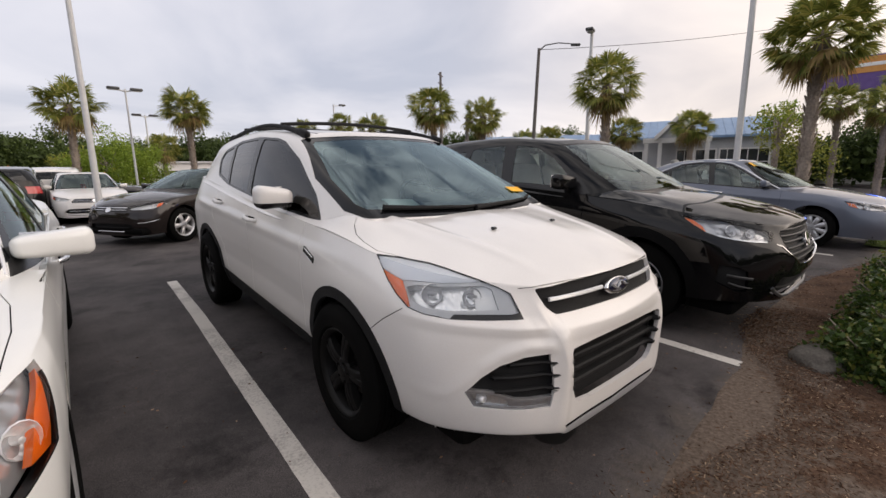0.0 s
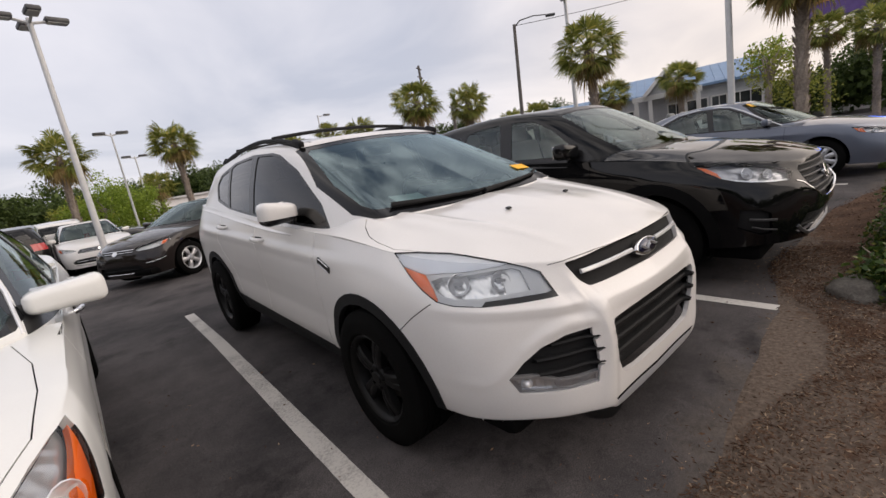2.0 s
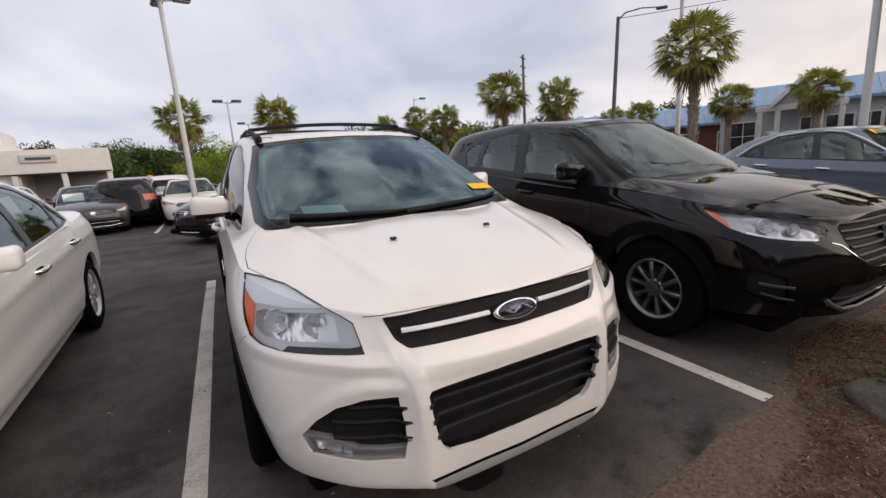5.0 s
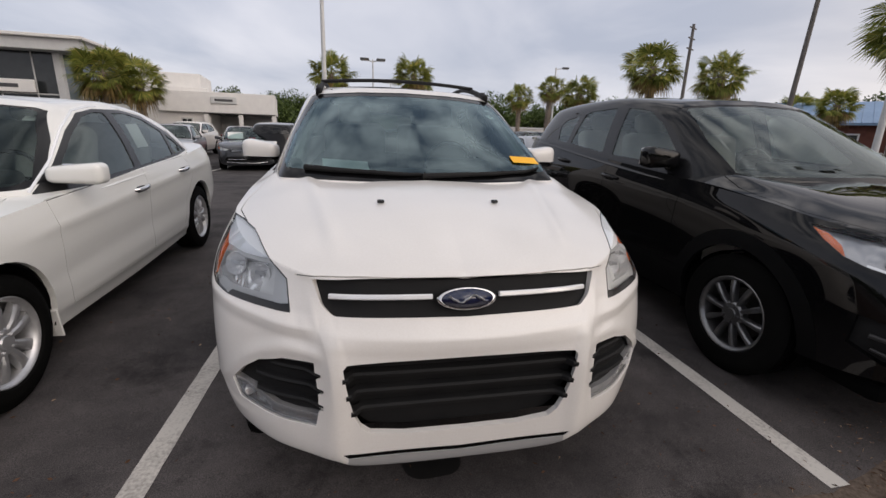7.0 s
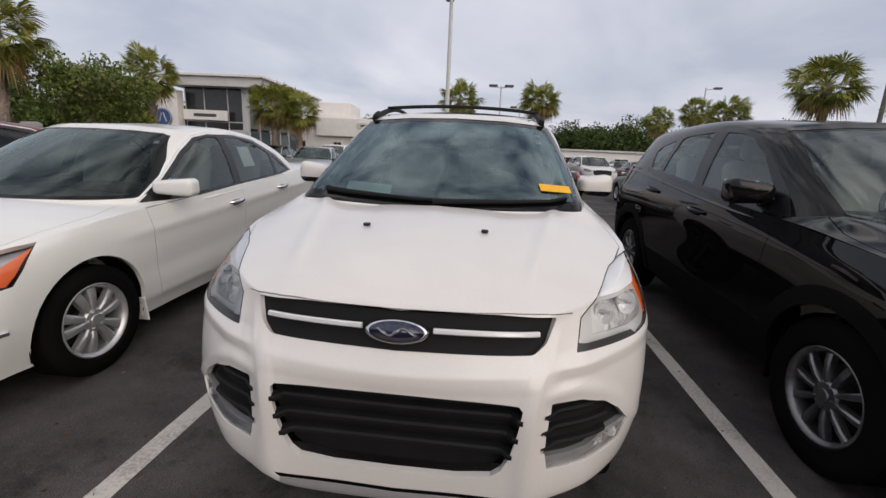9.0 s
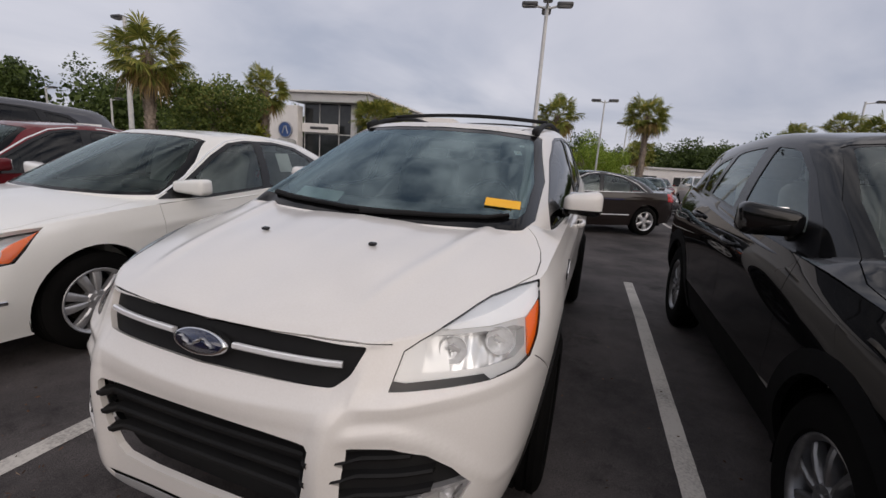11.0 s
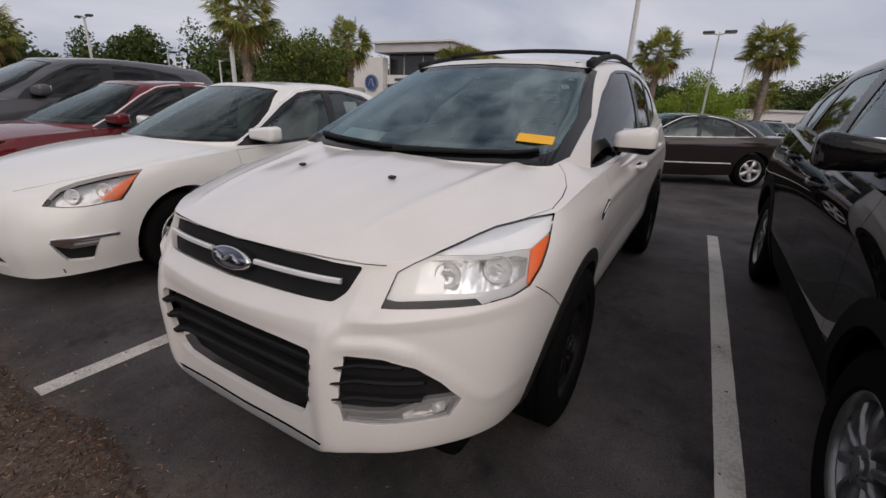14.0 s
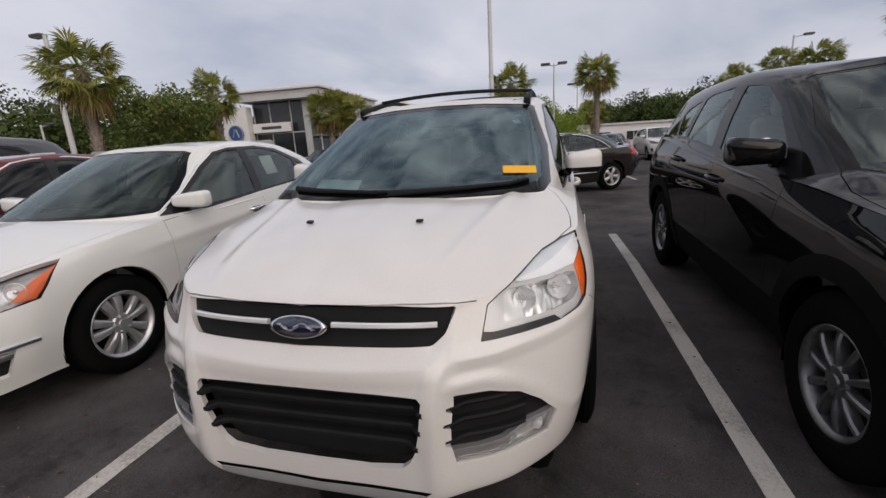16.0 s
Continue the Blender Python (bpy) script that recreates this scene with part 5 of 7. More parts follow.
CROSS = dict(shape=cross_shape(), paint=BLACK, near=True, hubs=(.975, 3.675), R=.362, track=.785, rim=.222, style="ten", wheel_mat=DULL_ALLOY, cladding=.135,
    lamp=[(.50, .862), (.56, .81), (.697, .815), (.834, .83), (.93, .85), (1.0, .877), (1.06, .93), (1.107, .992), (.95, .985), (.81, .972), (.712, .945), (.52, .893)],
    amber=[(.99, .875), (1.0, .878), (1.06, .93), (1.10, .985), (1.04, .967), (1.0, .925)], bowls=((.77, .34, .90, .044), (.68, .24, .878, .036)),
    front=[("grille", [(0, .945), (.25, .94), (.48, .905), (.50, .88), (.47, .72), (.36, .645), (0, .62)], PLASTIC, .035, "black mesh grille"),
           ("lower_intake", [(0, .545), (.52, .55), (.60, .43), (.50, .385), (0, .375)], PLASTIC, .05, "black lower air intake")],
    corner=[("fog_pod", [(.80, .63), (.92, .645), (.925, .50), (.80, .44), (.72, .44), (.735, .60)], PLASTIC, .03, "black fog lamp pod")],
    bars=[(.90, .46, .012, .018, DARK_SATIN), (.855, .47, .012, .018, DARK_SATIN), (.81, .46, .012, .018, DARK_SATIN), (.765, .45, .012, .018, DARK_SATIN), (.72, .43, .012, .018, DARK_SATIN), (.675, .38, .012, .018, DARK_SATIN), (.46, .55, .02, .02, PLASTIC)],
    lamp_mat=GREY_FACET, strips=[("chrome_wing", CHROME, .007, .006, [(0, .618), (.2, .628), (.34, .648), (.42, .69), (.47, .735), (.52, .785), (.57, .803)], "chrome wing under the grille"),
            ("silver_lip", DULL_SATIN, .026, .012, [(0, .372), (.3, .376), (.46, .39), (.55, .43), (.60, .47)], "dull silver lower lip"),
            ("fog_bar", DARK_SATIN, .012, .006, [(.74, .47), (.80, .48), (.85, .505)], "satin fog lamp bar"), ("fog_bar", DARK_SATIN, .018, .010, [(.75, .545), (.82, .555), (.86, .565)], "")], lamp_edge=[(.575, .822), (.697, .826), (.834, .841), (.92, .860)],
    tail_lamp=[(4.2, .9), (4.6, .9), (4.6, 1.1), (4.2, 1.1)],
    hood=[(.52, .13), (.62, .21), (.74, .46), (.80, .62), (.838, .73), (.838, .95), (.83, 1.15), (.79, 1.30), (.72, 1.42)], hood_z=.93,
    doors=[[(1.58, .42), (1.55, .70), (1.53, 1.10), (2.45, 1.17), (2.47, .45)], [(2.47, .45), (2.45, 1.17), (3.28, 1.23), (3.48, .95), (3.22, .72), (3.12, .47)]],
    screen=[(0, 1.14), (.35, 1.135), (.60, 1.128), (.745, 1.125), (.765, 1.145), (.725, 1.33), (.632, 1.56), (.60, 1.575), (.32, 1.60), (0, 1.608), (2.14, 0)],
    band=[(1.50, 1.09), (1.63, 1.225), (1.96, 1.44), (2.18, 1.555), (2.3, 1.58), (2.6, 1.592), (3.08, 1.568), (3.55, 1.49), (3.66, 1.41), (3.56, 1.225), (3.05, 1.205), (2.45, 1.16)],
    wins=[[(1.68, 1.165), (1.74, 1.235), (2.0, 1.43), (2.21, 1.535), (2.32, 1.558), (2.50, 1.57), (2.45, 1.18)], [(2.60, 1.19), (2.66, 1.572), (3.06, 1.545), (3.16, 1.52), (3.22, 1.23)], [(3.30, 1.235), (3.26, 1.51), (3.52, 1.455), (3.60, 1.40), (3.52, 1.245)]],
    rear_glass=[(0, 1.27), (.62, 1.27), (.50, 1.5), (0, 1.51)], mirror=(.945, 1.73, 1.215), mirror_size=(.25, .16, .165), screen_glass=PALE_SCREEN, mirror_low=.05, handles=[(2.36, 1.0), (3.22, 1.06)], handle_mat=BLACK,
    wipers=[],
    cabin=(1.30, .43, (2.52, 3.28), 1.12), trim=CABIN_PALE, badges=[("emblem", 0, .80, .075, .06, 1, CHROME)], glass=DOOR_GLASS)

SEDAN = dict(shape=sedan_shape(), paint=CREAM, near=True, hubs=(1.03, 3.806), R=.326, track=.785, rim=.215, style="seven",
    lamp=[(.72, .674), (.82, .66), (.93, .656), (1.085, .676), (1.12, .74), (1.165, .853), (1.08, .845), (1.0, .832), (.85, .797), (.77, .765)],
    amber=[(.985, .69), (1.07, .68), (1.10, .72), (1.155, .84), (1.06, .775)], lamp_mat=GREY_FACET, bowls=((.775, .36, .722, .046), (.85, .48, .742, .046)),
    front=[("grille", rounded([(-.2, .735), (.30, .735), (.40, .70), (.33, .52), (-.2, .50)], .03), PLASTIC, .03, "black grille"), ("lower_intake", rounded([(-.2, .40), (.42, .40), (.5, .28), (-.2, .27)], .03), PLASTIC, .04, "black lower air intake")],
    corner=[("fog_lamp", [(.735, .452), (.965, .447), (.945, .402), (.83, .398), (.765, .425)], CHROME, .006, "clear fog lamp strip"), ("fog_pod", rounded([(.735, .45), (.965, .445), (.905, .305), (.79, .315)], .012), PLASTIC, .03, "black fog lamp recess")],
    bars=[(.69, .34, .01, .018, CHROME), (.64, .33, .01, .014, PLASTIC), (.59, .32, .01, .014, PLASTIC), (.34, .42, .02, .014, PLASTIC)],
    strips=[("fog_chrome", CHROME, .026, .012, [(.76, .463), (.81, .462), (.855, .462), (.885, .462)], "chrome blade over the fog lamp"), ("grille_frame", CHROME, .03, .012, [(.33, .52), (.37, .60), (.40, .69), (.30, .73), (.1, .738)], "chrome grille frame")],
    tail_lamp=[(4.35, .80), (4.9, .80), (4.9, 1.0), (4.35, .98)],
    hood=[(.50, .20), (.60, .30), (.72, .50), (.80, .70), (.815, .95), (.80, 1.2), (.74, 1.45)], hood_z=.765,
    doors=[[(1.55, .30), (1.52, .60), (1.50, .92), (2.64, .965), (2.66, .30)], [(2.66, .30), (2.64, .965), (3.52, .99), (3.62, .80), (3.42, .60), (3.34, .32)]],
    screen=[(0, .985), (.4, .982), (.62, .974), (.755, .970), (.782, .995), (.682, 1.20), (.572, 1.378), (.52, 1.396), (.32, 1.41), (0, 1.415), (2.42, 0)],
    band=[(1.56, .94), (1.845, 1.08), (2.16, 1.262), (2.385, 1.367), (2.58, 1.396), (2.95, 1.395), (3.28, 1.35), (3.60, 1.20), (3.82, 1.02), (3.5, .995), (2.6, .965), (2.0, .935)],
    wins=[[(1.75, .985), (1.905, 1.085), (2.185, 1.245), (2.405, 1.346), (2.55, 1.374), (2.66, 1.372), (2.58, .985), (1.95, .96)], [(2.68, .985), (2.76, 1.37), (3.0, 1.366), (3.24, 1.32), (3.44, 1.215), (3.38, 1.01)], [(3.44, 1.015), (3.50, 1.19), (3.74, 1.03)]],
    rear_glass=[(0, 1.08), (.58, 1.08), (.48, 1.33), (0, 1.345)], sculpt=sedan_sculpt, mirror=(.925, 1.75, 1.035), mirror_size=(.285, .15, .135), mirror_low=.04, handles=[(2.50, .83), (3.38, .875)], handle_mat=CHROME,
    wipers=[],
    chrome_line=[(1.56, .95), (1.835, 1.09), (2.15, 1.276), (2.385, 1.382), (2.58, 1.411), (2.95, 1.41), (3.28, 1.365), (3.62, 1.21), (3.84, 1.03)],
    cabin=(1.30, .34, (2.50, 3.35), .965), trim=CABIN_LIGHT, badges=[("emblem", 0, .66, .06, .05, 1, CHROME)])


def variant(base, **kw):
    d = dict(base)
    d.update(kw)
    return d


def lowered(P, sy=.99, sz=.97, low=.02):
    """A side outline that follows the stretched shape."""
    return [(y * sy, z * sz - low * max(0.0, min(1.0, (z - .95) / .4))) for y, z in P]


PASSAT = variant(SEDAN, paint=GREY, wheel_label="silver wheel cover", style="cover", mirror_size=(.2, .12, .13),
    lamp=[(.50, .70), (.60, .66), (.80, .665), (.93, .68), (1.05, .72), (1.10, .80), (1.0, .80), (.85, .775), (.6, .735)], amber=[(.97, .70), (1.05, .73), (1.08, .79), (1.0, .77)],
    bars=[(.70, .40, .0, .014, CHROME), (.66, .40, .0, .014, CHROME), (.34, .42, .02, .014, PLASTIC)],
    front=[("grille", rounded([(-.2, .725), (.38, .72), (.43, .64), (-.2, .635)], .015), PLASTIC, .02, "black grille"), ("lower_intake", rounded([(-.2, .42), (.5, .41), (.55, .3), (-.2, .29)], .03), PLASTIC, .04, "black lower air intake")],
    strips=[("chrome_lip", CHROME, .022, .01, [(0, .27), (.3, .27), (.5, .285), (.62, .30)], "chrome lower lip")], corner=[])
CC = variant(PASSAT, paint=BROWN, near=False, style="star", shape=short_nosed(stretched(sedan_shape(), 1, .99, .97, .02), .22), flank_line=[(1.5, .45), (2.4, .45), (3.35, .46)], band=lowered(SEDAN["band"]), wins=[lowered(w) for w in SEDAN["wins"]],
    chrome_line=lowered(SEDAN["chrome_line"] + [(3.70, 1.022), (3.4, 1.006), (2.6, .982), (2.0, .962), (1.62, .956)]), cabin=(1.30, .22, (2.50, 3.30), .93),
    wheel_label="silver five-spoke alloy wheel", handle_mat=BROWN, lamp_mat=FACET,
    strips=[("chrome_lip", CHROME, .022, .01, [(0, .27), (.3, .27), (.5, .285), (.62, .30)], "chrome lower lip"), ("fog_strip", CHROME, .018, .01, [(.62, .425), (.72, .43), (.80, .45), (.85, .475)], "chrome fog lamp strip")])
JETTA = variant(PASSAT, paint=WHITE, near=False, style="five", lamp_mat=FACET,
    front=[("grille", rounded([(-.2, .735), (.44, .73), (.52, .66), (.50, .615), (-.2, .605)], .012), PLASTIC, .02, "wide black grille"), ("lower_intake", rounded([(-.2, .46), (.60, .45), (.70, .36), (.62, .315), (-.2, .30)], .03), PLASTIC, .04, "black lower air intake")],
    bars=[(.715, .44, .0, .010, CHROME), (.675, .47, .0, .010, CHROME), (.635, .48, .0, .010, CHROME), (.385, .58, .01, .012, CHROME)])
REDCAR = variant(SEDAN, paint=RED, near=True, glass=DARK_GLASS, handle_mat=RED)

build_suv(on_lot(0, 0))
build_car("crossover", "glossy black crossover with silver ten-spoke wheels, parked beside the white SUV", CROSS, on_lot(2.74, -.2, 1.3))
cream = build_car("sedan", "cream white saloon with chrome window line, parked beside the white SUV", SEDAN, on_lot(-2.855, -.10, .5))
passat = build_car("sedan", "blue-grey saloon with silver wheel covers and an orange windscreen tag", PASSAT, on_lot(8.5, -.5))
build_car("sedan", "dark brown saloon with chrome window line, parked across the aisle", CC, on_lot(-1.62, 8.78, -58.2))
build_car("sedan", "white saloon with black grille, facing across the aisle", JETTA, on_lot(-1.4, 14.8, 3))
build_car("sedan", "burgundy red saloon with dark glass beside the cream saloon", REDCAR, on_lot(-5.4, -.1))

# tall grey wagon beyond the red car
VAN = variant(CROSS, paint=VANGREY, near=False, glass=DARK_GLASS, cladding=None, badges=[])
van = build_car("van", "dark grey long van with tinted windows and a white window tag", VAN, on_lot(-8.05, -.95))
tag = part("window_tag", rbox(.012, .34, .08, .004, 1, pose(.795, 3.78, 1.345, 0, -17, 0)), PAPER, van, "white window tag")
van.matrix_world = on_lot(-7.85, -.15) @ Matrix.Diagonal((1.05, 1.12, 1.07, 1))

# cars farther off in the lot
GREY_SEDAN = variant(JETTA, paint=DGREY)
SILVER_SEDAN = variant(JETTA, paint=SILVER)
WHITE_CROSS = variant(CROSS, paint=WHITE, near=False, badges=[], cladding=None)
DARK_CROSS = variant(CROSS, paint=BLACK, near=False, badges=[])
RED_SEDAN = variant(JETTA, paint=RED)
far = {}
G_ = "cars across the lot"
far["grey"] = build_car("sedan", "dark grey saloon facing the aisle with a paper in the windscreen", GREY_SEDAN, on_lot(-3.9, 14.2, 12), G_)
far["silver"] = build_car("sedan", "silver saloon parked in the row across the aisle", SILVER_SEDAN, on_lot(-6.5, 14.0, 10), G_)
far["wcross"] = build_car("crossover", "white crossover in the far rows of the lot", WHITE_CROSS, on_lot(-2.3, 22.5, 180), G_)
far["dcross"] = build_car("crossover", "dark crossover in the far rows of the lot", DARK_CROSS, on_lot(-3.4, 20.3, 180), G_)
far["red"] = build_car("sedan", "dark red saloon in the far rows of the lot", RED_SEDAN, on_lot(-6.0, 21.0, 0), G_)
far["white"] = build_car("sedan", "white saloon in the far rows of the lot", JETTA, on_lot(-.2, 25.5, 100), G_)
for k, x, y, h in (("grey", 3.1, 15.6, 24), ("silver", 5.8, 16.4, 182), ("dcross", 7.7, 15.8, 0), ("grey", 1.0, 21.5, 90), ("wcross", 6.2, 22.5, 3), ("silver", 3.6, 23.0, 2), ("red", 8.9, 22.6, 0),
                   ("white", 11.6, 22.9, 0), ("silver", -1.6, 30.0, 0), ("grey", -4.2, 29.5, 0), ("white", -6.9, 29.0, 0), ("red", 4.6, 29.5, 0), ("wcross", 7.0, 29.0, 0), ("grey", 9.8, 29.5, 0), ("silver", 12.5, 29.4, 0), ("grey", -9.0, 14.5, 6), ("wcross", -8.8, 21.5, 0), ("dcross", 14.5, 22.5, 0), ("silver", 16.8, 12.5, 60), ("red", 8.0, 34.5, 0), ("white", 10.7, 34.3, 0), ("grey", -11.5, 28.5, 0)):
    copy_thing(far[k], on_lot(x, y, h))
part("window_paper", rbox(.006, .20, .20, .002, 1, pose(.70, 3.08, 1.19, 0, -20, 0)), PAPER, cream, "white paper in the rear door window")
part("screen_sticker", rbox(.07, .006, .05, .002, 1, pose(.46, 2.22, 1.325, -60, 0, 0)), PAPER, cream, "small white windscreen sticker")
# mud flaps of the cream saloon
for sx in (1, -1):
    part("mud_flap", rbox(.16, .012, .17, .005, 1, pose(sx * .80, 1.405, .245, 6)), CREAM, cream, "cream mud flap")
# orange tag on the windscreen of the blue-grey car
tag = part("windscreen_tag", rbox(.24, .012, .12, .004, 1, pose(-.43, 2.10, 1.362, -58, 0, 0)), YELLOW, passat, "orange price tag")
part("dash_paper", rbox(.5, .01, .3, .004, 1, pose(-.35, 1.62, 1.13, -42)), PAPER, far["grey"], "white paper behind the windscreen")


# ---- surroundings: materials ----
def asphalt_mat():
    m, b = base_mat("asphalt", (.05, .05, .05), .85, spec=.25)
    nt = m.node_tree
    N, L = nt.nodes.new, nt.links.new
    tc, sep = N("ShaderNodeTexCoord"), N("ShaderNodeSeparateXYZ")
    L(tc.outputs["Object"], sep.inputs[0])

    def noise_tex(scale, detail=5, rough=.6):
        n = N("ShaderNodeTexNoise")
        n.inputs["Scale"].default_value, n.inputs["Detail"].default_value, n.inputs["Roughness"].default_value = scale, detail, rough
        L(tc.outputs["Object"], n.inputs["Vector"])
        return n.outputs["Fac"]

    def ramp(f, p0, c0, p1, c1):
        r = N("ShaderNodeValToRGB")
        e = r.color_ramp.elements
        e[0].position, e[0].color, e[1].position, e[1].color = p0, (*c0, 1), p1, (*c1, 1)
        L(f, r.inputs["Fac"])
        return r.outputs["Color"]

    def mixc(f, a, c, mode="MIX"):
        x = N("ShaderNodeMix")
        x.data_type, x.blend_type = "RGBA", mode
        for s, v in (("Factor", f), ("A", a), ("B", c)):
            if isinstance(v, (int, float)):
                x.inputs[s].default_value = v
            elif isinstance(v, tuple):
                x.inputs[s].default_value = (*v, 1)
            else:
                L(v, x.inputs[s])
        return x.outputs["Result"]

    def math_(op, a, c):
        x = N("ShaderNodeMath")
        x.operation = op
        for i, v in enumerate((a, c)):
            if isinstance(v, (int, float)):
                x.inputs[i].default_value = v
            else:
                L(v, x.inputs[i])
        return x.outputs[0]
    stone = ramp(noise_tex(260, 3), .38, (.036, .034, .037), .72, (.116, .109, .111))
    patch = ramp(noise_tex(.9, 8, .68), .37, (.52, .50, .49), .64, (1.46, 1.38, 1.30))
    col = mixc(1.0, stone, patch, "MULTIPLY")
    oil = ramp(noise_tex(1.5, 7, .72), .55, (1, 1, 1), .68, (.36, .35, .36))
    col = mixc(1.0, col, oil, "MULTIPLY")
    vor = N("ShaderNodeTexVoronoi")
    vor.feature = "DISTANCE_TO_EDGE"
    vor.inputs["Scale"].default_value = .55
    wob = N("ShaderNodeVectorMath")
    wob.operation = "ADD"
    nn = N("ShaderNodeTexNoise")
    nn.inputs["Scale"].default_value = 2.2
    L(tc.outputs["Object"], nn.inputs["Vector"])
    L(tc.outputs["Object"], wob.inputs[0])
    L(nn.outputs["Color"], wob.inputs[1])
    L(wob.outputs[0], vor.inputs["Vector"])
    crack = ramp(vor.outputs["Distance"], .002, (.55, .55, .55), .007, (1, 1, 1))
    col = mixc(.22, col, crack, "MULTIPLY")
    # sand and dirt washed over the rim of the bed
    f = math_("ADD", math_("MULTIPLY", math_("ADD", sep.outputs[1], .12), -3.4), math_("MULTIPLY", math_("SUBTRACT", noise_tex(2.3, 6, .65), .5), 3.2))
    clampn = N("ShaderNodeClamp")
    L(f, clampn.inputs[0])
    sand = ramp(noise_tex(45, 5), .3, (.075, .060, .048), .75, (.18, .148, .118))
    col = mixc(math_("MULTIPLY", clampn.outputs[0], .6), col, sand)
    L(col, b.inputs["Base Color"])
    bp = N("ShaderNodeBump")
    bp.inputs["Strength"].default_value, bp.inputs["Distance"].default_value = .5, .006
    L(noise_tex(220, 4), bp.inputs["Height"])
    L(bp.outputs[0], b.inputs["Normal"])
    return m


def leafy(name, c1, c2, c3=None, rough=.55):
    """Leaf colour that varies from leaf to leaf, partly let through by light."""
    m, b = base_mat(name, c1, rough, spec=.3)
    nt = m.node_tree
    N, L = nt.nodes.new, nt.links.new
    g, r = N("ShaderNodeNewGeometry"), N("ShaderNodeValToRGB")
    e = r.color_ramp.elements
    e[0].color, e[1].color = (*c1, 1), (*c2, 1)
    if c3:
        x = e.new(.78)
        x.color = (*c2, 1)
        e[-1].color = (*c3, 1)
    L(g.outputs["Random Per Island"], r.inputs["Fac"])
    L(r.outputs["Color"], b.inputs["Base Color"])
    tr, mix, out = N("ShaderNodeBsdfTranslucent"), N("ShaderNodeMixShader"), nt.nodes["Material Output"]
    L(r.outputs["Color"], tr.inputs["Color"])
    mix.inputs[0].default_value = .3
    L(b.outputs[0], mix.inputs[1])
    L(tr.outputs[0], mix.inputs[2])
    L(mix.outputs[0], out.inputs["Surface"])
    return m


ASPHALT = asphalt_mat()
LINE = grainy("worn_line_paint", (.56, .53, .49), (.28, .262, .245), 24, .8, bump=.2, fine=70, low=.46, high=.66, spec=.2)
def mulch_mat():
    """Bark mulch that gives way to bare sand along the rim of the bed."""
    m = grainy("mulch", (.036, .021, .014), (.132, .080, .054), 30, .95, bump=.9, fine=55, spec=.1)
    nt = m.node_tree
    N, L = nt.nodes.new, nt.links.new
    b = nt.nodes["Principled BSDF"]
    bark = b.inputs["Base Color"].links[0].from_socket
    tc, sep = N("ShaderNodeTexCoord"), N("ShaderNodeSeparateXYZ")
    L(tc.outputs["Object"], sep.inputs[0])

    def m_(op, a, c):
        x = N("ShaderNodeMath")
        x.operation = op
        for i, v in enumerate((a, c)):
            if isinstance(v, (int, float)):
                x.inputs[i].default_value = v
            else:
                L(v, x.inputs[i])
        return x.outputs[0]

    def nz(scale):
        x = N("ShaderNodeTexNoise")
        x.inputs["Scale"].default_value, x.inputs["Detail"].default_value, x.inputs["Roughness"].default_value = scale, 6, .65
        L(tc.outputs["Object"], x.inputs["Vector"])
        return x.outputs["Fac"]
    side = m_("MULTIPLY", m_("ABSOLUTE", m_("ADD", sep.outputs[0], .1), 0), -1.1)
    f = m_("ADD", m_("ADD", m_("MULTIPLY", m_("ADD", sep.outputs[1], .62), 4.0), m_("ADD", side, 2.1)), m_("ADD", m_("MULTIPLY", m_("SUBTRACT", nz(2.4), .5), 7.5), m_("MULTIPLY", m_("SUBTRACT", nz(9.0), .5), 7.0)))
    cl = N("ShaderNodeClamp")
    L(f, cl.inputs[0])
    sand = N("ShaderNodeValToRGB")
    e = sand.color_ramp.elements
    e[0].position, e[0].color, e[1].position, e[1].color = .3, (.070, .053, .042, 1), .72, (.19, .148, .118, 1)
    L(nz(40), sand.inputs["Fac"])
    mx = N("ShaderNodeMix")
    mx.data_type = "RGBA"
    L(cl.outputs[0], mx.inputs["Factor"])
    L(bark, mx.inputs["A"])
    L(sand.outputs["Color"], mx.inputs["B"])
    L(mx.outputs["Result"], b.inputs["Base Color"])
    return m


MULCH = mulch_mat()
CHIP = leafy("mulch_chip", (.045, .024, .015), (.160, .088, .055), (.42, .31, .21), .9)
BARK = grainy("palm_bark", (.16, .13, .105), (.40, .335, .28), 14, .95, bump=.9, fine=22, spec=.1)
PALM_LEAF = leafy("palm_leaf", (.095, .125, .028), (.30, .315, .07), (.50, .41, .12))
DEAD_LEAF = leafy("dead_palm_leaf", (.17, .11, .04), (.34, .24, .09))
OAK_LEAF = leafy("dark_green_leaf", (.030, .052, .012), (.115, .16, .042))
TREE_LEAF = leafy("olive_green_leaf", (.055, .095, .02), (.18, .225, .055), (.28, .27, .08))
LIME_LEAF = leafy("light_green_leaf", (.13, .21, .02), (.33, .42, .06))
YELLOW_LEAF = leafy("yellow_green_leaf", (.14, .18, .025), (.38, .37, .07))
SHRUB_LEAF = leafy("shrub_leaf", (.020, .042, .010), (.075, .125, .026), (.20, .19, .045), .35)
GRASS = grainy("lawn", (.05, .09, .015), (.13, .17, .04), 30, .9, bump=.6, fine=90, spec=.1)
ROCK = grainy("grey_rock", (.085, .075, .065), (.17, .155, .135), 16, .9, bump=.8, fine=60, spec=.2)
POLE = grainy("white_pole_paint", (.55, .55, .55), (.66, .66, .65), 12, .5)
DARK_METAL = grainy("dark_grey_metal", (.06, .06, .065), (.10, .10, .10), 20, .5, metal=.4)
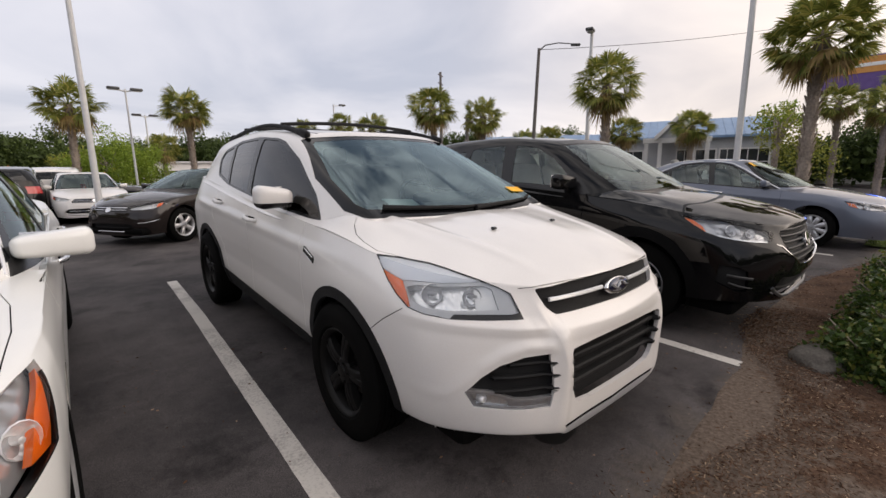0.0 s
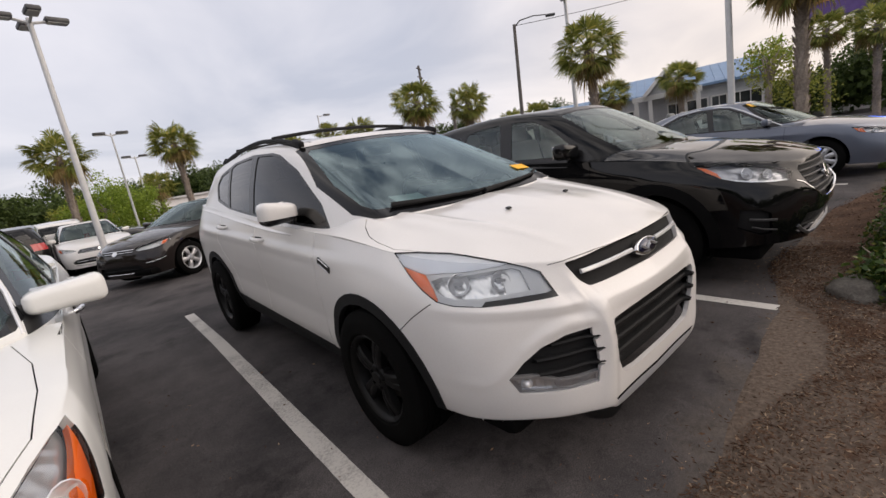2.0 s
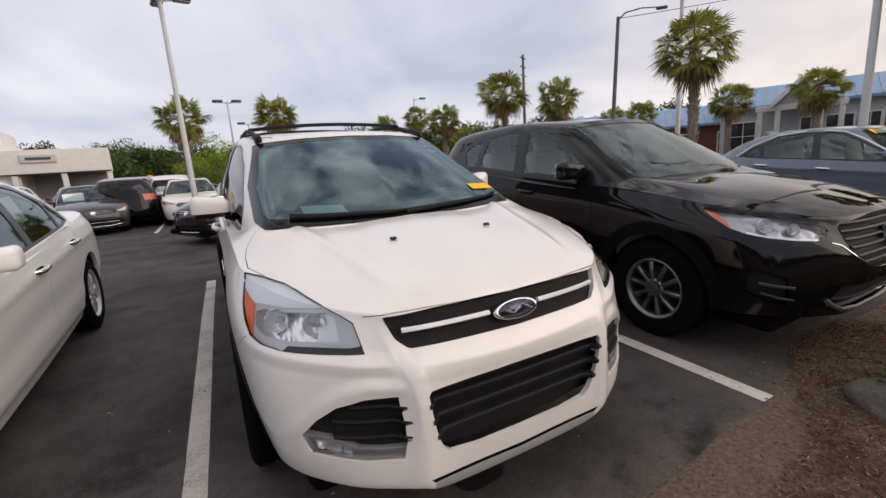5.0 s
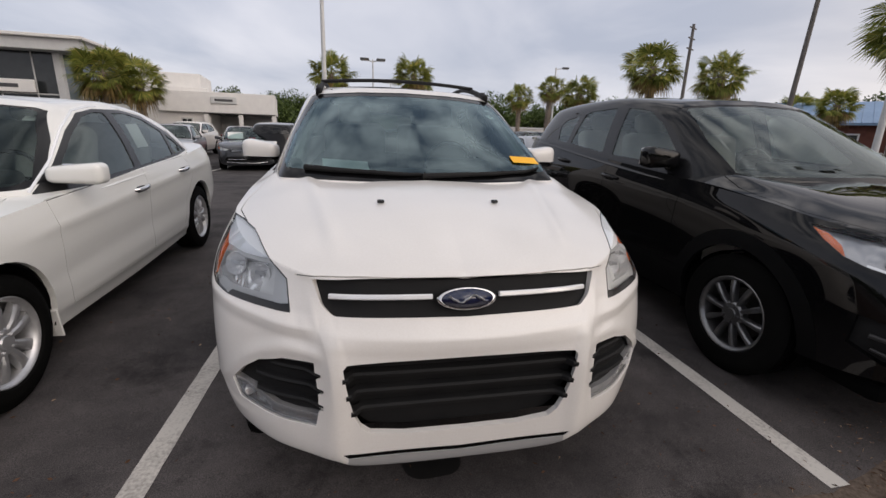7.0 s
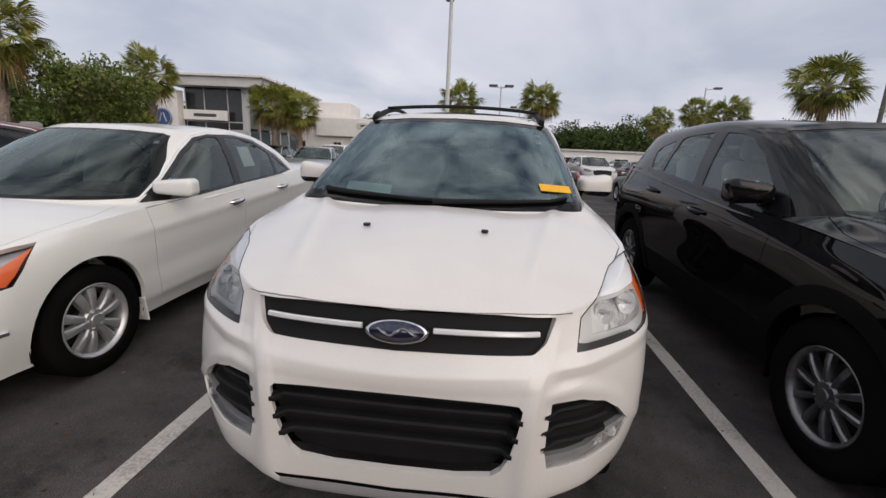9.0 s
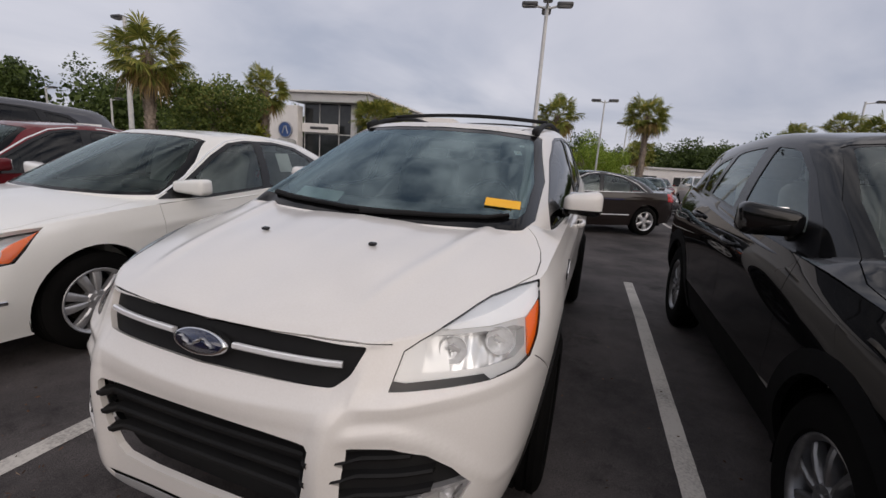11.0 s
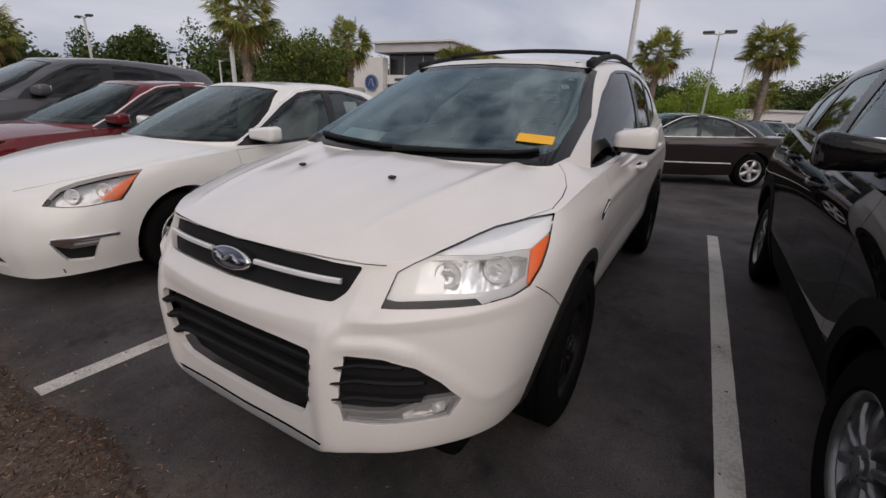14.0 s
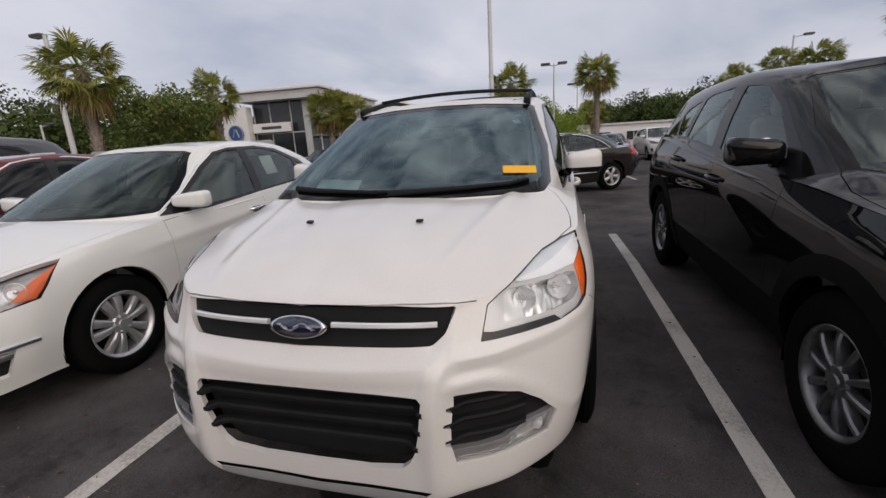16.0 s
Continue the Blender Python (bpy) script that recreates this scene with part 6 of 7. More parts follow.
WOODPOLE = grainy("weathered_wood_pole", (.10, .09, .085), (.17, .155, .14), 20, .9, bump=.3)
STUCCO = grainy("white_stucco", (.70, .68, .66), (.78, .76, .73), 20, .9, bump=.2)
SIDING = grainy("grey_siding", (.46, .46, .47), (.54, .54, .55), 14, .8)
ROOF_BLUE = grainy("blue_metal_roof", (.17, .27, .42), (.23, .34, .50), 8, .45)
BRICK = grainy("red_brick", (.15, .055, .04), (.22, .085, .06), 40, .9, bump=.3)
PANE = grainy("dark_pane", (.015, .018, .02), (.03, .034, .036), 3, .08)
ROOF_GREY = grainy("pale_roof_edge", (.50, .50, .50), (.58, .58, .57), 14, .6)


# ---- ground sheets ----
def sheet(name, xs, ys, fz, mat, label, cat, up=0.0):
    me = bpy.data.meshes.new(name)
    V = [(x, y, fz(x, y) + up) for y in ys for x in xs]
    w = len(xs)
    F = [(r * w + c, r * w + c + 1, (r + 1) * w + c + 1, (r + 1) * w + c) for r in range(len(ys) - 1) for c in range(w - 1)]
    me.from_pydata(V, [], F)
    me.polygons.foreach_set("use_smooth", [True] * len(F))
    me.materials.append(mat)
    return tagged(new(name, me), label, cat, kind="structure")


sheet("ground", [-900, -60, -20, 0, 20, 60, 900], [-900, -60, -6, 3.4, 9, 16, 60, 900], ground_z, ASPHALT, "dark weathered asphalt of the parking lot", "ground")


def bed_edge(x):
    base = float(np.interp(x, [-9, -1.8, -1.14, -.66, -.09, .72, 1.6, 2.4, 5.0, 7.2, 12], [-.35, -.37, -.37, -.28, -.30, -.19, -.14, .06, .05, -.4, -.9]))
    return base + .03 * noise.noise(Vector((x * 1.9, .3, 0))) + .02 * noise.noise(Vector((x * 6.1, 1.3, 0)))


def mulch_edge(x):
    """Where the bark begins: behind a strip of bare sand in front of the white car."""
    return bed_edge(x) - float(np.interp(x, [-3, -1.6, -.9, -.2, .3, .8, 1.3, 1.8, 2.2], [-.02, -.02, -.02, .02, .16, .34, .34, .12, .0]))


def bed():
    xs = np.arange(-9, 13.01, .12)
    me = bpy.data.meshes.new("mulch_bed")
    V, F = [], []
    steps = [0, .03, .09, .18, .3, .45, .65, .9, 1.2, 1.6, 2.1, 3, 4.5, 7]
    for x in xs:
        e = bed_edge(x)
        for s in steps:
            y = e - s
            rise = .006 + .045 * min(1, max(0, s - .1) / .6) if s > 0 else -.004
            V.append((x, y, ground_z(x, y) + rise + .018 * noise.noise(Vector((x * 2.2, y * 2.2, 4))) * min(1, s / .2)))
    n = len(steps)
    for i in range(len(xs) - 1):
        for j in range(n - 1):
            F.append((i * n + j, i * n + j + 1, (i + 1) * n + j + 1, (i + 1) * n + j))
    me.from_pydata(V, [], F)
    me.polygons.foreach_set("use_smooth", [True] * len(F))
    me.materials.append(MULCH)
    tagged(new("mulch_bed", me), "brown bark mulch bed along the bays", "ground", kind="structure")


bed()


def quads_mesh(name, C, A, B, mat, bend=None):
    """Many small leaves: centres C with half-axes A and B, as one mesh; bend lifts the two ends."""
    n = len(C)
    up = np.zeros_like(C) if bend is None else bend
    V = np.stack([C - A + up, C - B, C + A + up, C + B], 1).reshape(-1, 3)
    me = bpy.data.meshes.new(name)
    me.vertices.add(4 * n)
    me.vertices.foreach_set("co", V.ravel())
    me.loops.add(4 * n)
    me.loops.foreach_set("vertex_index", np.arange(4 * n, dtype=np.int32))
    me.polygons.add(n)
    me.polygons.foreach_set("loop_start", np.arange(0, 4 * n, 4, dtype=np.int32))
    me.polygons.foreach_set("use_smooth", [False] * n)
    me.update(calc_edges=True)
    me.validate()
    me.materials.append(mat)
    return me


RNG = np.random.default_rng(7)


def rand_dirs(n):
    v = RNG.normal(size=(n, 3))
    return v / np.linalg.norm(v, axis=1)[:, None]


def leaves(C, size, ratio=.5, flat=0.0):
    """Half-axes for leaves at C with random turns."""
    n = len(C)
    a = rand_dirs(n)
    a[:, 2] *= 1 - flat
    a /= np.linalg.norm(a, axis=1)[:, None]
    b = np.cross(a, rand_dirs(n))
    b /= np.maximum(np.linalg.norm(b, axis=1), 1e-6)[:, None]
    s = (size * RNG.uniform(.6, 1.3, n))[:, None]
    return a * s, b * s * ratio


# bark chips and dry leaves on the bed
n = 46000
cx = np.concatenate([RNG.uniform(-2.6, 3.2, int(n * .75)), RNG.uniform(-5, 9, n - int(n * .75))])
cy = np.array([mulch_edge(x) for x in cx]) - RNG.exponential(.55, n) + .03 + np.where(RNG.random(n) < .12, RNG.exponential(.16, n), 0)
C = np.stack([cx, cy, np.array([ground_z(0, y) for y in cy]) + .045 + RNG.uniform(0, .012, n)], 1)
C[:, 2] -= .035 * np.clip(1 - (np.array([bed_edge(x) for x in cx]) - cy) / .35, 0, 1)
A, B = leaves(C, np.where(RNG.random(n) < .2, .015, .0085), .24, .75)
chips = tagged(new("mulch_chips", quads_mesh("mulch_chips", C, A, B, CHIP)), "loose brown bark chips and dry leaves", "mulch", kind="stuff")
n = 260
cx = RNG.uniform(-2.2, 2.2, n)
cy = RNG.uniform(-.5, 2.8, n)
C = np.stack([cx, cy, np.array([ground_z(0, y) for y in cy]) + .008], 1)
A, B = leaves(C, .011, .45, .9)
tagged(new("leaf_litter", quads_mesh("leaf_litter", C, A, B, CHIP)), "few dry leaves and bits on the asphalt", "litter", kind="stuff")


def bay_line(x0, y0, x1, y1, w=.104):
    """A painted line with chipped edges."""
    d = Vector((x1 - x0, y1 - y0))
    L_ = d.length
    d.normalize()
    nrm = Vector((d.y, -d.x))
    k = max(8, int(L_ / .04))
    V, F = [], []
    for i in range(k + 1):
        c = Vector((x0, y0)) + d * (L_ * i / k)
        for s in (-1, 1):
            q = c + nrm * s * (w / 2 + random.uniform(-.001, .0005) + .0016 * noise.noise(Vector((c.x * 9, c.y * 9, s))))
            V.append((q.x, q.y, ground_z(q.x, q.y) + .004))
        if i:
            F.append((2 * i - 2, 2 * i - 1, 2 * i + 1, 2 * i))
    me = bpy.data.meshes.new("parking_line")
    me.from_pydata(V, [], F)
    me.materials.append(LINE)
    tagged(new("parking_line", me), "worn off-white painted parking bay line", "road marking", "parking lines", "structure")


for a in ((1.62, -.15, 1.50, 4.85), (-1.225, -.3, -1.08, 5.0), (4.32, .0, 4.2, 4.95), (7.0, .1, 6.9, 5.1), (9.75, .0, 9.65, 5.1), (-3.95, -.3, -3.85, 5.0), (-6.65, -.3, -6.55, 5.0)):
    bay_line(*a)
for x in (-7.6, -5.0, -2.4, .4, 3.1, 5.8, 8.5):
    bay_line(x, 13.0, x - .1, 18.0, .1)


def stain(x, y, rx, ry):
    V = [(x, y, ground_z(x, y) + .0035)]
    k = 28
    for i in range(k):
        a = 2 * math.pi * i / k
        f = 1 + .25 * noise.noise(Vector((math.cos(a) * 1.3 + x, math.sin(a) * 1.3, y)))
        px, py = x + rx * f * math.cos(a), y + ry * f * math.sin(a)
        V.append((px, py, ground_z(px, py) + .0035))
    me = bpy.data.meshes.new("oil_stain")
    me.from_pydata(V, [], [(0, 1 + i, 1 + (i + 1) % k) for i in range(k)])
    me.materials.append(grainy("oil", (.008, .008, .008), (.016, .015, .015), 20, .5))
    tagged(new("oil_stain", me), "dark oil stain on the asphalt", "stain", kind="structure")


stain(-.04, .24, .13, .09)


# ---- shrubs, rock, lawn ----
def shrub(x, y, rx, ry, h, n=5200, mat=SHRUB_LEAF):
    ob = new("shrub")
    tagged(ob, "low dense green shrub with small glossy leaves", "shrub", "shrubs along the mulch bed")
    gz = ground_z(x, y)
    for i in range(14):
        bm = bmesh.new()
        a = 2 * math.pi * i / 14 + random.uniform(-.2, .2)
        q = random.uniform(.4, .85)
        tube([(x, y, gz), (x + rx * q * .5 * math.cos(a), y + ry * q * .5 * math.sin(a), gz + h * .5), (x + rx * q * math.cos(a), y + ry * q * math.sin(a), gz + h * random.uniform(.6, .95))], [.012, .008, .004], 5, bm=bm)
        part("stem", bm, BARK, ob)
    cl = rand_dirs(70)
    cl[:, 2] = np.abs(cl[:, 2])
    cl = cl * RNG.uniform(.5, 1.0, 70)[:, None] * np.array([rx, ry, h]) + np.array([x, y, gz + .02])
    idx = RNG.integers(0, 70, n)
    P = cl[idx] + rand_dirs(n) * RNG.uniform(.02, 1.0, n)[:, None] ** .5 * np.array([.12, .12, .10]) * (rx / .45)
    P[:, 2] = np.maximum(P[:, 2], gz + .05)
    A_, B_ = leaves(P, .024, .55, .3)
    child("foliage", quads_mesh("foliage", P, A_, B_, mat), ob)
    return ob


for a in ((2.22, -.78, .46, .36, .32), (1.94, -1.10, .38, .32, .28), (2.72, -1.0, .46, .42, .42), (3.35, -.84, .48, .42, .50), (3.95, -.88, .44, .40, .5), (4.5, -.85, .5, .42, .52), (5.3, -.9, .55, .45, .55), (3.35, -1.45, .5, .45, .55), (4.2, -1.65, .6, .5, .6), (6.2, -.98, .6, .5, .5)):
    shrub(*a)


def rock(x, y, sx, sy, sz):
    bm = bmesh.new()
    bmesh.ops.create_icosphere(bm, subdivisions=4, radius=1)
    for v in bm.verts:
        d = 1 + .16 * noise.noise(v.co * 1.3 + Vector((x, y, 0))) + .05 * noise.noise(v.co * 4)
        v.co = Vector((v.co.x * sx * d, v.co.y * sy * d, v.co.z * sz * d))
    me = bm_mesh("rock", bm, ROCK)
    ob = new("rock", me)
    ob.matrix_world = pose(x, y, ground_z(x, y) + sz * .38, 0, 0, 35)
    tagged(ob, "rounded weathered grey rock in the mulch", "rock")


rock(1.97, -.50, .18, .14, .115)
xs = np.arange(8.4, 40, 2.0)
sheet("lawn", xs, [-14, -9, -5, -2.5, -1.2, -.6, -.1], lambda x, y: ground_z(x, y) + .03, GRASS, "strip of mown green lawn", "lawn")
n = 9000
C = np.stack([RNG.uniform(8.4, 24, n), RNG.uniform(-5, -.1, n), np.zeros(n)], 1)
C[:, 2] = [ground_z(0, y) + .05 for y in C[:, 1]]
A, B = leaves(C, .05, .2)
A[:, 2] = np.abs(A[:, 2]) + .02
tagged(new("grass", quads_mesh("grass", C, A, B, leafy("grass_blade", (.05, .10, .015), (.15, .20, .04)))), "short green grass blades of the lawn", "grass", kind="stuff")


# ---- trees ----
def palm_parts(seed, H, r, fronds=92, fan=1.0):
    """Trunk, crown and dead skirt of a cabbage palm of that trunk height and crown radius."""
    rs = random.Random(seed)
    bm = bmesh.new()
    lean = (rs.uniform(-.07, .07), rs.uniform(-.07, .07))
    prev = None
    k, seg = 26, 14
    for i in range(k + 1):
        f = i / k
        rad = (.122 - .02 * f + .04 * (1 - f) ** 6) * (1 + .05 * math.sin(i * 2.4))
        if f > .72:
            rad *= 1.0 + .35 * (f - .72) / .28
        cx, cy = lean[0] * f * f * H * .3, lean[1] * f * f * H * .3
        ring = [bm.verts.new((cx + rad * (1 + .10 * math.sin(j * 3 + i * 2.1)) * math.cos(2 * math.pi * j / seg), cy + rad * (1 + .10 * math.sin(j * 3 + i * 2.1)) * math.sin(2 * math.pi * j / seg), f * H)) for j in range(seg)]
        if prev:
            for j in range(seg):
                bm.faces.new((prev[j], prev[(j + 1) % seg], ring[(j + 1) % seg], ring[j]))
        prev = ring
    # old leaf bases crossing round the upper trunk
    for i in range(170):
        f = .12 + .86 * i / 170
        a = i * 2.4
        c = Vector((lean[0] * f * f * H * .3, lean[1] * f * f * H * .3, f * H))
        d = Vector((math.cos(a), math.sin(a), 0))
        t = Vector((-math.sin(a), math.cos(a), 0))
        b0, b1 = c + d * .10, c + d * (.135 + .04 * f) + Vector((0, 0, .19)) + t * .07 * (1 if i % 2 else -1)
        vs = [bm.verts.new(q) for q in (b0 - t * .06, b0 + t * .06, b1 + t * .026, b1 - t * .026)]
        bm.faces.new(vs)
    trunk = bm_mesh("trunk", bm, BARK)
    top = Vector((lean[0] * H * .3, lean[1] * H * .3, H))

    def fans(count, lo, hi, mat, nm, droop):
        V, F = [], []
        for q in range(count):
            a = q * 2.399 + rs.uniform(-.3, .3)
            e = math.asin(max(-.98, min(.98, math.sin(lo) + (math.sin(hi) - math.sin(lo)) * ((q + .5) / count)))) + rs.uniform(-.16, .16)
            d = Vector((math.cos(a) * math.cos(e), math.sin(a) * math.cos(e), math.sin(e)))
            side = Vector((-math.sin(a), math.cos(a), 0))
            nrm = side.cross(d).normalized()
            roll = rs.uniform(-.75, .75)
            side, nrm = side * math.cos(roll) + nrm * math.sin(roll), nrm * math.cos(roll) - side * math.sin(roll)
            pl = r * rs.uniform(.38, .62) * (1 - .3 * max(0.0, -math.sin(e)))
            base = top + d * pl + Vector((0, 0, -.06 * r))
            # stalk
            s = len(V)
            V += [tuple(top + side * .02), tuple(top - side * .02), tuple(base - side * .012), tuple(base + side * .012)]
            F.append((s, s + 1, s + 2, s + 3))
            m_ = 26
            ll = r * rs.uniform(.36, .48) * fan
            for j in range(m_):
                g = (j / (m_ - 1) - .5) * 3.7 + rs.uniform(-.05, .05)
                ld = (d * math.cos(g) + side * math.sin(g)).normalized()
                w = side * math.cos(g) - d * math.sin(g)
                l = ll * (1 - .16 * abs(g)) * rs.uniform(.85, 1.1)
                sag = Vector((0, 0, -l * (.05 + droop * rs.uniform(.3, .8))))
                p1 = base + ld * l * .55 + nrm * (.10 * abs(g) * l)
                p2 = base + ld * l * .93 + nrm * (.12 * abs(g) * l) + sag
                ww = .016 * r
                s = len(V)
                V += [tuple(base), tuple(p1 + w * ww), tuple(p2), tuple(p1 - w * ww)]
                F.append((s, s + 1, s + 2, s + 3))
        me = bpy.data.meshes.new(nm)
        me.from_pydata(V, [], F)
        me.materials.append(mat)
        return me
    crown = fans(fronds - 8, -.9, 1.45, PALM_LEAF, "crown", .26)
    dead = fans(max(9, fronds // 7), -1.2, -.5, DEAD_LEAF, "dead_fronds", 1.0)
    return trunk, crown, dead


def palm(x, y, top, r, seed, label="cabbage palm with a rough brown trunk and fan leaves"):
    """top: height of the crown's heart above level."""
    gz = ground_z(x, y) - .05
    ob = new("palm_tree")
    tagged(ob, label, "palm tree", "palms round the lot")
    tr, cr, de = palm_parts(seed, top - gz, r * 1.18, 96 if seed == 7 else 66, .72 if seed == 7 else 1.0)
    child("trunk", tr, ob)
    child("crown", cr, ob)
    child("dead_fronds", de, ob, "drooping dead brown fan leaves")
    ob.matrix_world = pose(x, y, gz, 0, 0, seed * 47)
    return ob


for i, a in enumerate(((-1.6, 22.93, 4.2, 1.22), (2.79, 23.0, 4.33, 1.22), (10.86, 14.45, 4.1, 1.2), (12.9, 13.5, 3.75, 1.05), (11.68, 6.65, 4.0, 1.15), (-9.85, 11.18, 3.28, .88), (-11.12, 8.13, 3.72, 1.12),
                       (11.6, 1.43, 4.28, 1.3), (27.9, 3.2, 4.5, 1.15), (30.5, 1.0, 5.4, 1.25), (26.0, 1.3, 3.9, 1.05), (23.5, 8.4, 3.5, 1.15), (23.0, 11.9, 3.45, 1.1), (24.0, 17.8, 3.45, 1.1),
                       (10.25, 27.2, 3.9, 1.0), (9.8, 21.6, 3.9, .85), (9.4, 17.4, 3.3, .9), (-10.1, 19.2, 3.35, 1.35), (-9.1, 19.7, 3.1, 1.15), (27.0, 22.5, 3.6, 1.2), (-34.0, 8.6, 4.4, 1.8), (3.6, 37.0, 3.2, 1.3), (16.2, 27.0, 3.0, 1.0))):
    palm(*a, i)


def broadleaf(x, y, H, r, mat, label, n=5200, size=.10, name="tree", cat="tree"):
    ob = new(name)
    tagged(ob, label, cat)
    gz = ground_z(x, y)
    bm = bmesh.new()
    hz = H - r * .95
    tube([(0, 0, -.1), (.04, .02, hz * .5), (0, .05, hz)], [.14, .11, .08], 8, bm=bm)
    tips = []
    for i in range(9):
        a = 2 * math.pi * i / 9 + random.uniform(-.3, .3)
        e = random.uniform(.2, 1.2)
        q = r * random.uniform(.5, .85)
        p = Vector((math.cos(a) * math.cos(e) * q, math.sin(a) * math.cos(e) * q, hz + math.sin(e) * q))
        tube([(0, .03, hz * random.uniform(.6, 1)), tuple(p * .5 + Vector((0, 0, hz * .5 + .1))), tuple(p)], [.05, .03, .012], 5, bm=bm)
        tips.append(p)
    part("trunk", bm, BARK, ob)
    k = 46
    cl = rand_dirs(k) * (RNG.uniform(.15, 1, k) ** .4)[:, None] * np.array([r, r, r * .9]) * RNG.uniform(.7, 1.12, k)[:, None] + np.array([0, 0, hz + r * .1])
    cl[:, 2] = np.maximum(cl[:, 2], hz - r * .55)
    idx = RNG.integers(0, k, n)
    P = cl[idx] + rand_dirs(n) * (RNG.uniform(.02, 1, n) ** .5)[:, None] * r * .30
    A_, B_ = leaves(P, size, .55)
    child("crown", quads_mesh("crown", P, A_, B_, mat), ob)
    ob.matrix_world = pose(x, y, gz, 0, 0, random.uniform(0, 360))
    return ob


broadleaf(-.1, 29.8, 3.6, 2.0, LIME_LEAF, "broad bright green tree behind the parked cars", 9000, .065)
broadleaf(1.2, 30.6, 3.2, 1.5, LIME_LEAF, "broad bright green tree beside another", 8000, .065)
broadleaf(-1.6, 31.5, 2.7, 1.35, YELLOW_LEAF, "yellowish green tree behind the lot", 7000, .065)
broadleaf(-9.9, 9.2, 3.5, 1.25, TREE_LEAF, "green leafy tree near the showroom", 9500, .05)
broadleaf(-10.6, 10.5, 2.8, 1.1, YELLOW_LEAF, "green and yellow leafy tree near the showroom")
broadleaf(22.6, 4.4, 3.9, 1.2, YELLOW_LEAF, "thin yellow-green tree by the palm", 900, .07)
broadleaf(23.5, 3.6, 2.9, 1.5, YELLOW_LEAF, "bushy yellow-green tree by the palm", 1300, .07)
broadleaf(26.0, 5.2, 4.4, 1.0, LIME_LEAF, "thin tall young tree with open twigs", 900, .09)


def woods(name, spots, mat, label, size=.095):
    """Belt of trees: a dense dark heart of larger leaves under a ragged skin of small ones."""
    P, S_ = [], []
    for (x, y, h, r, n_) in spots:
        n_ = int(n_ * 4.6)
        k = 36
        cl = rand_dirs(k) * np.array([r, r, h * .42]) * RNG.uniform(.5, 1.05, k)[:, None] + np.array([x, y, h * .56])
        idx = RNG.integers(0, k, n_)
        q = cl[idx] + rand_dirs(n_) * (RNG.uniform(.02, 1, n_) ** .5)[:, None] * r * .30
        q[:, 2] = np.maximum(q[:, 2], -.1)
        P.append(q)
        S_.append(np.full(n_, size))
        n2 = n_ // 2
        P.append(rand_dirs(n2) * RNG.uniform(0, .95, n2)[:, None] * np.array([r, r, h * .46]) + np.array([x, y, h * .46]))
        S_.append(np.full(n2, size * 2.2))
    P = np.concatenate(P)
    A_, B_ = leaves(P, np.concatenate(S_), .6)
    tagged(new(name, quads_mesh(name, P, A_, B_, mat)), label, "woods", kind="stuff")


spots = []
for i in range(46):
    f = i / 45
    az = radians(-84 + 46 * f)
    d = 40 + random.uniform(-3, 9)
    spots.append((1.2 + d * math.sin(az), -.8 + d * math.cos(az), random.choice((2.7, 3.2, 4.2, 5.3, 6.2)) + random.uniform(-.3, .5), random.uniform(1.6, 3.0), 700))
woods("woods", spots, OAK_LEAF, "dark green belt of trees beyond the lot", .11)
spots = []
for i in range(56):
    az = radians(-26 + 84 * i / 55)
    d = 66 + random.uniform(-4, 8)
    spots.append((d * math.sin(az), d * math.cos(az), random.uniform(4.6, 7.2), random.uniform(2.6, 4.2), 700))
woods("far_woods", spots, OAK_LEAF, "continuous dark green tree line on the horizon", .15)
spots = []
for i in range(26):
    az = radians(70 + 70 * i / 25)
    d = 36 + random.uniform(-3, 6)
    spots.append((d * math.sin(az), d * math.cos(az), random.uniform(2.2, 4.4), random.uniform(1.6, 2.6), 520))
woods("roadside_thicket", spots, OAK_LEAF, "dark undergrowth beyond the road")
# unseen trees added behind the viewpoint, so that reflections turn darker there
spots = []
for i in range(34):
    az = radians(140 + 138 * i / 33)
    d = 30 + random.uniform(-3, 6)
    spots.append((d * math.sin(az), d * math.cos(az), random.uniform(2.5, 4.5), random.uniform(2, 3), 300))
woods("unseen_trees", spots, OAK_LEAF, "row of dark trees added out of view")


# ---- poles, lamps, wire ----
def light_pole(x, y, H, r, heads, mat=POLE, spread=.75, turn=0, label="tall white lamp pole with flat lamp heads"):
    ob = new("lamp_pole")
    tagged(ob, label, "lamp pole")
    gz = ground_z(x, y)
    part("pole", tube([(0, 0, -.05), (0, 0, H * .5), (0, 0, H)], [r, r * .85, r * .65], 14), mat, ob)
    part("base", lathe([(0, r * 2.6), (.5, r * 2.6), (.55, r * 2.3), (.55, 0)], 20, "Z"), STUCCO, ob, "round concrete footing")
    for i in range(heads):
        a = 2 * math.pi * i / heads + radians(turn)
        d = Vector((math.cos(a), math.sin(a), 0))
        arm = part("arm", tube([(0, 0, H - .12), tuple(d * spread * .6 + Vector((0, 0, H - .05)))], .035, 6), mat, ob)
        h = part("lamp_head", rbox(.5, .3, .12, .04, 2), DARK_METAL, arm, "flat grey lamp head", Matrix.Translation(d * spread + Vector((0, 0, H))) @ Matrix.Rotation(a, 4, "Z"))
        part("diffuser", rbox(.40, .23, .02, .005, 1, pose(0, 0, -.065)), ROOF_GREY, h)
    ob.matrix_world = pose(x, y, gz)
    return ob


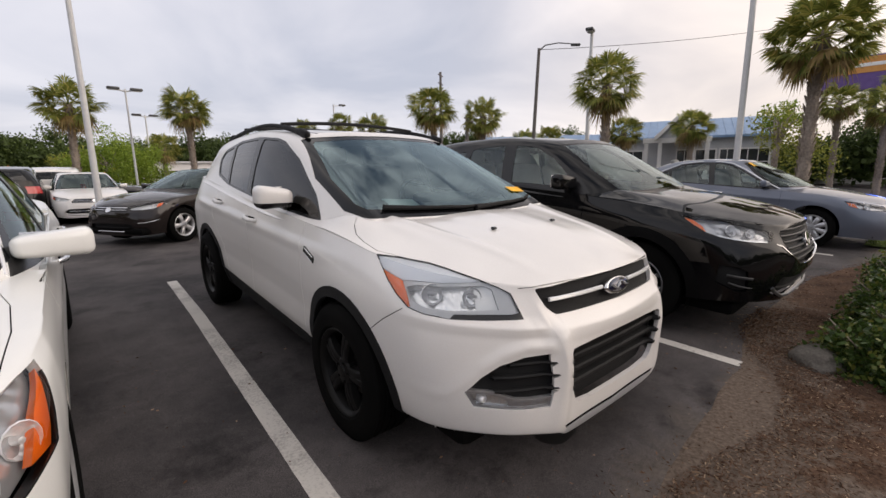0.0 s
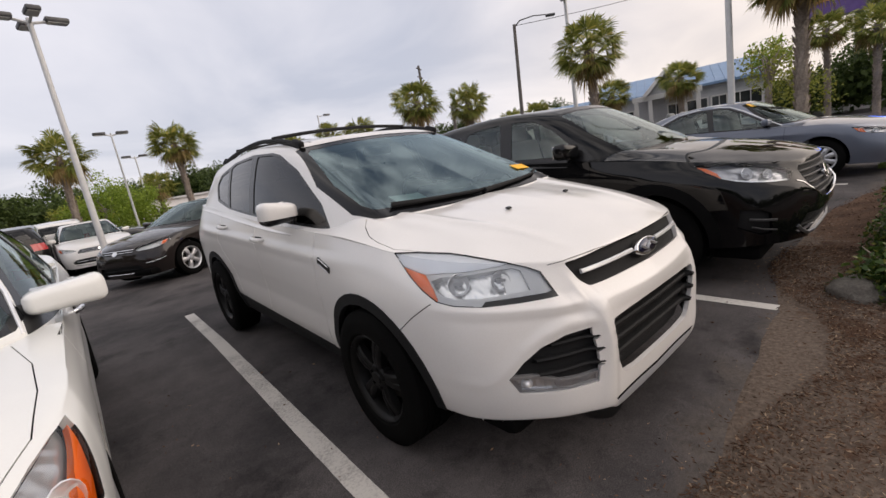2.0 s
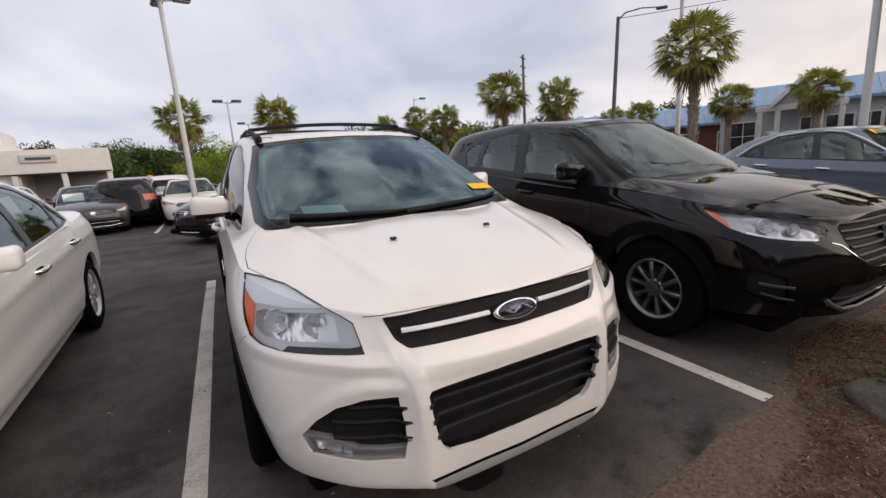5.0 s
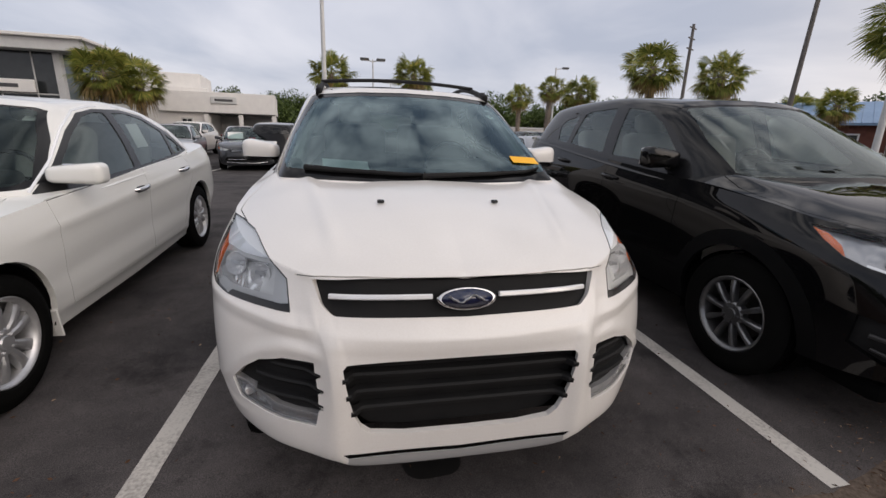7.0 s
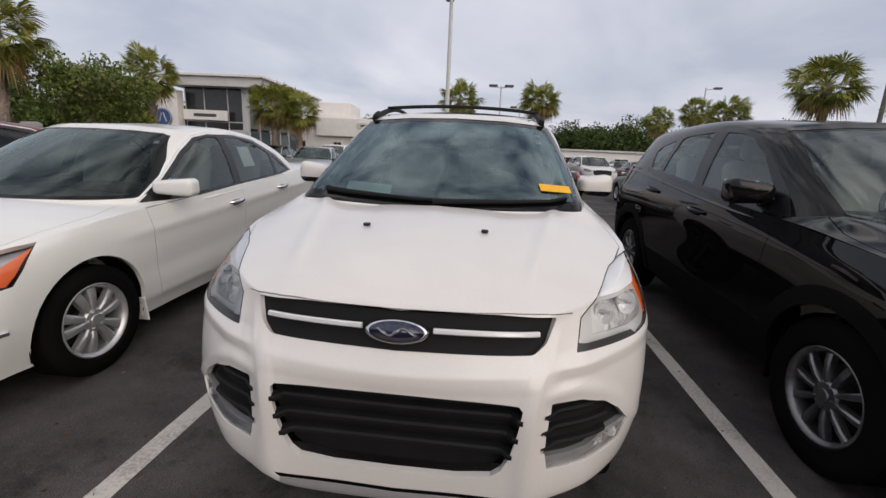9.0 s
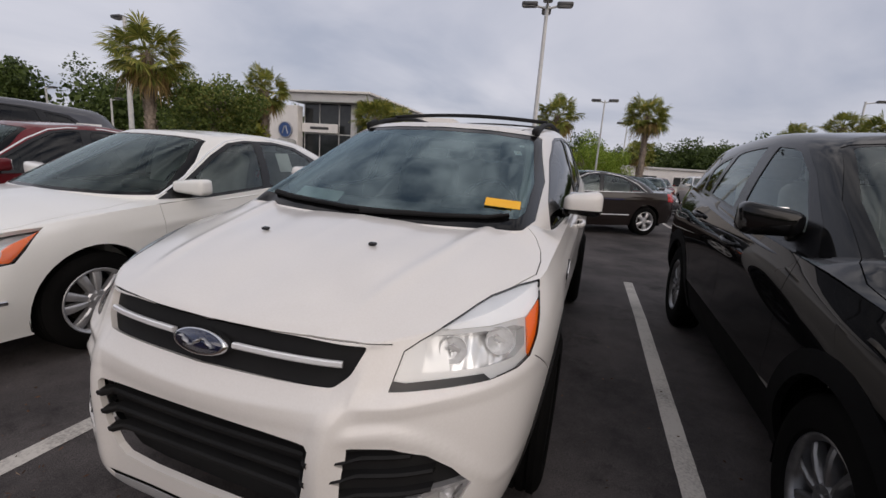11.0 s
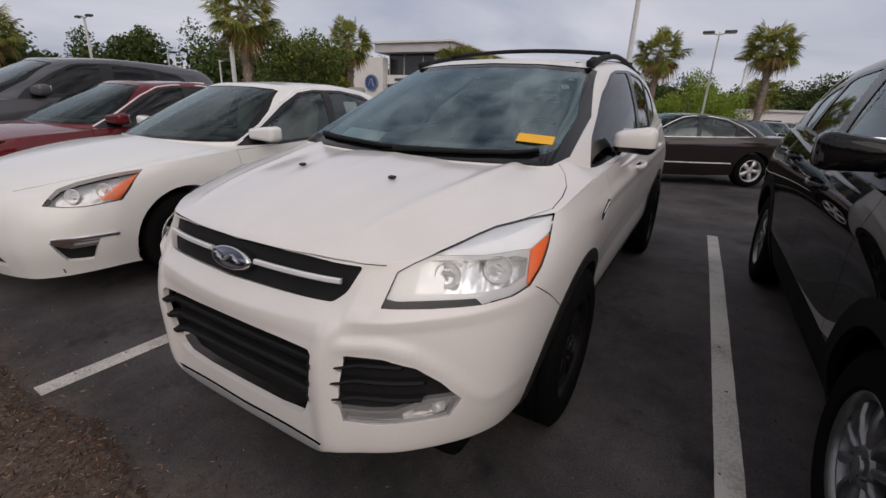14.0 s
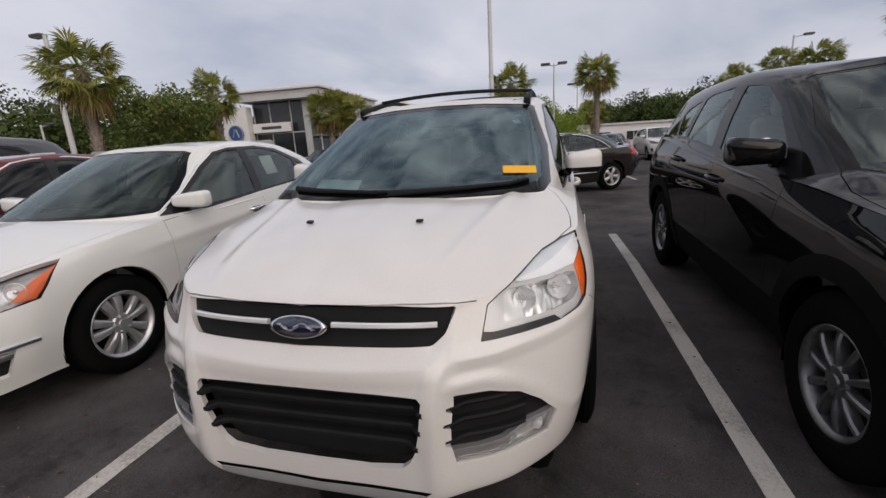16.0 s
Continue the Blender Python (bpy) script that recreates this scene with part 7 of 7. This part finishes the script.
light_pole(-1.33, 14.16, 6.55, .085, 4, spread=.55, turn=10)
light_pole(.63, 25.0, 5.35, .055, 2, spread=.45)
light_pole(2.2, 32.5, 5.0, .06, 2, spread=.45)
light_pole(11.1, 2.7, 8.6, .08, 2)
light_pole(15.4, 9.6, 6.85, .10, 1, spread=.35, turn=200, label="pale pole with one square lamp head")
light_pole(14.4, 31.1, 6.5, .08, 1)
light_pole(-34.1, 13.3, 5.9, .10, 2)
light_pole(-34.0, 18.1, 4.4, .08, 1)
light_pole(-28.9, 18.8, 3.9, .08, 1)
light_pole(-16.0, 11.0, 5.7, .10, 1, spread=.3, turn=180)


def cobra_pole(x, y, H):
    ob = new("street_lamp")
    tagged(ob, "grey street lamp with a curved arm over the road", "street lamp")
    part("pole", tube([(-.25, .1, -.1), (0, 0, H)], [.085, .06], 12), WOODPOLE, ob)
    part("arm", tube([(0, 0, H - .1), (.2, -.15, H + .12), (.6, -.5, H + .2), (1.0, -.85, H + .16)], [.03, .025, .022, .02], 8), DARK_METAL, ob)
    part("lamp_head", rbox(.38, .16, .10, .045, 3, pose(1.12, -.95, H + .12, 0, 0, -40)), DARK_METAL, ob)
    ob.matrix_world = pose(x, y, ground_z(x, y))


cobra_pole(13.2, 10.6, 6.1)


def utility_pole(x, y, H, label):
    ob = new("utility_pole")
    tagged(ob, label, "utility pole")
    part("pole", tube([(0, 0, -.1), (0, 0, H)], [.17, .11], 10), WOODPOLE, ob)
    for k in (.3, 1.1, 1.9):
        part("cross_arm", rbox(1.3, .1, .1, .02, 1, pose(0, 0, H - k, 0, 0, 30)), WOODPOLE, ob)
    ob.matrix_world = pose(x, y, ground_z(x, y))


utility_pole(27.3, 33.4, 10.9, "tall weathered wooden utility pole with cross arms")
utility_pole(21.0, 23.0, 5.4, "short weathered wooden utility pole")


def wire(a, b, sag, r=.012):
    P = [Vector(a).lerp(Vector(b), t) - Vector((0, 0, sag * 4 * t * (1 - t))) for t in np.linspace(0, 1, 18)]
    tagged(new("overhead_wire", bm_mesh("overhead_wire", tube(P, r, 5), TRIM)), "thin black wire strung between poles", "wire")


wire((13.2, 10.6, 6.1), (40, 2, 11.5), .5)


# ---- buildings ----
def window_unit(parent, w, h, m, cols=2, rows=2, frame_mat=STUCCO):
    """A window that faces -y in its own frame: frame, panes, glazing bars."""
    fr = bmesh.new()
    for (sx, sz, px, pz) in ((w + .16, .08, 0, h / 2 + .04), (w + .16, .08, 0, -h / 2 - .04), (.08, h, -w / 2 - .04, 0), (.08, h, w / 2 + .04, 0)):
        bmesh.ops.create_cube(fr, size=1, matrix=Matrix.Translation((px, -.03, pz)) @ Matrix.Diagonal((sx, .10, sz, 1)))
    win = part("window", fr, frame_mat, parent, "", m, False)
    pane = bmesh.new()
    bmesh.ops.create_cube(pane, size=1, matrix=Matrix.Translation((0, .0, 0)) @ Matrix.Diagonal((w, .03, h, 1)))
    part("pane", pane, PANE, win, smooth=False)
    for i in range(1, cols):
        part("glazing_bar", rbox(.04, .05, h, .005, 1, pose(-w / 2 + w * i / cols, -.03, 0)), frame_mat, win)
    for i in range(1, rows):
        part("glazing_bar", rbox(w, .05, .04, .005, 1, pose(0, -.03, -h / 2 + h * i / rows)), frame_mat, win)
    return win


def slab(parent, name, sx, sy, sz, m, mat, label="", r=.02):
    return part(name, rbox(sx, sy, sz, r, 1), mat, parent, label, m)


def gable_roof(parent, L_, D, z0, rise, mat, over=.4, name="roof"):
    bm = bmesh.new()
    hx, hy = L_ / 2 + over, D / 2 + over
    top = [(-hx, -hy, z0), (-hx, 0, z0 + rise), (-hx, hy, z0), (hx, -hy, z0), (hx, 0, z0 + rise), (hx, hy, z0)]
    V = [bm.verts.new(p) for p in top] + [bm.verts.new((p[0], p[1], p[2] - .14)) for p in top]
    for f in ((0, 3, 4, 1), (1, 4, 5, 2), (6, 7, 10, 9), (7, 8, 11, 10), (0, 6, 9, 3), (2, 5, 11, 8), (0, 1, 7, 6), (1, 2, 8, 7), (3, 9, 10, 4), (4, 10, 11, 5)):
        bm.faces.new([V[i] for i in f])
    bmesh.ops.recalc_face_normals(bm, faces=bm.faces)
    rf = part(name, bm, mat, parent, "blue standing-seam metal roof", None, False)
    nrib = int(2 * hx / .45)
    for i in range(nrib + 1):
        x = -hx + 2 * hx * i / nrib
        part("roof_seam", tube([(x, -hy, z0 + .015), (x, 0, z0 + rise + .015)], .022, 4), mat, rf)
    return rf


def house():
    ob = new("house")
    tagged(ob, "grey clapboard house with blue metal roof and white porch", "house")
    W_, D, Hh = 8.4, 6.0, 3.2
    slab(ob, "wall", W_, D, Hh, pose(0, 0, Hh / 2), SIDING, "grey clapboard wall")
    for i in range(16):
        slab(ob, "clapboard", W_ + .03, .03, .02, pose(0, -D / 2 - .012, .2 + i * .19), SIDING, r=.004)
    gable_roof(ob, W_, D, Hh, 1.25, ROOF_BLUE)
    # cross gable over the porch
    bm = bmesh.new()
    gx, gw, gy = -.7, 1.0, -D / 2 - 1.3
    V = [bm.verts.new(p) for p in ((gx - gw, gy, Hh - .1), (gx + gw, gy, Hh - .1), (gx, gy, Hh + .95), (gx - gw, 0, Hh - .1), (gx + gw, 0, Hh - .1), (gx, 0, Hh + .95))]
    for f in ((0, 1, 2), (0, 2, 5, 3), (1, 4, 5, 2), (0, 3, 4, 1), (3, 5, 4)):
        bm.faces.new([V[i] for i in f])
    gb = part("gable", bm, SIDING, ob, "grey gable over the porch", None, False)
    for s in (-1, 1):
        bm = bmesh.new()
        bmesh.ops.create_cube(bm, size=1, matrix=Matrix.Diagonal((1.62, 3.6, .10, 1)))
        part("gable_roof", bm, ROOF_BLUE, ob, "", pose(gx + s * .58, gy + 1.5, Hh + .46, 0, s * 46, 0), False)
        part("rake_board", rbox(1.62, .08, .2, .01, 1), STUCCO, ob, "white rake board", pose(gx + s * .58, gy - .32, Hh + .44, 0, s * 46, 0))
    slab(ob, "porch_beam", 3.6, .2, .3, pose(gx, gy + .1, Hh - .25), STUCCO, "white porch beam")
    for x in (-1.6, -.85, .85, 1.6):
        slab(ob, "porch_post", .22, .22, Hh - .4, pose(gx + x, gy + .12, (Hh - .4) / 2), STUCCO, "white porch post")
    for x, w, c in ((-3.1, 1.1, 2), (-.2, .8, 2), (.9, 1.0, 2), (2.0, .7, 2), (3.25, 1.5, 3)):
        window_unit(ob, w, 1.45, pose(x, -D / 2 - .02, 1.65), c, 2)
    ob.matrix_world = pose(29.8, 10.9, -.02, 0, 0, -68)


house()


def brick_wing():
    ob = new("brick_building")
    tagged(ob, "low red brick building with blue metal roof", "building")
    slab(ob, "wall", 11, 5, 2.7, pose(0, 0, 1.35), BRICK, "red brick wall")
    gable_roof(ob, 11, 5, 2.7, 1.3, ROOF_BLUE)
    for i in range(5):
        window_unit(ob, .9, 1.3, pose(-4.4 + 2.2 * i, -2.52, 1.4), 2, 2)
    ob.matrix_world = pose(28.5, 20.4, -.02, 0, 0, -52)


brick_wing()


def showroom():
    """Glass-fronted showroom: front face looks -y in its own frame, corner at the origin."""
    ob = new("showroom")
    tagged(ob, "two-storey glass showroom with pale flat roof", "building")
    H = 4.6
    W_ = 3.4
    slab(ob, "core", W_ - .3, 8.0, H - .3, pose(-W_ / 2 - .1, 4.4, (H - .3) / 2), DARK_METAL)
    slab(ob, "roof", W_ + 1.9, 10, .5, pose(-W_ / 2 + .4, 4.1, H + .15), ROOF_GREY, "pale flat roof with deep edge")
    slab(ob, "roof_edge", W_ + 2.3, 10.4, .14, pose(-W_ / 2 + .4, 4.1, H + .46), STUCCO)
    for x0, x1 in ((0.0, .28), (.28, .68), (.68, 1.0)):
        for z0, z1 in ((0.0, .24), (.24, .58), (.58, 1.0)):
            pn = bmesh.new()
            bmesh.ops.create_cube(pn, size=1, matrix=Matrix.Diagonal((W_ * (x1 - x0) - .05, .05, H * (z1 - z0) - .06, 1)))
            part("pane", pn, PANE, ob, "", pose(-W_ * (x0 + x1) / 2, 0, H * (z0 + z1) / 2), False)
    for f in (.28, .68, 1.0):
        slab(ob, "mullion", .06, .12, H, pose(-W_ * f, 0, H / 2), ROOF_GREY)
    for f in (.24, .58):
        slab(ob, "transom", W_, .10, .07, pose(-W_ / 2, 0, H * f), ROOF_GREY)
    for i in range(5):
        for k in range(2):
            pn = bmesh.new()
            bmesh.ops.create_cube(pn, size=1, matrix=Matrix.Diagonal((.05, 1.4, H / 2 - .16, 1)))
            part("pane", pn, grainy("blue_pane", (.06, .09, .10), (.10, .13, .14), 3, .08) if "blue_pane" not in bpy.data.materials else bpy.data.materials["blue_pane"], ob, "", pose(.1, .8 + 1.5 * i, H / 4 + k * H / 2), False)
        slab(ob, "mullion", .14, .1, H, pose(.1, 1.5 * i, H / 2), ROOF_GREY)
    slab(ob, "corner_post", .3, .3, H, pose(.05, 0, H / 2), ROOF_GREY, "grey corner post")
    sg = slab(ob, "sign_board", 2.5, .12, .55, pose(-W_ / 2 - .35, -.45, 2.98), STUCCO, "white sign board")
    slab(sg, "sign_bar", 1.3, .03, .16, pose(0, -.07, 0), DARK_METAL)
    slab(ob, "entrance_wall", 2.3, .6, 4.25, pose(-W_ - 1.1, -.6, 2.12), STUCCO, "white entrance wall")
    slab(ob, "canopy", 2.7, 1.2, .25, pose(-W_ - 1.1, -.8, 1.0), STUCCO)
    bd = part("round_badge", lathe([(0, 0), (0, .46), (.05, .50), (.10, .46), (.10, 0)], 32, "Z"), grainy("badge_blue", (.03, .07, .20), (.05, .10, .26), 8, .3), ob, "round blue and silver badge", pose(-W_ - .75, -.92, 2.75, 90))
    part("badge_ring", lathe([(.08, .42), (.12, .44), (.12, .48), (.08, .50)], 32, "Z"), SATIN, bd)
    for s in (-1, 1):
        part("badge_mark", rbox(.08, .5, .03, .01, 1, pose(s * .12, 0, .11, 0, 0, s * 18)), SATIN, bd)
    slab(ob, "side_wing", 3.2, 6, 2.6, pose(-W_ - 4.0, 3, 1.3), DARK_METAL)
    ob.matrix_world = pose(-13.8, 23.1, -.05, 0, 0, 4)


showroom()


def service_hall():
    ob = new("service_building")
    tagged(ob, "low white stucco service building with a drive-through canopy", "building")
    slab(ob, "wall", 7.5, 6, 3.6, pose(-5.6, 3, 1.8), STUCCO, "white stucco wall")
    slab(ob, "upper_wall", 4.2, 5, 4.5, pose(-4.6, 3.6, 2.25), STUCCO, "taller white wall")
    slab(ob, "link_wall", 4.5, 4, 2.9, pose(-10.8, 3, 1.45), STUCCO)
    slab(ob, "canopy_band", 9.0, 6, 1.25, pose(-1.0, 2.6, 2.75), STUCCO, "white canopy band")
    slab(ob, "canopy_soffit", 5.7, 5.9, .06, pose(.6, 2.6, 2.1), DARK_METAL)
    slab(ob, "back_wall", 5.6, .3, 2.2, pose(.6, 5.4, 1.1), ROOF_GREY)
    for x in (-2.1, .6, 3.3):
        slab(ob, "column", .35, .35, 2.15, pose(x, -.1, 1.07), STUCCO, "white column")
    sg = slab(ob, "sign_board", 2.0, .1, .42, pose(-.6, -.46, 2.9), ROOF_GREY, "grey sign board")
    slab(sg, "sign_bar", 1.4, .03, .14, pose(0, -.06, 0), DARK_METAL)
    for x in (-8.3, -7.0, -3.6):
        window_unit(ob, .7, .8, pose(x, -.02, 1.3), 2, 1, ROOF_GREY)
    ob.matrix_world = pose(-9.5, 35.4, -.06, 0, 0, 8) @ Matrix.Diagonal((.87, 1, 1.17, 1))


service_hall()


def low_block(x, y, w, d, h, turn, mat, label):
    ob = new("far_building")
    tagged(ob, label, "building")
    slab(ob, "wall", w, d, h, pose(0, 0, h / 2), mat)
    slab(ob, "roof", w + .4, d + .4, .2, pose(0, 0, h + .05), ROOF_GREY)
    for i in range(int(w / 3)):
        window_unit(ob, 1.4, .9, pose(-w / 2 + 1.6 + 3 * i, -d / 2 - .02, h * .5), 2, 1)
    ob.matrix_world = pose(x, y, -.06, 0, 0, turn)


low_block(12, 52, 22, 6, 2.4, 0, STUCCO, "long low white building beyond the lot")
low_block(40, 8.5, 12, 6, 2.6, -80, STUCCO, "low pale building behind the palms")


def billboard():
    ob = new("billboard")
    tagged(ob, "purple and orange billboard on a steel post", "billboard")
    part("post", tube([(0, 0, 0), (0, 0, 6.6)], .25, 10), DARK_METAL, ob)
    p = slab(ob, "panel", 6.0, .3, 2.4, pose(0, 0, 7.9), grainy("purple_print", (.10, .05, .20), (.14, .08, .26), 4, .6), "purple printed panel")
    slab(p, "print_band", 5.9, .04, 1.1, pose(0, -.17, .55), grainy("orange_print", (.55, .22, .05), (.62, .30, .08), 4, .6))
    slab(p, "print_bar", 3.5, .05, .25, pose(.4, -.19, .55), PAPER)
    slab(p, "walkway", 6.2, .8, .08, pose(0, -.4, -1.25), DARK_METAL)
    ob.matrix_world = pose(43.0, 3.6, 0, 0, 0, -86)


billboard()


def led_sign():
    ob = new("led_sign")
    tagged(ob, "lit blue roadside display sign on a dark base", "sign")
    slab(ob, "base", 1.6, .4, 1.62, pose(0, 0, .39), DARK_METAL)
    m_, b_ = base_mat("lit_blue", (.02, .10, .6), .4)
    b_.inputs["Emission Color"].default_value = (.03, .16, 1, 1)
    b_.inputs["Emission Strength"].default_value = 1.2
    s = slab(ob, "screen", 1.9, .3, 1.2, pose(0, 0, 1.75), m_, "lit blue screen")
    m2, b2 = base_mat("lit_white", (.8, .8, .8), .4)
    b2.inputs["Emission Color"].default_value = (.8, .9, 1, 1)
    b2.inputs["Emission Strength"].default_value = 1.2
    slab(s, "text_bar", 1.2, .04, .3, pose(.2, -.15, .25), m2)
    slab(s, "text_bar", 1.6, .04, .12, pose(0, -.15, -.15), m2)
    ob.matrix_world = pose(21.5, -.35, .36, 0, 0, -89)


led_sign()


def canopy_tent(x, y):
    ob = new("canopy_tent")
    tagged(ob, "small orange pop-up canopy far across the lot", "tent")
    bm = bmesh.new()
    V = [bm.verts.new(p) for p in ((-1.1, -1.1, 1.5), (1.1, -1.1, 1.5), (1.1, 1.1, 1.5), (-1.1, 1.1, 1.5), (0, 0, 2.1))]
    for i in range(4):
        bm.faces.new((V[i], V[(i + 1) % 4], V[4]))
    part("cover", bm, grainy("orange_canvas", (.75, .22, .03), (.8, .28, .05), 6, .8), ob, "", None, False)
    for sx in (-1, 1):
        for sy in (-1, 1):
            part("leg", tube([(sx * 1.05, sy * 1.05, 0), (sx * 1.05, sy * 1.05, 1.5)], .03, 6), DARK_METAL, ob)
    ob.matrix_world = pose(x, y, -.05)


canopy_tent(-5.2, 44.0)
canopy_tent(1.2, 40.5)
